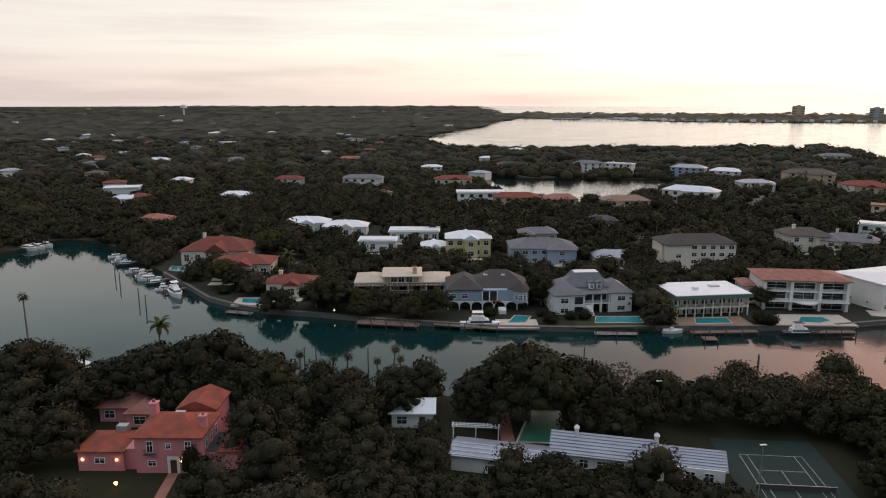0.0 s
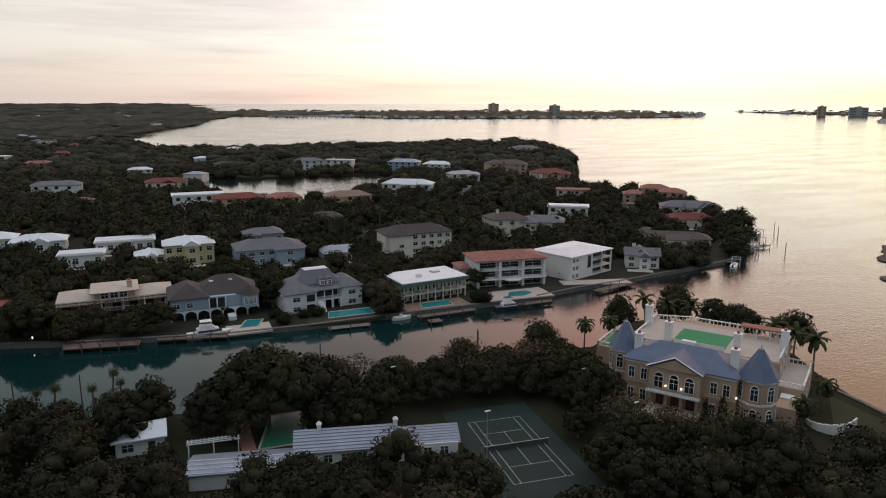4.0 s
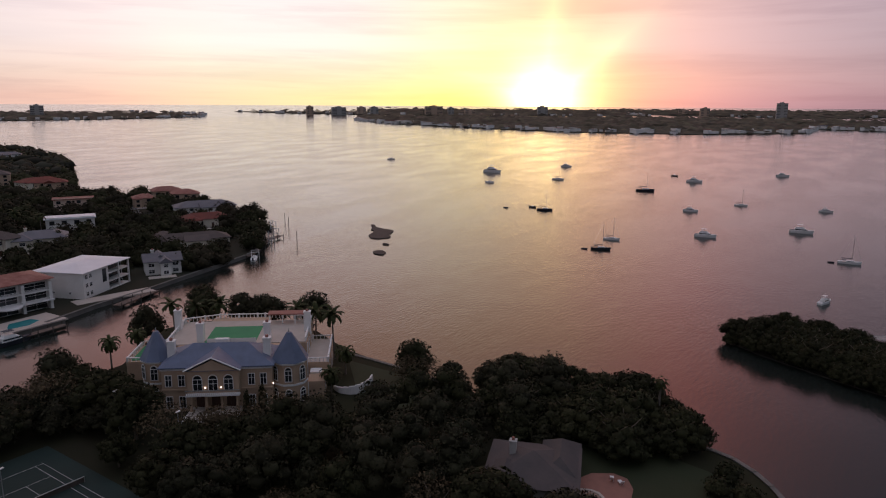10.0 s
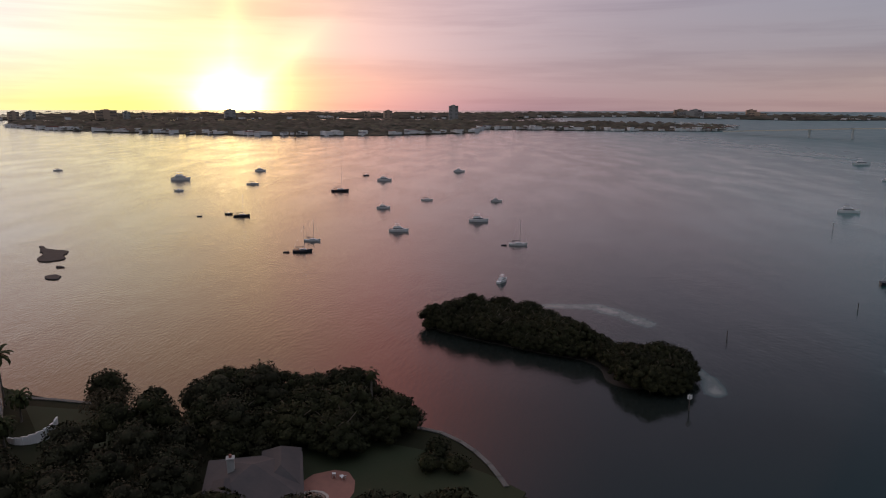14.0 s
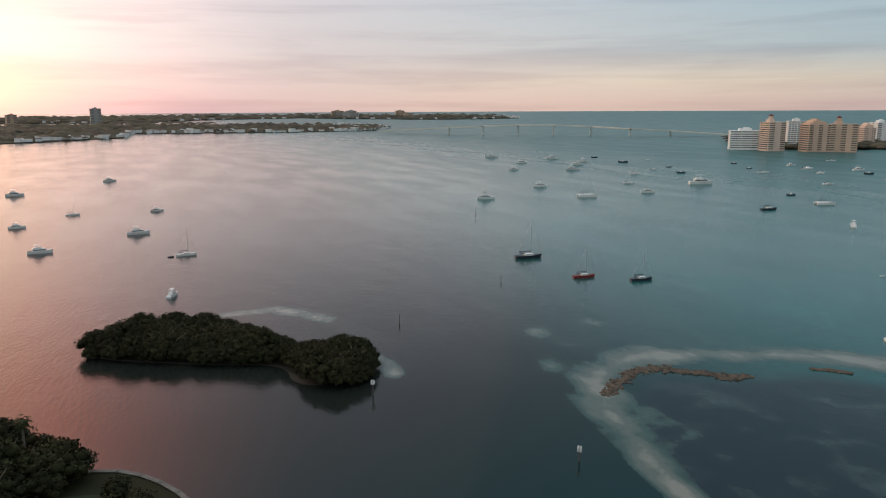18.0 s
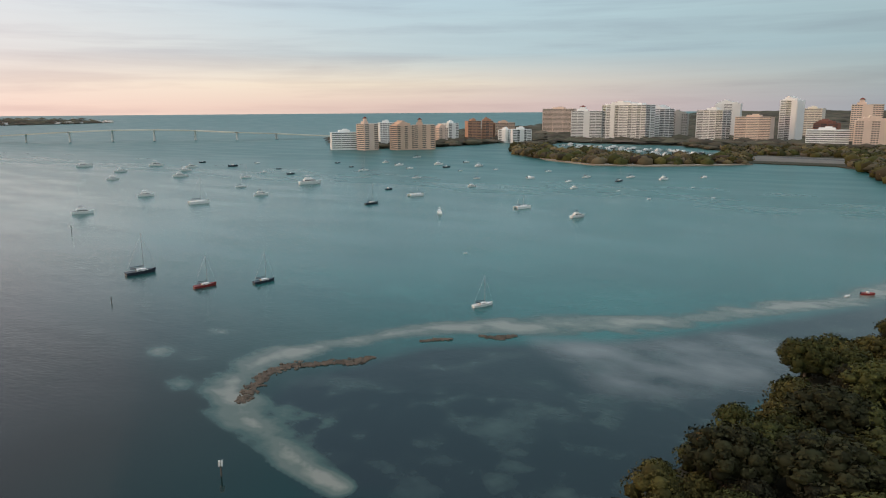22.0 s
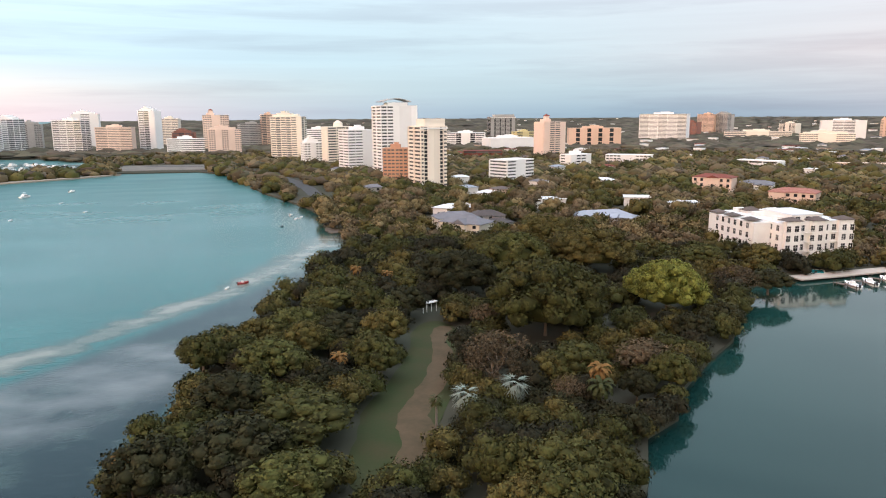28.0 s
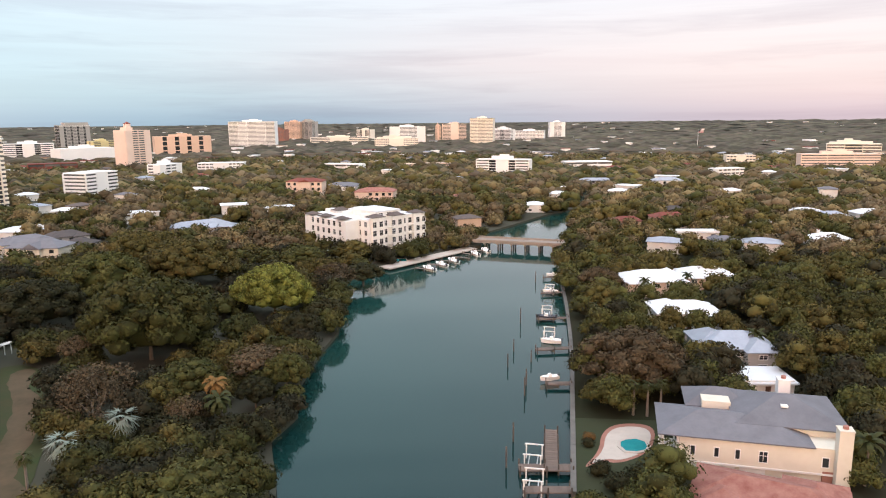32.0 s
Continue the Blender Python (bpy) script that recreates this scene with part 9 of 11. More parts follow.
# ---- the long high bridge across the bay ----
def bay_bridge():
    feet = [(1779.6, -709.2), (1576.2, -814.9), (1486.2, -859.7), (1429.5, -922.0), (1372.7, -984.5), (1314.8, -1048.2), (1229.8, -1091.5), (1196.2, -1178.6), (1108.1, -1275.4)]
    tops = [7.3, 18.0, 22.8, 25.3, 25.2, 22.4, 17.9, 13.0, 5.1]
    br = thing("road_bridge", *feet[4], 0, 0, "long pale concrete road bridge arching over the bay", "bridge")
    ox, oy = feet[4]
    for i, ((ax, ay), (bx, by)) in enumerate(zip(feet, feet[1:])):
        za, zb = max(2.5, tops[i]), max(2.5, tops[i + 1])
        bm = bmesh.new()
        l = math.hypot(bx - ax, by - ay)
        nx, ny = -(by - ay) / l * 9, (bx - ax) / l * 9
        vs = []
        for x, y, z in ((ax, ay, za), (bx, by, zb)):
            for s, dz in ((-1, 0), (1, 0), (1, -2.4), (-1, -2.4)):
                vs.append(bm.verts.new((x - ox + s * nx, y - oy + s * ny, z + dz)))
        for f in ((0, 1, 5, 4), (1, 2, 6, 5), (2, 3, 7, 6), (3, 0, 4, 7)):
            bm.faces.new([vs[k] for k in f])
        part("deck_span", bm, CREAM, br)
        if 0 < i:
            part("pier", tube(ax - ox, ay - oy, -2, za - 2.4, 2.6, 2.2, 8), T_WHITE, br)


bay_bridge()


def causeway():
    a, b = (619.5, 2622.1), (1045.5, 2576.2)
    cx, cy, w, turn = base_of(a, b)
    br = thing("causeway_bridge", cx, cy, 0, turn, "low white causeway bridge on many piers", "bridge")
    part("deck", box(-w / 2, -4, 6.0, w / 2, 4, 8.5), TRIM, br)
    me = mesh_of(box(-1.5, -3, -2, 1.5, 3, 6.0), TRIM)
    for i in range(26):
        part("pier", me, None, br, m=pose(-w / 2 + w * (i + 0.5) / 26, 0, 0))


causeway()

# ---- towers on the outer keys ----
# darker tan and grey walls: the shade of the backlit sides is in the colour
def key_tower(a, b, hgt, wall=TAN):
    return tower(a, b, max(12.0, hgt * 0.85), 18, "distant apartment tower on the outer key", wall, "sws", "w", 0, 6.5, "box", group="towers on the outer keys")


key_tower((2696.0, 1905.8), (2718.4, 1886.0), 42.0)
key_tower((2783.0, 1827.6), (2832.0, 1782.3), 37.0, GREYW)
key_tower((2871.4, 1745.1), (2899.8, 1718.0), 36.9)
key_tower((2917.3, 1701.1), (2943.5, 1675.5), 36.8, GREYW)
key_tower((2994.9, 1452.2), (3052.8, 1391.1), 44.5)
key_tower((3072.8, 1369.7), (3091.2, 1349.9), 37.3, GREYW)
key_tower((3073.1, 1285.0), (3105.3, 1249.5), 25.1)
key_tower((3232.6, 982.9), (3257.3, 942.8), 45.8, GREYW)
key_tower((3405.1, 275.1), (3421.1, 241.2), 40.5)
key_tower((3580.4, 287.8), (3586.8, 251.2), 36.3, GREYW)
key_tower((3640.5, 397.3), (3649.5, 351.6), 25.6)
key_tower((3271.0, -31.6), (3275.9, -72.6), 73.1, GREYW)
key_tower((1622.7, 2733.4), (1661.6, 2712.1), 53.6)
key_tower((1826.3, 2561.2), (1862.4, 2532.7), 46.9, GREYW)
key_tower((1713.4, 2883.5), (1750.5, 2870.6), 44.3)
key_tower((3657.2, -1203.4), (3586.5, -1310.4), 28.8, GREYW)
key_tower((3626.2, -1556.1), (3576.8, -1623.1), 18.1)
key_tower((3742.6, -1216.4), (3737.8, -1282.9), 36.2)
key_tower((3736.7, -1296.1), (3731.9, -1353.9), 36.0, GREYW)
key_tower((3788.9, -1613.6), (3782.1, -1664.5), 30.6)


# ---- the marina behind the park ----
def marina():
    proto = []
    for hull, lab in ((HULL_WHITE, "white motor boat berthed in the marina"), (HULL_WHITE, "white sailing boat berthed in the marina"), (HULL_DARK, "dark-hulled boat berthed in the marina")):
        b = thing("marina_boat", 0, 0, 0, 0, lab, "boat", "boats in the marina")
        part("hull", hull_mesh(13, 4.0, 1.6, hull), None, b)
        part("cabin", cabin_mesh(-4, 3.2, 1.5, 1.5, 3.4, HULL_WHITE, 1.4), None, b)
        if "sailing" in lab:
            part("mast", tube(0.5, 0, 1.6, 16.0, 0.16, 0.10, 5), SPAR, b)
        proto.append(b)
    rg = random.Random(5)
    first = True
    for row in range(5):
        y = 270.5 + row * 4.4
        a, c = ((503.5, -1203.6), (200.9, -1044.6))
        k = row / 4.0
        near_a, near_c = (426.8, -1018.1), (183.6, -934.0)
        ax, ay = a[0] + (near_a[0] - a[0]) * k, a[1] + (near_a[1] - a[1]) * k
        bx, by = c[0] + (near_c[0] - c[0]) * k, c[1] + (near_c[1] - c[1]) * k
        dock((ax, ay), (bx, by), 3.0, 0.9, "long pale floating dock of the marina", planks=False)
        l = math.hypot(bx - ax, by - ay)
        nx, ny = -(by - ay) / l, (bx - ax) / l
        hd = math.degrees(math.atan2(ny, nx))
        for q in range(17):
            u = (q + rg.uniform(-0.3, 1.3)) / 17
            o = rg.choice((-8.0, 8.5)) + rg.uniform(-1.0, 1.0)
            s = rg.uniform(0.6, 1.1)
            m = pose(ax + (bx - ax) * u + nx * o, ay + (by - ay) * u + ny * o, 0, 0, 0, hd + rg.choice((0, 180)) + rg.uniform(-8, 8)) @ Matrix.Diagonal((s, s, s, 1))
            i = rg.choice((0, 0, 0, 1, 1, 2))
            if first or row == 0 and q < 3:
                i, first = q % 3, False
                proto[i].matrix_basis = m
            else:
                copy_thing(proto[i], m)


marina()


# ---- boats at anchor ----
def moored(at, kind, ln, hd=208):
    """A boat at anchor: a motor yacht, sailing boat, catamaran or small boat."""
    px, py = at
    ln *= 0.8 if hd == 185 else 0.92
    if kind == "my":
        motor_yacht(px, py, hd, ln)
    elif kind == "my2":
        motor_yacht(px, py, hd, ln, fly=2, label="white flybridge motor yacht with a dark canopy at anchor")
    elif kind == "myb":
        motor_yacht(px, py, 120, ln, label="white cabin cruiser lying near the mangrove island")
    elif kind == "trawl":
        motor_yacht(px, py, 140, ln, label="white trawler yacht lying bow-on at anchor")
    elif kind == "cat":
        sail_boat(px, py, hd, ln, HULL_WHITE, "white catamaran with a bare mast at anchor", True)
    elif kind == "sb":
        sail_boat(px, py, hd, ln)
    elif kind == "sbd":
        sail_boat(px, py, hd - 12, ln, HULL_DARK, "dark-hulled sailing boat with a pale deck at anchor")
    elif kind == "sbr":
        sail_boat(px, py, hd - 12, ln, HULL_RED, "old sailing boat with a dark red hull")
    elif kind == "smr":
        small_boat(px, py, 250, ln, HULL_RED, "small red boat aground on the shoal")
    elif kind == "smd":
        small_boat(px, py, hd, ln, HULL_DARK, "dark small boat on a mooring", console=ln > 4)
    else:
        small_boat(px, py, hd, ln, HULL_WHITE, "small white boat on a mooring", console=ln > 4)


moored((621.1, 231.1), "my", 22, 185)
moored((537.7, 202.3), "sm", 9, 185)
moored((711.3, 183.9), "my", 14, 185)
moored((586.6, 158.4), "sb", 13, 185)
moored((538.9, 78.6), "sbd", 17, 185)
moored((620.5, 50.9), "my", 16, 185)
moored((411.8, 118.8), "sbd", 12, 185)
moored((420.0, 129.0), "smd", 6, 185)
moored((334.5, 62.9), "sb", 10, 185)
moored((309.1, 62.7), "sbd", 11, 185)
moored((307.0, 69.6), "smd", 3.5, 185)
moored((362.1, 22.6), "my", 13, 185)
moored((446.9, 37.6), "my", 11, 185)
moored((486.9, 10.6), "sb", 10, 185)
moored((395.3, -20.9), "my", 14, 185)
moored((325.3, -36.0), "sb", 11, 185)
moored((324.4, -29.2), "smd", 3.2, 185)
moored((481.3, -37.5), "my", 10, 185)
moored((707.7, -17.2), "my", 14, 185)
moored((254.3, -22.6), "myb", 9, 185)
moored((709.7, 387.6), "sb", 12, 185)
moored((665.3, 71.9), "smd", 7, 185)
moored((411.0, 143.6), "smd", 4, 185)
moored((249.3, -167.5), "sbd", 13)
moored((209.4, -166.4), "sbr", 9.5)
moored((195.6, -182.5), "sbd", 9.5)
moored((108.5, -196.4), "sb", 8.5)
moored((432.2, -253.2), "my2", 14)
moored((479.2, -332.1), "my", 13)
moored((408.0, -324.1), "cat", 15)
moored((805.6, -480.0), "my", 20)
moored((699.6, -457.2), "my", 14)
moored((626.4, -400.0), "my", 12)
moored((738.7, -529.7), "my", 18)
moored((594.1, -452.6), "my", 16)
moored((645.5, -498.3), "my", 14)
moored((683.2, -536.1), "my", 14)
moored((730.7, -590.5), "smd", 9)
moored((647.4, -566.3), "smd", 12)
moored((526.2, -475.4), "sb", 11)
moored((463.7, -412.6), "sb", 10)
moored((406.3, -381.1), "my2", 12)
moored((431.3, -463.1), "my", 22)
moored((554.7, -526.2), "sm", 7)
moored((513.4, -523.3), "smd", 9)
moored((572.2, -565.2), "smd", 6)
moored((658.1, -614.2), "sm", 7)
moored((299.2, -381.9), "sbd", 12)
moored((342.3, -459.6), "smd", 7)
moored((299.3, -436.1), "cat", 13)
moored((234.6, -367.5), "trawl", 10)
moored((200.0, -414.6), "cat", 12)
moored((376.6, -550.9), "sb", 10)
moored((475.1, -594.2), "sb", 12)
moored((570.6, -662.9), "smd", 7)
moored((516.4, -623.4), "smd", 6)
moored((521.6, -696.1), "my", 10)
moored((481.3, -668.2), "sm", 12)
moored((443.4, -634.9), "sm", 9)
moored((541.0, -792.8), "sb", 12)
moored((446.9, -699.7), "my", 13)
moored((416.8, -669.0), "smd", 10)
moored((433.5, -741.5), "sm", 9)
moored((392.5, -700.2), "my", 12)
moored((323.7, -573.2), "sb", 8)
moored((293.7, -511.7), "my", 9)
moored((379.0, -636.1), "sm", 6)
moored((354.2, -668.2), "sm", 6)
moored((284.1, -603.4), "sm", 8)
moored((153.9, -395.5), "my2", 11.5)
moored((280.3, -599.4), "sm", 9)
moored((294.6, -672.0), "sm", 8)
moored((237.9, -586.9), "sm", 7)
moored((214.2, -541.1), "my", 8)
moored((238.3, -632.7), "sb", 11)
moored((200.1, -611.8), "sbd", 11)
moored((202.0, -652.1), "sb", 11)
moored((169.7, -645.8), "my", 12)
moored((142.0, -680.2), "sm", 8)
moored((176.2, -537.6), "sm", 4)
moored((141.1, -499.6), "sm", 4)
moored((103.1, -529.0), "sm", 4)
moored((131.6, -590.8), "sm", 4)
moored((157.0, -267.7), "sm", 2.2)
moored((1.1, -277.0), "smr", 5)
moored((6.9, -270.9), "sm", 3)
moored((-30.9, -466.2), "sm", 5)
moored((-32.8, -448.4), "sm", 4)
moored((-22.4, -419.0), "smd", 3.5)
moored((-36.7, -454.4), "sm", 4)

# boats at the canal docks
motor_yacht(*(26.9, 193.2), 95, 12.5, label="white sport fishing yacht with a tall tuna tower at the dock")
dock((13.1, 194.3), (31.1, 188.7), 2.4, 1.2, "pale dock along the seawall with a yacht")
dock((-9.3, 199.8), (8.2, 194.2), 2.2, 1.2, "reddish wooden dock along the canal", mat=BRICKPAVE)
dock((57.4, 183.1), (69.2, 181.6), 2.0, 1.0, "pale floating dock at the lawn", mat=WHITEROOF)
dock((84.4, 181.4), (103.5, 180.8), 2.2, 1.0, "wooden dock with a boat lift at the terrace")
dock((85.6, 176.5), (89.5, 176.2), 3.0, 0.8, "boat lift platform on piles")
dock((117.2, 178.7), (130.2, 177.7), 2.2, 1.1, "brown wooden dock beside the villa terrace")
dock((-49.7, 212.8), (-41.6, 209.8), 2.0, 1.0, "pale dock by the curved seawall", mat=WHITEROOF)
dock((150.3, 180.5), (169.1, 183.7), 3.0, 1.1, "wooden dock in front of the white house")
motor_yacht(*(115.2, 178.9), 100, 10, HULL_DARK, 2, "dark-hulled motor boat with a canopy at the villa dock")
small_boat(*(80.3, 184.2), 95, 6, label="small boat under a cover at the seawall")
motor_yacht(*(-71.6, 236.1), 150, 12, label="white motor yacht at the marina docks of the cove")
for i, (px, py) in enumerate(((-77.6, 244.0), (-82.9, 252.2), (-87.2, 258.3), (-91.5, 264.7), (-96.9, 271.5), (-104.0, 283.6), (-109.4, 290.2), (-113.6, 299.2))):
    motor_yacht(px, py, 60 + 10 * (i % 3), 6.2 + 1.1 * (i % 3), HULL_DARK if i % 4 == 1 else HULL_WHITE, fly=i % 3 == 0, label="white motor boat berthed at the cove docks")
for a, b in (((-70.0, 242.6), (-76.4, 238.7)), ((-79.9, 256.9), (-86.1, 252.5)), ((-90.3, 271.0), (-96.1, 266.9)), ((-100.9, 287.5), (-108.0, 282.0))):
    dock(a, b, 2.0, 1.0, "wooden berth dock in the cove", planks=False)
for px, py in ((-101.3, 262.9), (-95.5, 251.6), (-81.3, 228.6), (-76.2, 219.8)):
    mooring_pile(px, py, 3.5)
for i, (px, py) in enumerate(((-158.1, 317.9), (-156.4, 321.5), (-154.7, 325.2))):
    motor_yacht(px, py, 120, 11, label="white motor boat moored in the far cove", fly=False)
motor_yacht(*(-74.2, 168.2), 120, 10, label="white cruiser moored below the trees", fly=False)
for px, py in ((47.3, 158.4), (86.4, 149.1), (87.1, 150.6), (-20.5, 163.9), (-17.7, 163.7), (-5.1, 162.6)):
    mooring_pile(px, py, 4.2)
dock((225.6, 190.6), (258.7, 206.9), 2.6, 1.1, "wooden dock at the tip of the peninsula")
dock((253.4, 205.9), (269.0, 207.8), 3.0, 1.1, "wooden boat house dock at the tip")
for i, (px, py) in enumerate(((272.3, 214.5), (251.7, 200.6), (227.5, 189.1), (290.9, 230.2))):
    boat_lift(px, py, 20 * i)
small_boat(*(224.5, 187.2), 60, 7, label="white boat at the dock by the tip")
motor_yacht(*(285.1, 226.2), 60, 10, HULL_DARK, False, "dark boat raised on a lift at the tip")
for px, py in ((292.5, 220.5), (261.5, 192.8), (303.7, 231.3)):
    mooring_pile(px, py, 4.0)

# exposed reefs and sand bars
REEF = pbr("wet_oyster_reef", (0.030, 0.026, 0.024), (0.060, 0.050, 0.044), 0.5, 0.8, 0.05, fine=6)
BAR = pbr("oyster_bar", (0.150, 0.115, 0.085), (0.040, 0.034, 0.028), 0.5, 0.95, 0.12, fine=5)


def reef(name, ring, label, material, h=0.35, rounds=2):
    ob = slab(name, smooth_ring(ring, rounds + 1, 0.11, 3), -0.4, h, material, label=label, category="reef")
    return ob


reef("reef", [(286.0, 169.1), (286.9, 161.4), (306.0, 164.1), (309.2, 171.9), (311.3, 178.1), (319.3, 184.6), (318.9, 187.6), (309.5, 181.1), (302.1, 173.8)], "dark exposed oyster reef in the bay", REEF)
reef("reef", [(275.8, 156.2), (275.1, 152.0), (278.3, 154.2), (278.0, 156.6)], "small dark exposed reef", REEF)
reef("reef", [(256.5, 149.4), (255.1, 144.2), (259.1, 144.4), (263.5, 149.7), (261.2, 151.6)], "oval dark exposed reef", REEF)
def oyster_bar(name, line, widths, label, seed, count):
    """A low ragged bed of shell and stone along a line: many flattened lumps over a thin mud core."""
    g = np.random.default_rng(seed)
    iv, jf = ico(0)
    V, Fc = [], []
    spans = [math.hypot(b[0] - a[0], b[1] - a[1]) for a, b in zip(line, line[1:])]
    for k in range(count):
        q = int(g.choice(len(spans), p=np.array(spans) / sum(spans)))
        u = g.uniform()
        (ax, ay), (bx, by) = line[q], line[q + 1]
        w = widths[q] + (widths[q + 1] - widths[q]) * u
        off = g.normal() * 0.36 * w
        nx, ny = -(by - ay) / spans[q], (bx - ax) / spans[q]
        r = g.uniform(0.25, 0.85)
        c = np.array([ax + (bx - ax) * u + nx * off, ay + (by - ay) * u + ny * off, 0.02])
        V.append(c + iv * np.array([r, r * g.uniform(0.6, 1.0), g.uniform(0.16, 0.42)]) * g.uniform(0.75, 1.25, (len(iv), 1)))
        Fc.append(jf + k * len(iv))
    me = bpy.data.meshes.new("bar")
    me.from_pydata(np.concatenate(V).tolist(), [], np.concatenate(Fc).tolist())
    me.materials.append(BAR)
    me.update()
    return tagged(new(name, me), label, "reef")


oyster_bar("oyster_bar", [(116.8, -99.8), (119.6, -104.2), (121.7, -109.1), (124.7, -115.3), (124.7, -120.7), (122.5, -124.1), (118.8, -126.9)], [1.6, 2.6, 3.0, 2.4, 2.4, 2.8, 2.0], "curved brown exposed oyster bar", 1, 420)
oyster_bar("oyster_bar", [(118.5, -126.6), (115.5, -130.4), (110.8, -133.3), (109.6, -138.6)], [1.4, 2.2, 2.8, 1.2], "brown exposed oyster bar along the shoal", 2, 260)
oyster_bar("oyster_bar", [(105.9, -155.5), (103, -158.8), (99.2, -162)], [0.6, 1.7, 0.8], "thin brown exposed oyster bar", 3, 90)
oyster_bar("oyster_bar", [(94.1, -168.5), (88.5, -169.3), (85, -173.5)], [0.8, 3.0, 0.8], "pointed brown exposed oyster bar", 4, 130)
reef("mud_flat", [(-43.7, -400.1), (-52.0, -428.6), (-61.4, -421.1), (-58.7, -395.3), (-49.6, -381.9)], "brown mud flat at the shore", BAR)


def channel_marker(x, y, h, label, board=True):
    m = thing("channel_marker", x, y, 0, 0, label, "marker", "channel markers")
    part("post", tube(0, 0, -2, h, 0.14, 0.12, 6), PILE, m)
    if board:
        part("board", box(-0.5, -0.06, h - 1.0, 0.5, 0.06, h), TRIM, m)
        part("board", box(-0.06, -0.5, h - 1.0 + 0.02, 0.06, 0.5, h - 0.02), TRIM, m)


channel_marker(*(94.9, -75.8), 3.0, "channel marker post with white boards")
channel_marker(*(141.0, -53.2), 3.6, "channel marker post with white boards by the island")
channel_marker(*(370.3, -209.5), 3.6, "channel marker post with a white board")
channel_marker(*(188.3, -80.2), 2.6, "bare marker post in the bay", False)
channel_marker(*(217.9, -134.3), 2.2, "bare marker post in the water", False)
channel_marker(*(704.6, -124.1), 3.5, "distant channel marker post", False)


# ---- trees ----
def in_any_keep(x, y):
    for q, (x0, y0, x1, y1) in zip(KEEP_QUADS, KEEP_BOX):
        if x0 <= x <= x1 and y0 <= y <= y1 and inside((x, y), q):
            return True
    return False


KEEP_QUADS.append([(50.6, 189.6), (76.6, 187.5), (79.9, 196.0), (52.8, 198.2)])
# garden path and lawns on the point of the garden
PATHWAY = [(-22.4, -103.9), (-24.9, -111.6), (-30.1, -125.5), (-36.9, -143.3), (-43.9, -160.9), (-50.9, -178.9), (-56.8, -196.2)]
PATH_W = [6.6, 6.6, 6.4, 6.0, 5.4, 5.2, 3.6]


def ribbon(pts, widths):
    left, right = [], []
    for i, (x, y) in enumerate(pts):
        ax, ay = pts[max(0, i - 1)]
        bx, by = pts[min(len(pts) - 1, i + 1)]
        l = math.hypot(bx - ax, by - ay) or 1
        nx, ny = -(by - ay) / l, (bx - ax) / l
        left.append((x + nx * widths[i] / 2, y + ny * widths[i] / 2))
        right.append((x - nx * widths[i] / 2, y - ny * widths[i] / 2))
    return left + right[::-1]


WALKWAY = pbr("garden_path_sand", (0.118, 0.080, 0.044), (0.056, 0.043, 0.020), 0.16, 0.95, 0.03)
GARDEN_LAWN = [(-14.9, -107.4), (-15.7, -118), (-18.5, -130.9), (-24.7, -144.1), (-33.7, -159.5), (-42.9, -182.7), (-50.5, -202.4), (-59.9, -201.2), (-59.1, -186.1), (-50.2, -160.1), (-42.2, -140.8), (-35.9, -128.3), (-30.1, -115.7), (-25.1, -102.6)]
slab("garden_lawn", smooth_ring(GARDEN_LAWN, 2, 0.05, 3), 0.9, 1.25, pbr("garden_lawn", (0.018, 0.037, 0.006), (0.042, 0.036, 0.012), 0.12, 0.95, 0.03, fine=12), label="clipped garden lawn beside the sandy path", category="lawn", kind="structure")
slab("garden_path", smooth_ring(ribbon(PATHWAY, PATH_W), 3, 0.09, 5), 0.9, 1.29, WALKWAY, label="sandy garden path through the lawn", category="path", kind="structure")
KEEP_QUADS.append(GARDEN_LAWN)
# shore road on the far side of the garden
ROAD = [(-58.0, -513.8), (-57.9, -627.0), (-48.7, -714.6), (-29.5, -821.8), (19.3, -957.1), (115.3, -991.5)]
slab("road", ribbon(ROAD, [11, 12, 13, 14, 16, 18]), 0.9, 1.32, ASPHALT, label="grey asphalt shore road", category="road", kind="structure")
KEEP_QUADS.append(ribbon(ROAD, [24, 26, 28, 30, 34, 36]))
# residential streets between the houses of the peninsula
for street, wide in (([(-51.4, 276.9), (-22.4, 277.2), (3.3, 285.9), (27.8, 294.1), (59.7, 312.5), (96.6, 310), (129.8, 321.2)], 6.0), ([(188.4, 364.6), (204.6, 388.3), (230.7, 421.8), (258.1, 463.5)], 6.0), ([(250.3, 287.2), (282, 315), (303.9, 345)], 5.0)):
    slab("street", ribbon(street, [wide] * len(street)), 0.9, 1.31, ASPHALT_PALE, label="worn grey residential street", category="road", kind="structure")
    KEEP_QUADS.append(ribbon(street, [wide + 5.0] * len(street)))
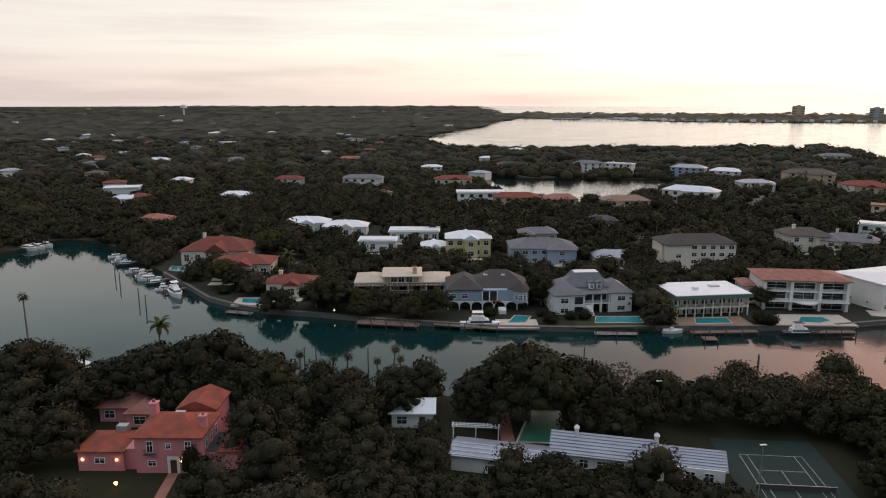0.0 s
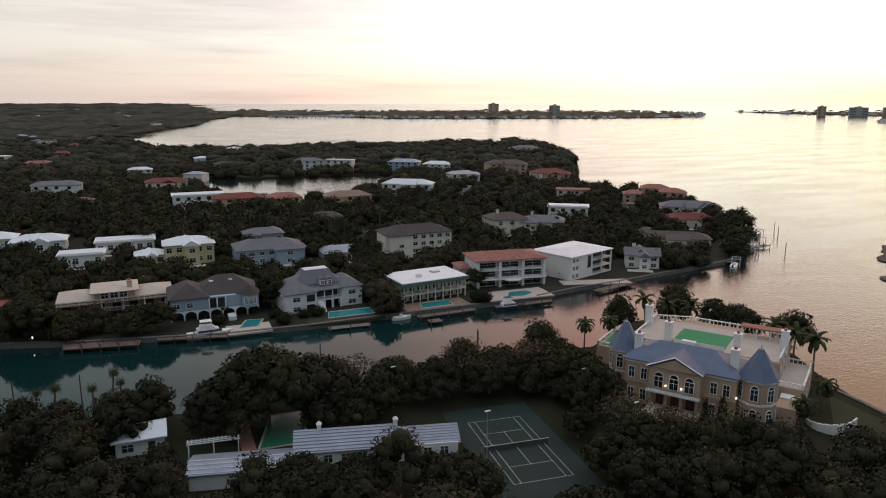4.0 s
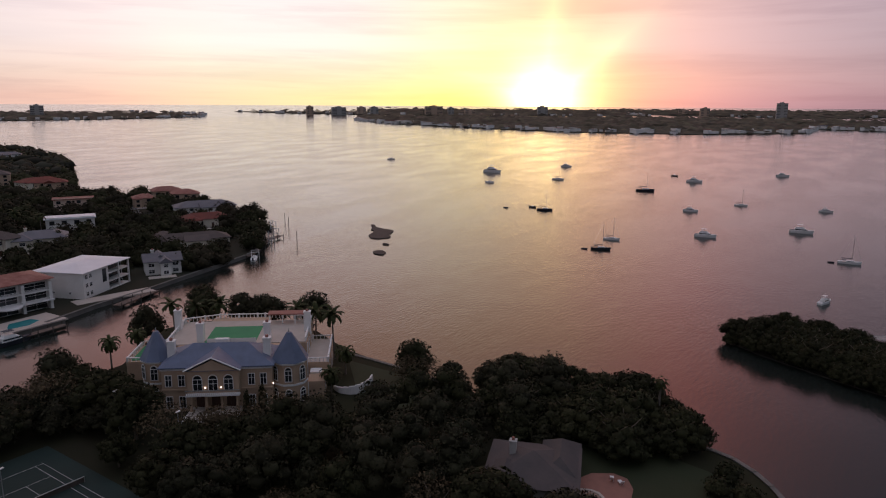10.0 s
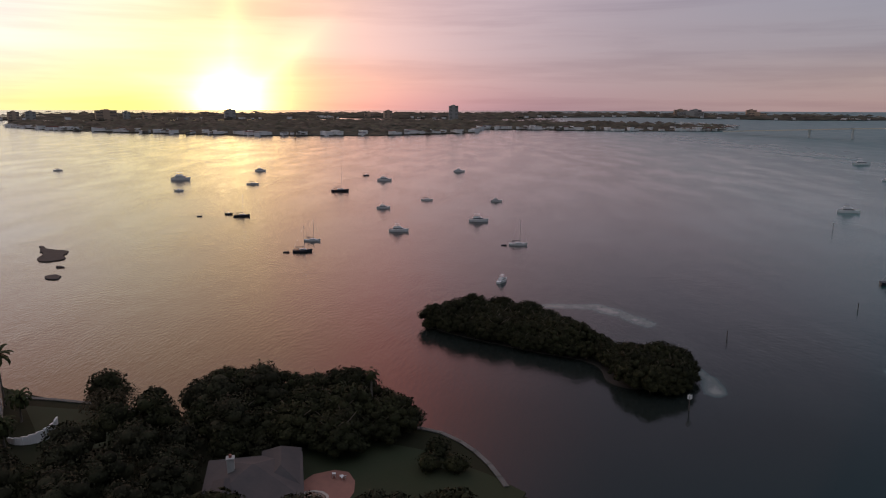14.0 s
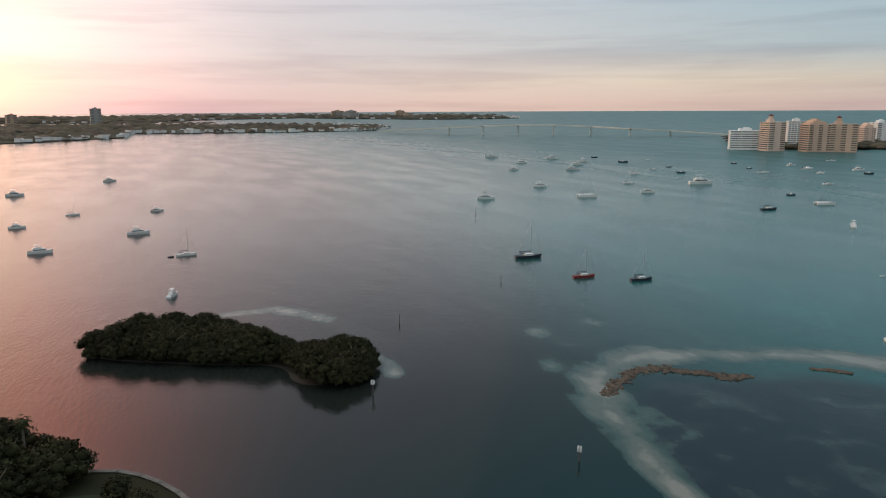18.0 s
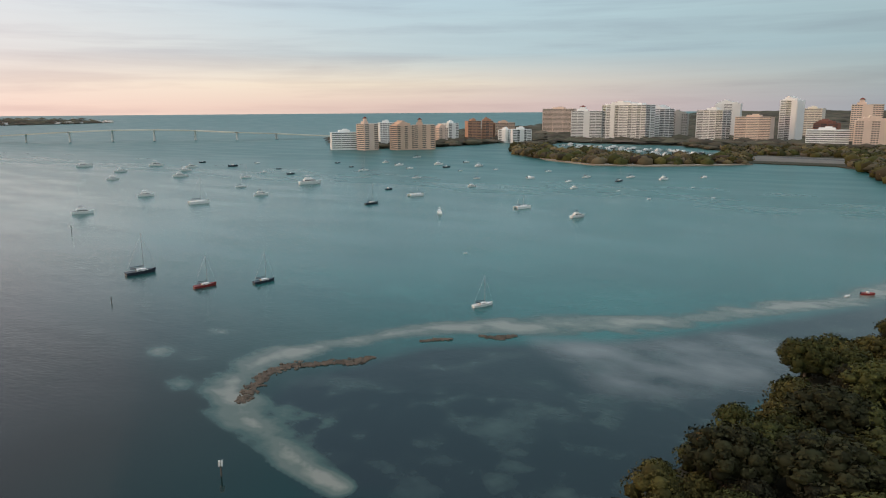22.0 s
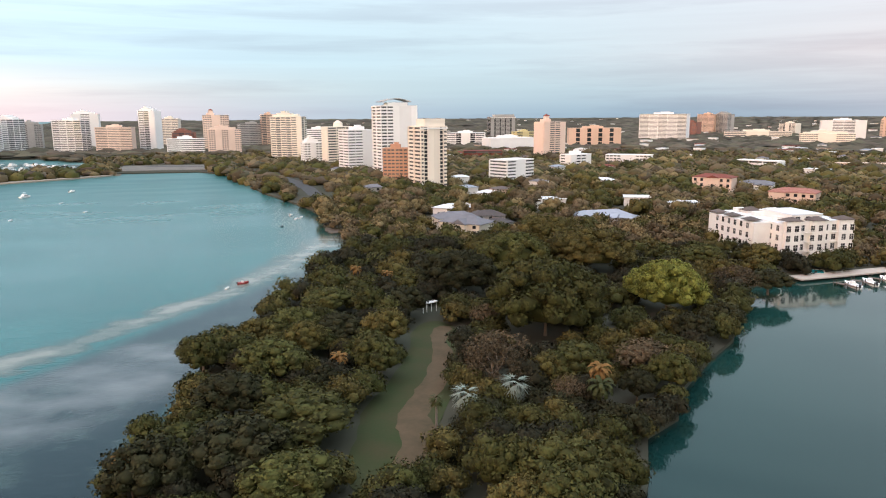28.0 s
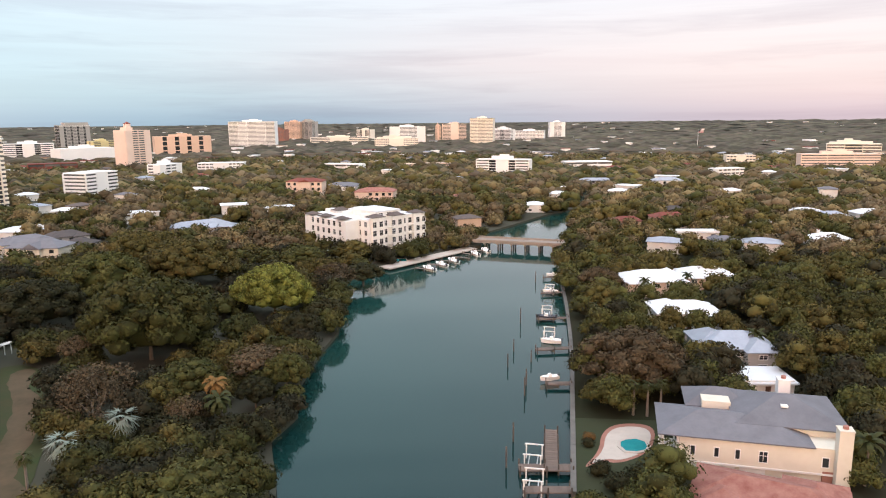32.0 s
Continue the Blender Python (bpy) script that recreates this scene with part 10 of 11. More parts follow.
# car park and marina ground
slab("car_park", [(143.2, -914.9), (32.8, -903.6), (32.0, -994.6), (149.4, -1007.8)], 0.9, 1.31, pbr("car_park_gravel", (0.20, 0.18, 0.155), (0.11, 0.105, 0.09), 0.08, 0.95), label="pale car park at the bay front", category="car park", kind="structure")
KEEP_QUADS.append([(138.5, -884.0), (31.7, -873.5), (32.8, -1020.4), (153.3, -1034.3)])
slab("beach", [(x, y) for x, y in ((471.1, -954.6), (363.7, -822.4), (281.8, -769.3), (218.3, -786.2), (168.5, -821.5), (128.1, -861.4), (128.4, -863.8), (177.3, -832.4), (222.8, -803.1), (290.3, -793.2), (372.0, -841.6), (449.0, -924.9))], -0.4, 1.25, SAND, label="pale sandy edge of the park peninsula", category="beach", kind="structure")


def cottage(label, wall, top, w, d, e, style="hip"):
    """A small plain house far off, built once for copying."""
    h = thing("house", 0, 0, 1.2, 0, label, "house", "small houses among the far trees")
    part("wall", box(-w / 2, 0, -1, w / 2, d, e), wall, h)
    roof(h, -w / 2, 0, w / 2, d, e, 1.8 if style == "hip" else 0.4, style, top, 0.7)
    for x in (-w / 5,):
        part("window", box(x - 0.9, -0.06, 1.0, x + 0.9, 0.04, 2.2), GLASS, h)
    return h


LANDS = {"west": PENINSULA_FRONT + PENINSULA_TIP + PENINSULA_NORTH + MAIN_WEST,
         "near": NEAR_CANAL + NEAR_POINT + NEAR_SOUTH + [(-900.0, -500.0), (-4600.0, -1500.0), (-4750.0, -300.0), (-4000.0, 500.0), (-1000.0, 260.0), (-300.0, 180.0)],
         "garden": GARDEN_SHORE + PARK_SHORE + [(900.0, -4700.0), (-900.0, -4750.0), (-3000.0, -3700.0), (-4600.0, -1550.0), (-900.0, -500.0), (-480.0, -290.0)] + GARDEN_BAYOU}


def where(x, y):
    for name, ring in LANDS.items():
        if inside((x, y), ring):
            return name
    return None


PROTOS = [cottage("small white house with a white metal roof", WHITE, WHITEROOF, 15, 11, 5.0), cottage("small white house with a grey roof", WHITE, METALROOF, 16, 11, 5.2),
          cottage("small house with a terracotta tile roof", CREAM, TERRACOTTA, 15, 11, 5.0), cottage("low pale building with a flat white roof", WHITE, WHITEROOF, 22, 14, 6.0, "flat"),
          cottage("small tan house with a brown roof", TAN, BROWNROOF, 15, 11, 5.0), cottage("two-storey white house with a slate roof", WHITE, SLATE, 13, 11, 7.0)]
hrng = random.Random(21)
used = []
for k in range(2500):
    if len(used) >= 125:
        break
    deg, rr = (hrng.uniform(186, 262), hrng.uniform(330, 1500)) if k % 3 else (hrng.uniform(-30, 12), hrng.uniform(520, 1500))
    x, y = rr * math.sin(radians(deg)), rr * math.cos(radians(deg))
    if not where(x, y) or inside((x, y), LAGOON) or any(inside((x, y), q) for q in KEEP_QUADS) or any((x - a) ** 2 + (y - b) ** 2 < 700 for a, b in used):
        continue
    if 186 < deg < 222 and rr < 420:
        continue
    used.append((x, y))
    i = len(used) - 1
    tn = -deg + hrng.uniform(-35, 35)
    m = pose(x, y, 1.2, 0, 0, tn)
    if i < 6:
        PROTOS[i].matrix_basis = m
    else:
        copy_thing(PROTOS[hrng.choice((0, 1, 1, 2, 3, 0, 4, 5))], m)
    c, s = math.cos(radians(tn)) * 8, math.sin(radians(tn)) * 8
    clear_house((x - c, y - s), (x + c, y + s), 11, 30)
KEEP_QUADS.append([(-46.1, -201.7), (-60.5, -198.6), (-66.6, -219.8), (-50.2, -220.2)])
for px, py in ((-70.2, -124.5), (-42.7, -131.8), (-53.9, -132.2), (-33.9, -122.8)):
    # clearings round the palms on the side turned to the path and the bay
    k = math.hypot(px, py)
    ux, uy = px / k, py / k
    KEEP_QUADS.append([(px - 7 * ux - 3 * uy, py - 7 * uy + 3 * ux), (px - 7 * ux + 3 * uy, py - 7 * uy - 3 * ux), (px + 2 * ux + 3 * uy, py + 2 * uy - 3 * ux), (px + 2 * ux - 3 * uy, py + 2 * uy + 3 * ux)])
KEEP_BOX = [(min(p[0] for p in q), min(p[1] for p in q), max(p[0] for p in q), max(p[1] for p in q)) for q in KEEP_QUADS]


def shore_gap(x, y, ring):
    return min(seg_dist((x, y), a, b) for a, b in zip(ring, ring[1:]))


# the trees of the garden, one by one: place, kind, size and stature
GARDEN_TREES = [
    ("oak", -9.4, -129.6, 1.8, 0.64),
    ("oak", -4.3, -164.7, 1.46, 0.79),
    ("dark", 4.5, -145.5, 1.53, 0.75),
    ("dark", 3.2, -119, 1.58, 0.73),
    ("oak", -5.1, -107.1, 1.66, 0.69),
    ("oak", 13, -123.9, 1.49, 0.77),
    ("dark", 17.6, -116.3, 1.33, 0.86),
    ("dark", -15.1, -148.5, 1.05, 1),
    ("oak", -29.3, -159.3, 1.32, 0.87),
    ("olive", -36.2, -182.3, 1.35, 0.85),
    ("oak", -25.2, -218.2, 1.66, 0.69),
    ("dark", -24.5, -187.2, 1.51, 0.76),
    ("oak", -12.1, -194.1, 1.41, 0.82),
    ("olive", -14.1, -179, 1.1, 1),
    ("olive", -2.7, -189.2, 1.23, 0.94),
    ("dark", -47.7, -207.8, 1.37, 0.84),
    ("oak", -37.2, -211.8, 1.14, 1),
    ("oak", -57.1, -234, 1.54, 0.75),
    ("oak", 11.2, -173.2, 1.2, 0.96),
    ("dark", -68.4, -253.4, 1.37, 0.84),
    ("great_dark", -72.4, -230.6, 1.27, 0.88),
    ("great_green", -82.1, -178.5, 1.66, 0.88),
    ("great_olive", -132.9, -249.9, 1.51, 0.88),
    ("great_green", -100.8, -250.7, 1.55, 0.88),
    ("great_olive", -134.4, -288.8, 1.44, 0.88),
    ("great_yellow", -128.1, -187.7, 1.152, 1.05),
    ("brown", -91.9, -142.7, 1.5, 0.76),
    ("dark", -117, -158.4, 1.2, 0.96),
    ("dark", -131.2, -165.1, 1.2, 0.96),
    ("oak", -91.9, -131.5, 1.06, 1),
    ("dark", -81.8, -129, 0.9, 1),
    ("bare", -163.4, -200.2, 1.55, 0.74),
    ("dark", -176.1, -198.3, 1.59, 0.73),
    ("oak", -180.6, -240.2, 1.79, 0.64),
    ("olive", -204.5, -236.3, 1.63, 0.71),
    ("bare", -57.7, -152.8, 1.49, 0.77),
    ("bare", -53.4, -144.4, 1.12, 1),
    ("oak", -74, -143.2, 1.43, 0.8),
    ("olive", -65.6, -141.3, 0.97, 1),
    ("brown", -66.5, -131.4, 0.85, 1),
    ("dark", -69.2, -112, 0.84, 1),
    ("oak", -47.2, -95.2, 1.32, 0.87),
    ("oak", -40.4, -100.6, 1.16, 0.99),
    ("oak", -55.8, -93.5, 1.08, 1),
    ("oak", -44.9, -86.7, 1.24, 0.93),
    ("olive", -38.3, -90.9, 1, 1),
    ("dark", -52.8, -85, 0.93, 1),
    ("brown", -67.8, -189.6, 0.88, 1),
]


def garden_spot_taken(x, y):
    return any((x - a) ** 2 + (y - b) ** 2 < (0.74 * (11.0 if kd.startswith("great") else 5.3) * sz) ** 2 for kd, a, b, sz, tl in GARDEN_TREES)


near_trees, wood_spots = [], []
rng = random.Random(7)
# spiral of cells whose size grows with distance, so that the woods thin out evenly to the horizon
r = 86.0
while r < 4750:
    cell = 8.4 if r < 215 else max(10.2, r * 0.026) if r < 650 else max(16.9, r * 0.0155)
    n = int(2 * math.pi * r / cell)
    for i in range(n):
        a = 2 * math.pi * (i + rng.uniform(-0.4, 0.4)) / n
        rr = r + rng.uniform(-0.42, 0.42) * cell
        deg = math.degrees(a) % 360
        u = rng.random()
        if 262 < deg < 326:
            continue
        x, y = rr * math.sin(a), rr * math.cos(a)
        place = where(x, y)
        if not place:
            continue
        if place == "west" and inside((x, y), LAGOON):
            continue
        if in_any_keep(x, y):
            continue
        if place == "garden" and inside((x, y), MARINA):
            continue
        if place == "garden" and rr < 420 and garden_spot_taken(x, y):
            continue
        wood_spots.append((x, y, rr, cell, place, u))
    r += cell * 0.86

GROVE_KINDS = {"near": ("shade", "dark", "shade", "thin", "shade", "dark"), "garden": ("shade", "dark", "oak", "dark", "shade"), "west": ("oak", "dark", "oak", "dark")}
count = 0
far_list = []
for x, y, rr, cell, place, u in sorted(wood_spots, key=lambda s: s[2]):
    ringed = LANDS[place]
    if count < 88 and rr < 250 and not (place == "west"):
        gap = shore_gap(x, y, ringed)
        kinds = GROVE_KINDS[place]
        size = (0.80 + 0.62 * u * u) * (0.62 if gap < 4 else 0.85 if gap < 8 else 1.0)
        if place == "garden":
            size *= 0.72
        if place == "near" and 40 < x < 110 and y > 60:
            size *= 0.8
        tree(x, y, kinds[int(u * 997) % len(kinds)], size)
        count += 1
    else:
        far_list.append((x, y, rr, cell, u, "canal" if place == "near" and y > -20 else place))


def tree_form(rr, cell, u):
    """Crown radius and height of a tree of the joined woods."""
    if rr < 500:
        return cell * (0.44 + 0.32 * u), 4.6 + 7.4 * u
    return cell * (0.48 + 0.36 * u) * (1.0 if rr < 650 else 1.15), 4.6 + 6.4 * u * u if rr < 1800 else 5.0 + 5.5 * u


OCTA = (np.array([(1, 0, 0), (0, 1, 0), (-1, 0, 0), (0, -1, 0), (0.1, 0.1, 1)], float), np.array([(0, 1, 4), (1, 2, 4), (2, 3, 4), (3, 0, 4)]))


def mid_wood(spots, name, label, seed, leaf, core):
    """The solid inner crowns of many trees in one mesh."""
    g = np.random.default_rng(seed)
    V, Fc, off = [], [], 0
    for x, y, rr, cell, u, place in spots:
        cr, ht = tree_form(rr, cell, u)
        z0 = 1.2 + far_sheet(rr)
        ht = ht + 4.0 * u if place == "key" else ht
        iv, jf = ico() if rr < 310 else ico(0) if rr < 1300 else OCTA
        lumps = 3 if rr < 650 else 1
        for k in range(lumps):
            a = g.uniform(0, 6.283)
            o = cr * (0.42 if lumps > 1 else 0.0) * g.uniform(0.6, 1.2)
            lr = cr * (0.55 if lumps > 1 else 0.72 if rr < 1150 else 1.0) * g.uniform(0.8, 1.15)
            lh = min(lr * 0.8, ht * 0.5)
            c = np.array([x + o * math.cos(a), y + o * math.sin(a), z0 + ht * (0.86 if lumps > 1 else 1.0) - lh * g.uniform(0.9, 1.5)])
            V.append(c + iv * np.array([lr, lr, lh]) * g.uniform(0.72, 1.28, (len(iv), 1)))
            Fc.append(jf + off)
            off += len(iv)
    me = bpy.data.meshes.new("woods")
    me.from_pydata(np.concatenate(V).tolist(), [], np.concatenate(Fc).tolist())
    me.materials.append(core)
    me.update()
    me.polygons.foreach_set("use_smooth", [True] * len(me.polygons))
    return tagged(new(name, me), label, "woods", kind="stuff")


def leaf_cover(spots, name, label, seed, leaf):
    """Crowns of the joined woods: several rounded lumps to a tree, each a body under a cover of leaf sprays, one tint to a tree."""
    g = np.random.default_rng(seed)
    groups = {k: ([], [], []) for k in range(len(leaf))}
    iv, jf = ico(0)
    for x, y, rr, cell, u, place in spots:
        cr, ht = tree_form(rr, cell, u)
        ht *= 0.72 if place == "garden" and rr < 430 else 0.74 if place == "west" else 1.0
        lumps, sprays = (13, 96) if rr < 215 else (8, 66) if rr < 330 else (6, 48) if rr < 520 else (4, 30) if rr < 700 else (2, 18)
        half = len(leaf) // 2
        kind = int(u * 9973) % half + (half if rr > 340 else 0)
        size = min(3.0, 0.16 + 0.0015 * rr)
        tri, nor, cores = groups[kind]
        for k in range(lumps):
            a = k * 2.4 + g.uniform(-0.5, 0.5)
            q = math.sqrt((k + 0.4) / lumps)
            lr = cr * g.uniform(0.42, 0.58) * (0.84 if lumps > 9 else 1.0 if lumps > 2 else 1.35)
            c = np.array([x + cr * 0.62 * q * math.cos(a), y + cr * 0.62 * q * math.sin(a), 1.2 + ht * (0.90 - 0.48 * q * q + g.uniform(-0.08, 0.06)) - 0.35 * lr])
            tri.append(leaf_quads(g, c, lr, sprays, size, 0.8))
            nor += LEAF_NORMALS
            LEAF_NORMALS.clear()
            if rr < 1150:
                cores.append(c + iv * np.array([lr, lr, lr * 0.78]) * (g.uniform(0.56, 0.72, (len(iv), 1)) if rr < 430 else g.uniform(0.78, 0.95, (len(iv), 1))))
    for kind, (tri, nor, cores) in groups.items():
        if not tri:
            continue
        quads = np.concatenate(tri)
        verts = quads.reshape(-1, 3).tolist()
        faces = np.arange(len(quads) * 3).reshape(-1, 3).tolist()
        if cores:
            faces += np.concatenate([jf + len(verts) + k * len(iv) for k in range(len(cores))]).tolist()
            verts += np.concatenate(cores).tolist()
        me = bpy.data.meshes.new("leaves")
        me.from_pydata(verts, [], faces)
        me.materials.append(leaf[kind])
        me.update()
        soft_normals(me, nor)
        tagged(new(name, me), label, "woods", kind="stuff")


mid = [s for s in far_list if s[2] < 1150]
far = [s for s in far_list if s[2] >= 650]
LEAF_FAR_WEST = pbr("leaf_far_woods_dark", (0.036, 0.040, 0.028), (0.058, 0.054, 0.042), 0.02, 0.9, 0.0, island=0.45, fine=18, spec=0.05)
# town trees past 340 m: winter tints, brightened in the colour for haze
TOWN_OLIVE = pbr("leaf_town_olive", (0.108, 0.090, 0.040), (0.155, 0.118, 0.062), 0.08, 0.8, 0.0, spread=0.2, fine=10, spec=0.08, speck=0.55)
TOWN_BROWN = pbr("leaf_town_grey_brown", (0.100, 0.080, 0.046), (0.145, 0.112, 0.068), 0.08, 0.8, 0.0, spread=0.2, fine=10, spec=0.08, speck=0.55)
# peninsula leaves, lighter than the near ones: haze over the canal is in the colour
WEST_A = pbr("leaf_peninsula_green_hazed", (0.030, 0.034, 0.016), (0.050, 0.047, 0.024), 0.08, 0.8, 0.0, spread=0.3, fine=10, spec=0.08, speck=0.35)
WEST_B = pbr("leaf_peninsula_brown_hazed", (0.034, 0.031, 0.018), (0.056, 0.047, 0.030), 0.08, 0.8, 0.0, spread=0.3, fine=10, spec=0.08, speck=0.35)
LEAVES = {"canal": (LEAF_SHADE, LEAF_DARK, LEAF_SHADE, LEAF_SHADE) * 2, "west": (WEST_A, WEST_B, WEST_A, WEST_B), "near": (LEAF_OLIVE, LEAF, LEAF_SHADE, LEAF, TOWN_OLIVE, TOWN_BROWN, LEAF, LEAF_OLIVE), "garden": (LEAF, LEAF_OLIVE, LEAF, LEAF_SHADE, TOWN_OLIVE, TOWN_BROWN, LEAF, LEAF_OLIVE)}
for nm, lab, sd in (("west", "dark leafy trees between the houses of the peninsula", 1), ("near", "trees of the residential streets by the bayou", 2), ("canal", "dusky trees along the near bank of the canal", 4), ("garden", "trees of the garden point and the town edge", 3)):
    sp = [s for s in mid if s[5] == nm]
    if sp:
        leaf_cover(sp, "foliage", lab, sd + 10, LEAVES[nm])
    sp = [s for s in far if s[5] == nm]
    if sp:
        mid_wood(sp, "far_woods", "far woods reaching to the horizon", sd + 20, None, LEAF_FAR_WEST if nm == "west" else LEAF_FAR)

# low tree lines on the far keys
key_spots = []
for ring, n in ((KEY_A, 2600), (KEY_B, 2600), (KEY_C, 1600), (KEY_D, 150)):
    x0, x1, y0, y1 = min(p[0] for p in ring), max(p[0] for p in ring), min(p[1] for p in ring), max(p[1] for p in ring)
    made = 0
    while made < n:
        x, y = rng.uniform(x0, x1), rng.uniform(y0, y1)
        made += 1
        if inside((x, y), ring):
            rr = math.hypot(x, y)
            key_spots.append((x, y, rr, rr * 0.0075, rng.random(), "key"))
mid_wood(key_spots, "far_woods", "dark tree line on the far keys", 31, None, LEAF_FAR)

# mangrove island
isl = smooth_ring(MANGROVE_RING, 1)
made = 0
for k in range(4000):
    x, y = rng.uniform(min(p[0] for p in isl), max(p[0] for p in isl)), rng.uniform(min(p[1] for p in isl), max(p[1] for p in isl))
    if made >= 84:
        break
    gap = shore_gap(x, y, isl + isl[:1])
    if inside((x, y), isl) and gap > 0.8 and all((x - a) ** 2 + (y - b) ** 2 > 10 for a, b in near_trees):
        near_trees.append((x, y))
        tree(x, y, "dark", min(1.05, 0.42 + 0.14 * gap) * rng.uniform(0.85, 1.05), 0.3, 1.0, low=True)
        made += 1

# palms along the near bank of the canal
palm(*(-56.2, 168.5), ROYAL[1], "tall lone palm on the canal bank", 1.15, tall=1.15)
palm(*(-94.8, 184.4), SABAL[0], "slender tall fan palm on the canal bank", 1.3, tall=1.9)
palm(*(-68.8, 155.3), SABAL[1], "fan palm with a broad head by the canal", 1.6, tall=0.9)
for px, py, s in ((*(-20.6, 156.0), 1.1), (*(-16.9, 153.9), 0.8), (*(-13.0, 154.1), 1.0), (*(-9.7, 153.2), 1.15), (*(-2.7, 151.8), 1.0), (*(1.1, 156.4), 1.2), (*(2.6, 152.8), 1.0)):
    palm(px, py, SABAL[int(px) % 2], "sabal palm in a row along the canal", s)
for px, py in ((134.2, 14.2), (133.9, 14.4)):
    palm(px, py, SABAL[1], "fan palm rising above the mangroves", 1.4, tall=1.25)
    break
# single trees of the garden
for kd, px, py, sz, tl in GARDEN_TREES:
    tree(px, py, kd, sz, tall=tl)
tree(*(-145.8, -71.0), "great_rusty", 1.25, tall=0.95)
tree(*(-159.4, -58.9), "olive", 1.2)
tree(*(-220.1, -121.5), "great_rusty", 0.8)
tree(*(-228.3, -62.8), "great_green", 0.9)
tree(*(-227.4, -40.8), "great_green", 0.85)
tree(*(-262.8, -99.4), "great_olive", 0.7)
tree(*(-196.0, -107.7), "olive", 1.2)
tree(*(-264.0, -132.7), "brown", 0.9)
tree(*(-155.8, -53.3), "brown", 0.9)
palm(*(-70.2, -124.5), DATE[0], "date palm with a dense head over a hanging skirt", 1.25, tall=1.3)
palm(*(-73.5, -129.1), DRY[0], "palm with a hanging skirt of dry orange fronds", 1.15, tall=1.25)
palm(*(-42.7, -131.8), SILVER[0], "silver-leaved fan palm in the garden", 2.2, tall=0.9)
palm(*(-53.9, -132.2), SILVER[0], "pale silver fan palm beside the path", 2.3, tall=1.0)
palm(*(-33.9, -122.8), SABAL[0], "slim fan palm beside the garden path", 1.35, tall=1.2)
for px, py in ((-40.1, -251.4), (-49.5, -240), (-20.8, -157), (20.0, -116.5)):
    palm(px, py, DRY[0], "palm with dry orange fronds at the wood's edge", 0.95, tall=1.3)
for k, (px, py) in enumerate([(-36.8, -120.6), (-39.8, -124.6), (-43.4, -122.9), (-46.7, -128.6), (-48.4, -126.3), (-55.3, -127.7), (-59.3, -130.7), (-35.1, -115.2), (-34.2, -119.3), (-64.2, -135.3), (-62.6, -129.1), (-62.1, -140), (-62.6, -147.7), (-50.3, -141.9), (-48.5, -146.4), (-50.2, -157.8), (-65.4, -121.4), (-66, -127.6), (-69.9, -120.9), (-63.9, -116.1), (-55.1, -118.8), (-50.5, -119.6), (-45.6, -117.8)]):
    shrub(px, py, 1.5 + 0.45 * (k % 4), 1.2, k)
# white pavilion at the head of the path
gz = thing("garden_pavilion", *(-56.6, -213.2), 1.2, 20, "white wedding pavilion at the end of the lawn", "pavilion")
for sx in (-2.6, -0.9, 0.9, 2.6):
    part("post", tube(sx, 0.6 * abs(sx) / 2.6, 0, 3.0, 0.12), TRIM, gz)
part("beam", box(-2.8, -0.2, 3.0, 2.8, 1.2, 3.25), TRIM, gz)
for i in range(9):
    part("slat", box(-2.7 + i * 0.65, -0.5, 3.26, -2.58 + i * 0.65, 1.6, 3.4), TRIM, gz)

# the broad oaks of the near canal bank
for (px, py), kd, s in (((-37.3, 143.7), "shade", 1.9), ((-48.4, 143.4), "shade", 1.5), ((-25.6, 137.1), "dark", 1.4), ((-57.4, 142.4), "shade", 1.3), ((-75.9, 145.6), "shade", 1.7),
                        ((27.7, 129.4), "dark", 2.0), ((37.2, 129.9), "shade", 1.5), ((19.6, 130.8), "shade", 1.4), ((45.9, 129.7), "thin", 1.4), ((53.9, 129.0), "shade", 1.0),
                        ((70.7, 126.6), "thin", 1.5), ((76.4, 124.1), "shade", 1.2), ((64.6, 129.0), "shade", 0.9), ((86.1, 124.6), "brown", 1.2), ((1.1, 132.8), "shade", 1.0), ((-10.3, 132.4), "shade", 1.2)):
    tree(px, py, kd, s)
# tall palms between the houses of the peninsula
prng = random.Random(17)
made = 0
for k in range(400):
    if made >= 34:
        break
    deg, rr = prng.uniform(-26, 40), prng.uniform(250, 470)
    x, y = rr * math.sin(radians(deg)), rr * math.cos(radians(deg))
    if where(x, y) == "west" and not inside((x, y), LAGOON):
        palm(x, y, ROYAL[made % 2] if made % 3 else SABAL[made % 2], "tall palm between the waterside houses", prng.uniform(0.9, 1.25), turn=prng.uniform(0, 360), tall=prng.uniform(0.9, 1.2))
        made += 1
# countless small pale buildings far off: walls and a low roof each
def far_houses(spots, label, seed):
    g = np.random.default_rng(seed)
    bm = bmesh.new()
    for x, y, w, d, h in spots:
        m = pose(x, y, 1.2 + far_sheet(math.hypot(x, y)), 0, 0, g.uniform(0, 180))
        box_into(bm, -w / 2, -d / 2, -2, w / 2, d / 2, h, 0, m)
        box_into(bm, -w / 2 - 0.6, -d / 2 - 0.6, h + 0.01, w / 2 + 0.6, d / 2 + 0.6, h + 0.9, int(g.choice(4, p=(0.5, 0.2, 0.18, 0.12))), m)
    return tagged(part("far_buildings", bm, [T_WHITE, TANROOF, TERRACOTTA, SLATE]), label, "buildings", kind="stuff")


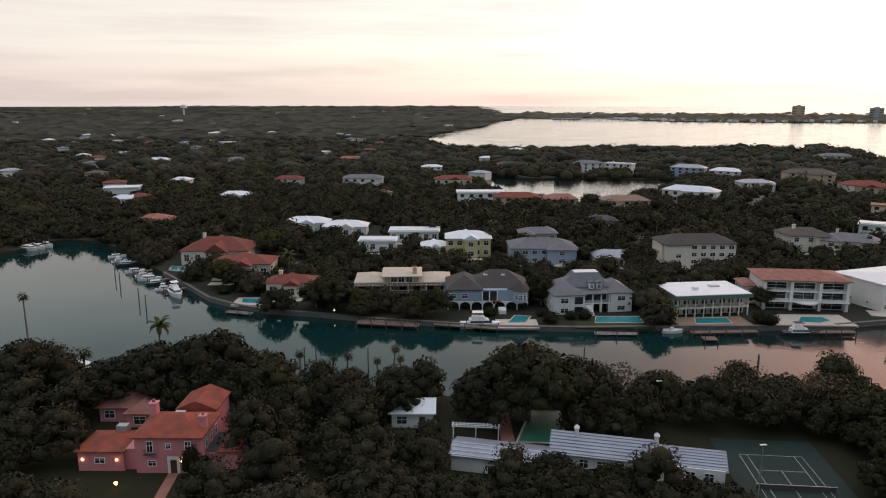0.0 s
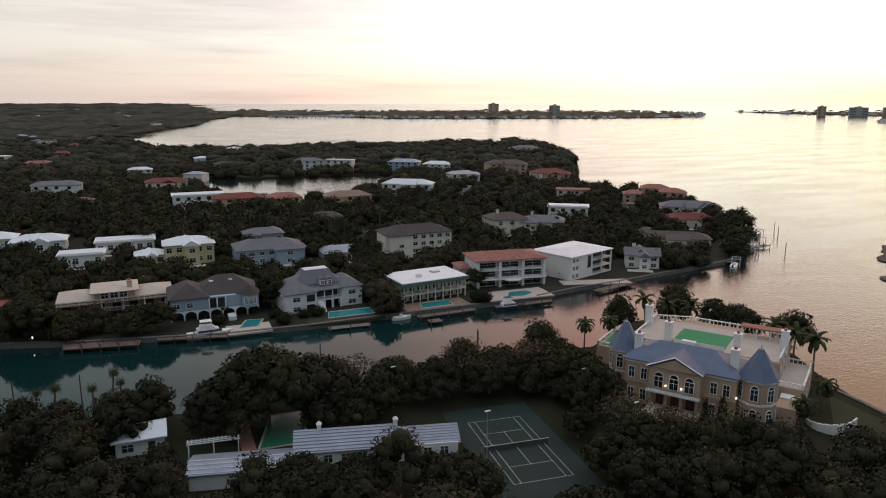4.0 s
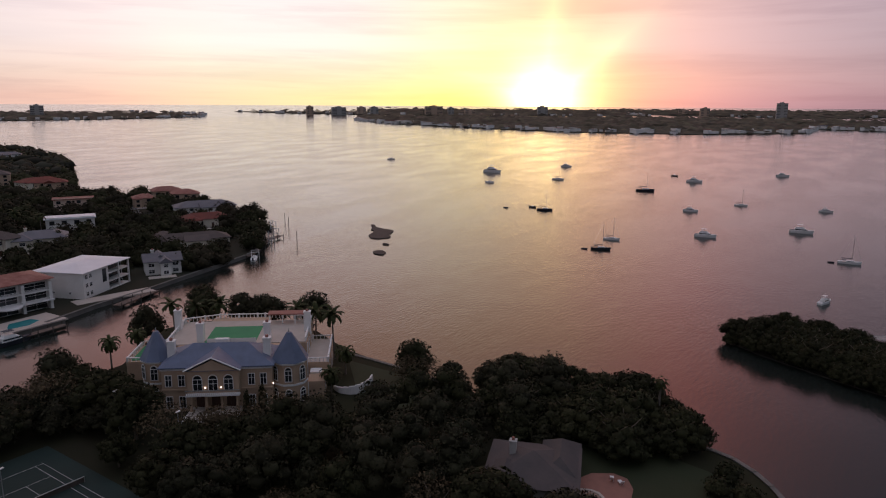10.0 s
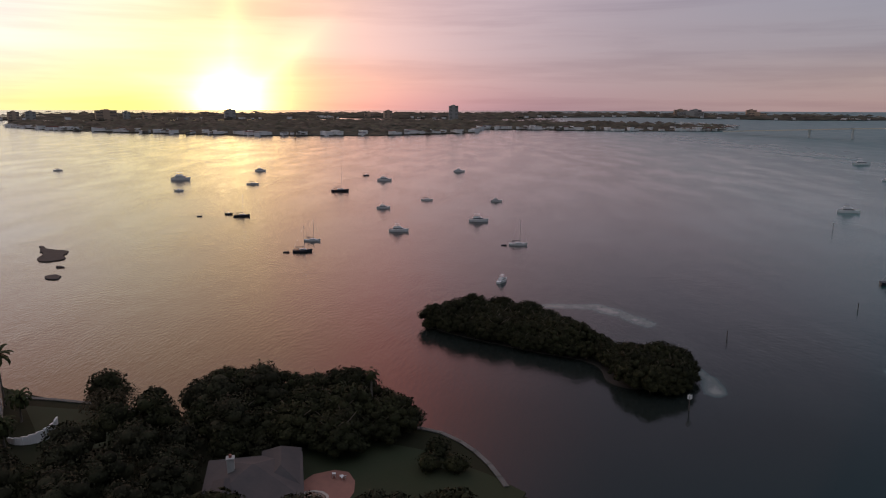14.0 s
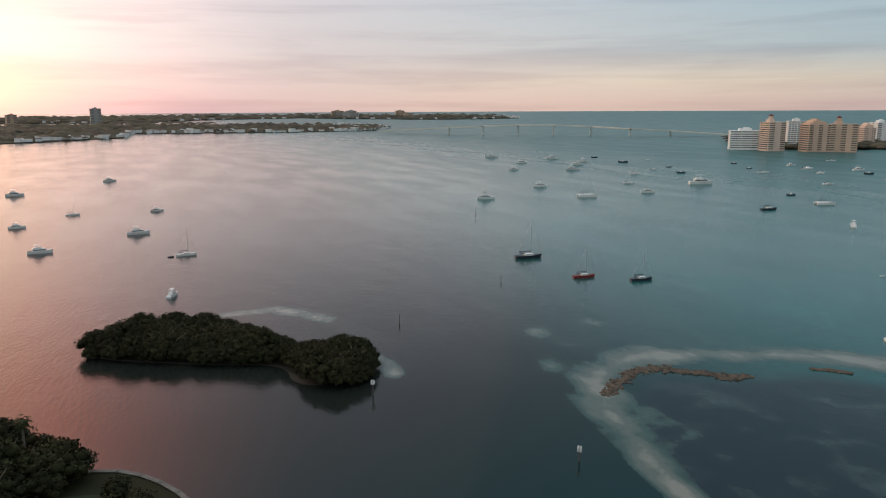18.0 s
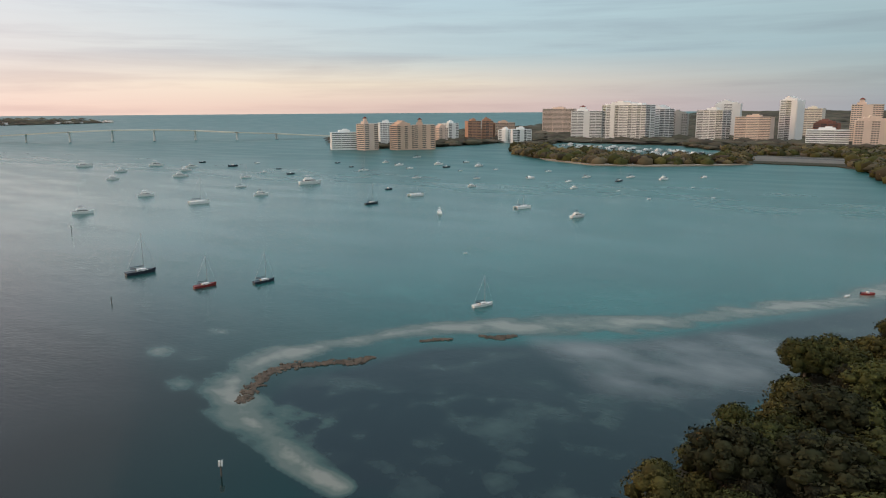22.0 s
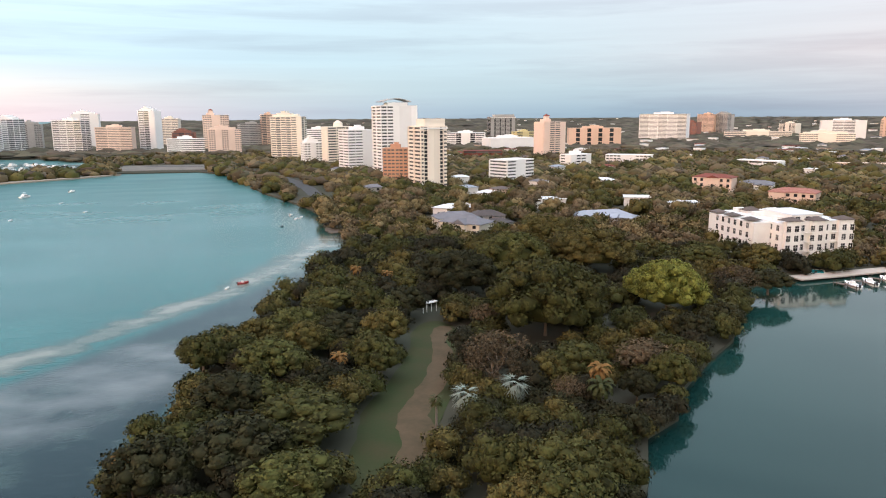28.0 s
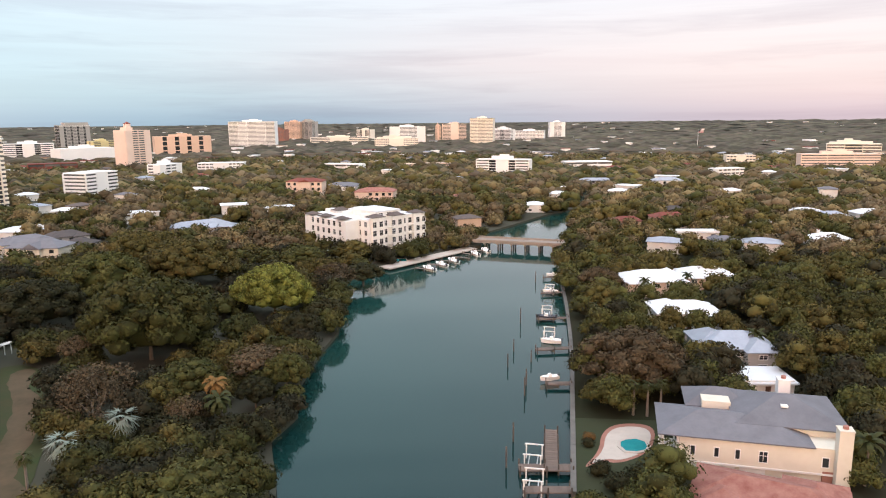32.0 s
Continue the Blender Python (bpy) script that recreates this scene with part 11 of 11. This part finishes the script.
frng = random.Random(29)
spots = []
while len(spots) < 190:
    deg, rr = (frng.uniform(183, 262), 1150 + 3300 * frng.random() ** 1.3) if len(spots) % 9 else (frng.uniform(-30, 6), frng.uniform(1100, 4300))
    x, y = rr * math.sin(radians(deg)), rr * math.cos(radians(deg))
    if where(x, y) or rr > 2950:
        spots.append((x, y, frng.uniform(10, 30), frng.uniform(9, 16), frng.uniform(6.0, 9.0)))
far_houses(spots, "small pale buildings scattered through the far woods", 41)
spots = []
for ring, n, back in ((KEY_A[:12], 240, 1.02), (KEY_C[1:8], 120, 1.012), (KEY_B[:14], 90, 1.01)):
    for k in range(n):
        q = k % (len(ring) - 1)
        (ax, ay), (bx, by) = ring[q], ring[q + 1]
        u, f = frng.random(), 1.004 + (back - 1.004) * frng.random() ** 2 * 3
        spots.append(((ax + (bx - ax) * u) * f, (ay + (by - ay) * u) * f, frng.uniform(9, 22), frng.uniform(8, 14), frng.uniform(4.5, 9.0)))
far_houses(spots, "pale waterside houses along the shores of the far keys", 43)

KIT_RED = crown_mesh(97, 1.6, 1.6, 7, 40, 0.22, pbr("leaf_red_flower", (0.16, 0.022, 0.018), (0.08, 0.022, 0.014), 0.6, 0.8))
for px, py, tn in ((*(-17.4, -148.8), 40), (*(-20.8, -155.4), 60), (*(-24.2, -160.8), 50), (*(-37.4, -115.3), 20), (*(-39.7, -116.3), 70)):
    fb = thing("flower_bed", px, py, 1.2, tn, "low bed of dark red flowers beside the lawn", "flowers", "flower beds")
    part("crown", KIT_RED, None, fb, m=Matrix.Diagonal((1.7, 0.8, 0.5, 1)))

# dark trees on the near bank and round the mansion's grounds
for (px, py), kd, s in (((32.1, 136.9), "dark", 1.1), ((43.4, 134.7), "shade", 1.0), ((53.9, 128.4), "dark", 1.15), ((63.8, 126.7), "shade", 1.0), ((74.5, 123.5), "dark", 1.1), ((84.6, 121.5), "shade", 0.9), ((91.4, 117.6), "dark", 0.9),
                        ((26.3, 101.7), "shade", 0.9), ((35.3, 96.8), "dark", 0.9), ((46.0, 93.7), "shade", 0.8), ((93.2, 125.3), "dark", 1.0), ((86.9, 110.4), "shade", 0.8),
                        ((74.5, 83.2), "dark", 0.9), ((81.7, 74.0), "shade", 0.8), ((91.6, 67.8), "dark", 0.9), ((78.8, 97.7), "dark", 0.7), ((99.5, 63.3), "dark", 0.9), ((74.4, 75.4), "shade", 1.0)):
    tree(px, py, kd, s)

# the dense mangrove clump behind the lawn of the point
for k, (px, py) in enumerate([(136.3, 48.9), (139.9, 45.1), (142.8, 39.6), (143.5, 33.4), (141.1, 26.6), (140.3, 20.3), (136.5, 13.8), (128.2, 9.6), (128.2, 39.2), (131.7, 33.1), (130.3, 25.8), (128.5, 18.6), (124.6, 12.6), (126.9, 44), (123.6, 27.8), (121.6, 33.9), (120.8, 19.6)]):
    tree(px, py, "dark", 1.0 + 0.16 * (k % 3), tall=0.95, low=True)
# trees on the garden's tip and before the mansion
for (px, py), kd, s in (                        ((90.3, 114.2), "dark", 1.25), ((87.7, 103.3), "dark", 1.15), ((89.8, 125.1), "dark", 1.1), ((85.4, 92.1), "thin", 1.2), ((90.5, 85.0), "brown", 1.1), ((95.6, 78.8), "thin", 1.1), ((83.2, 86.6), "dark", 1.0), ((89.0, 79.2), "dark", 1.0), ((105.7, 74.2), "shade", 0.8)):
    tree(px, py, kd, s)
for px, py, s in ((*(104.8, 91.2), 0.9), (*(107.7, 89.6), 1.0), (*(100.6, 106.0), 0.8)):
    cy_ = thing("cypress", px, py, 1.2, 0, "dark clipped column cypress at the mansion's front", "tree", "trees")
    part("trunk", tube(0, 0, -0.2, 1.0, 0.15, 0.12), BARK, cy_)
    part("crown", SHRUB_CROWNS[0], None, cy_, m=pose(0, 0, 0.2) @ Matrix.Diagonal((0.55 * s, 0.55 * s, 3.2 * s, 1)))
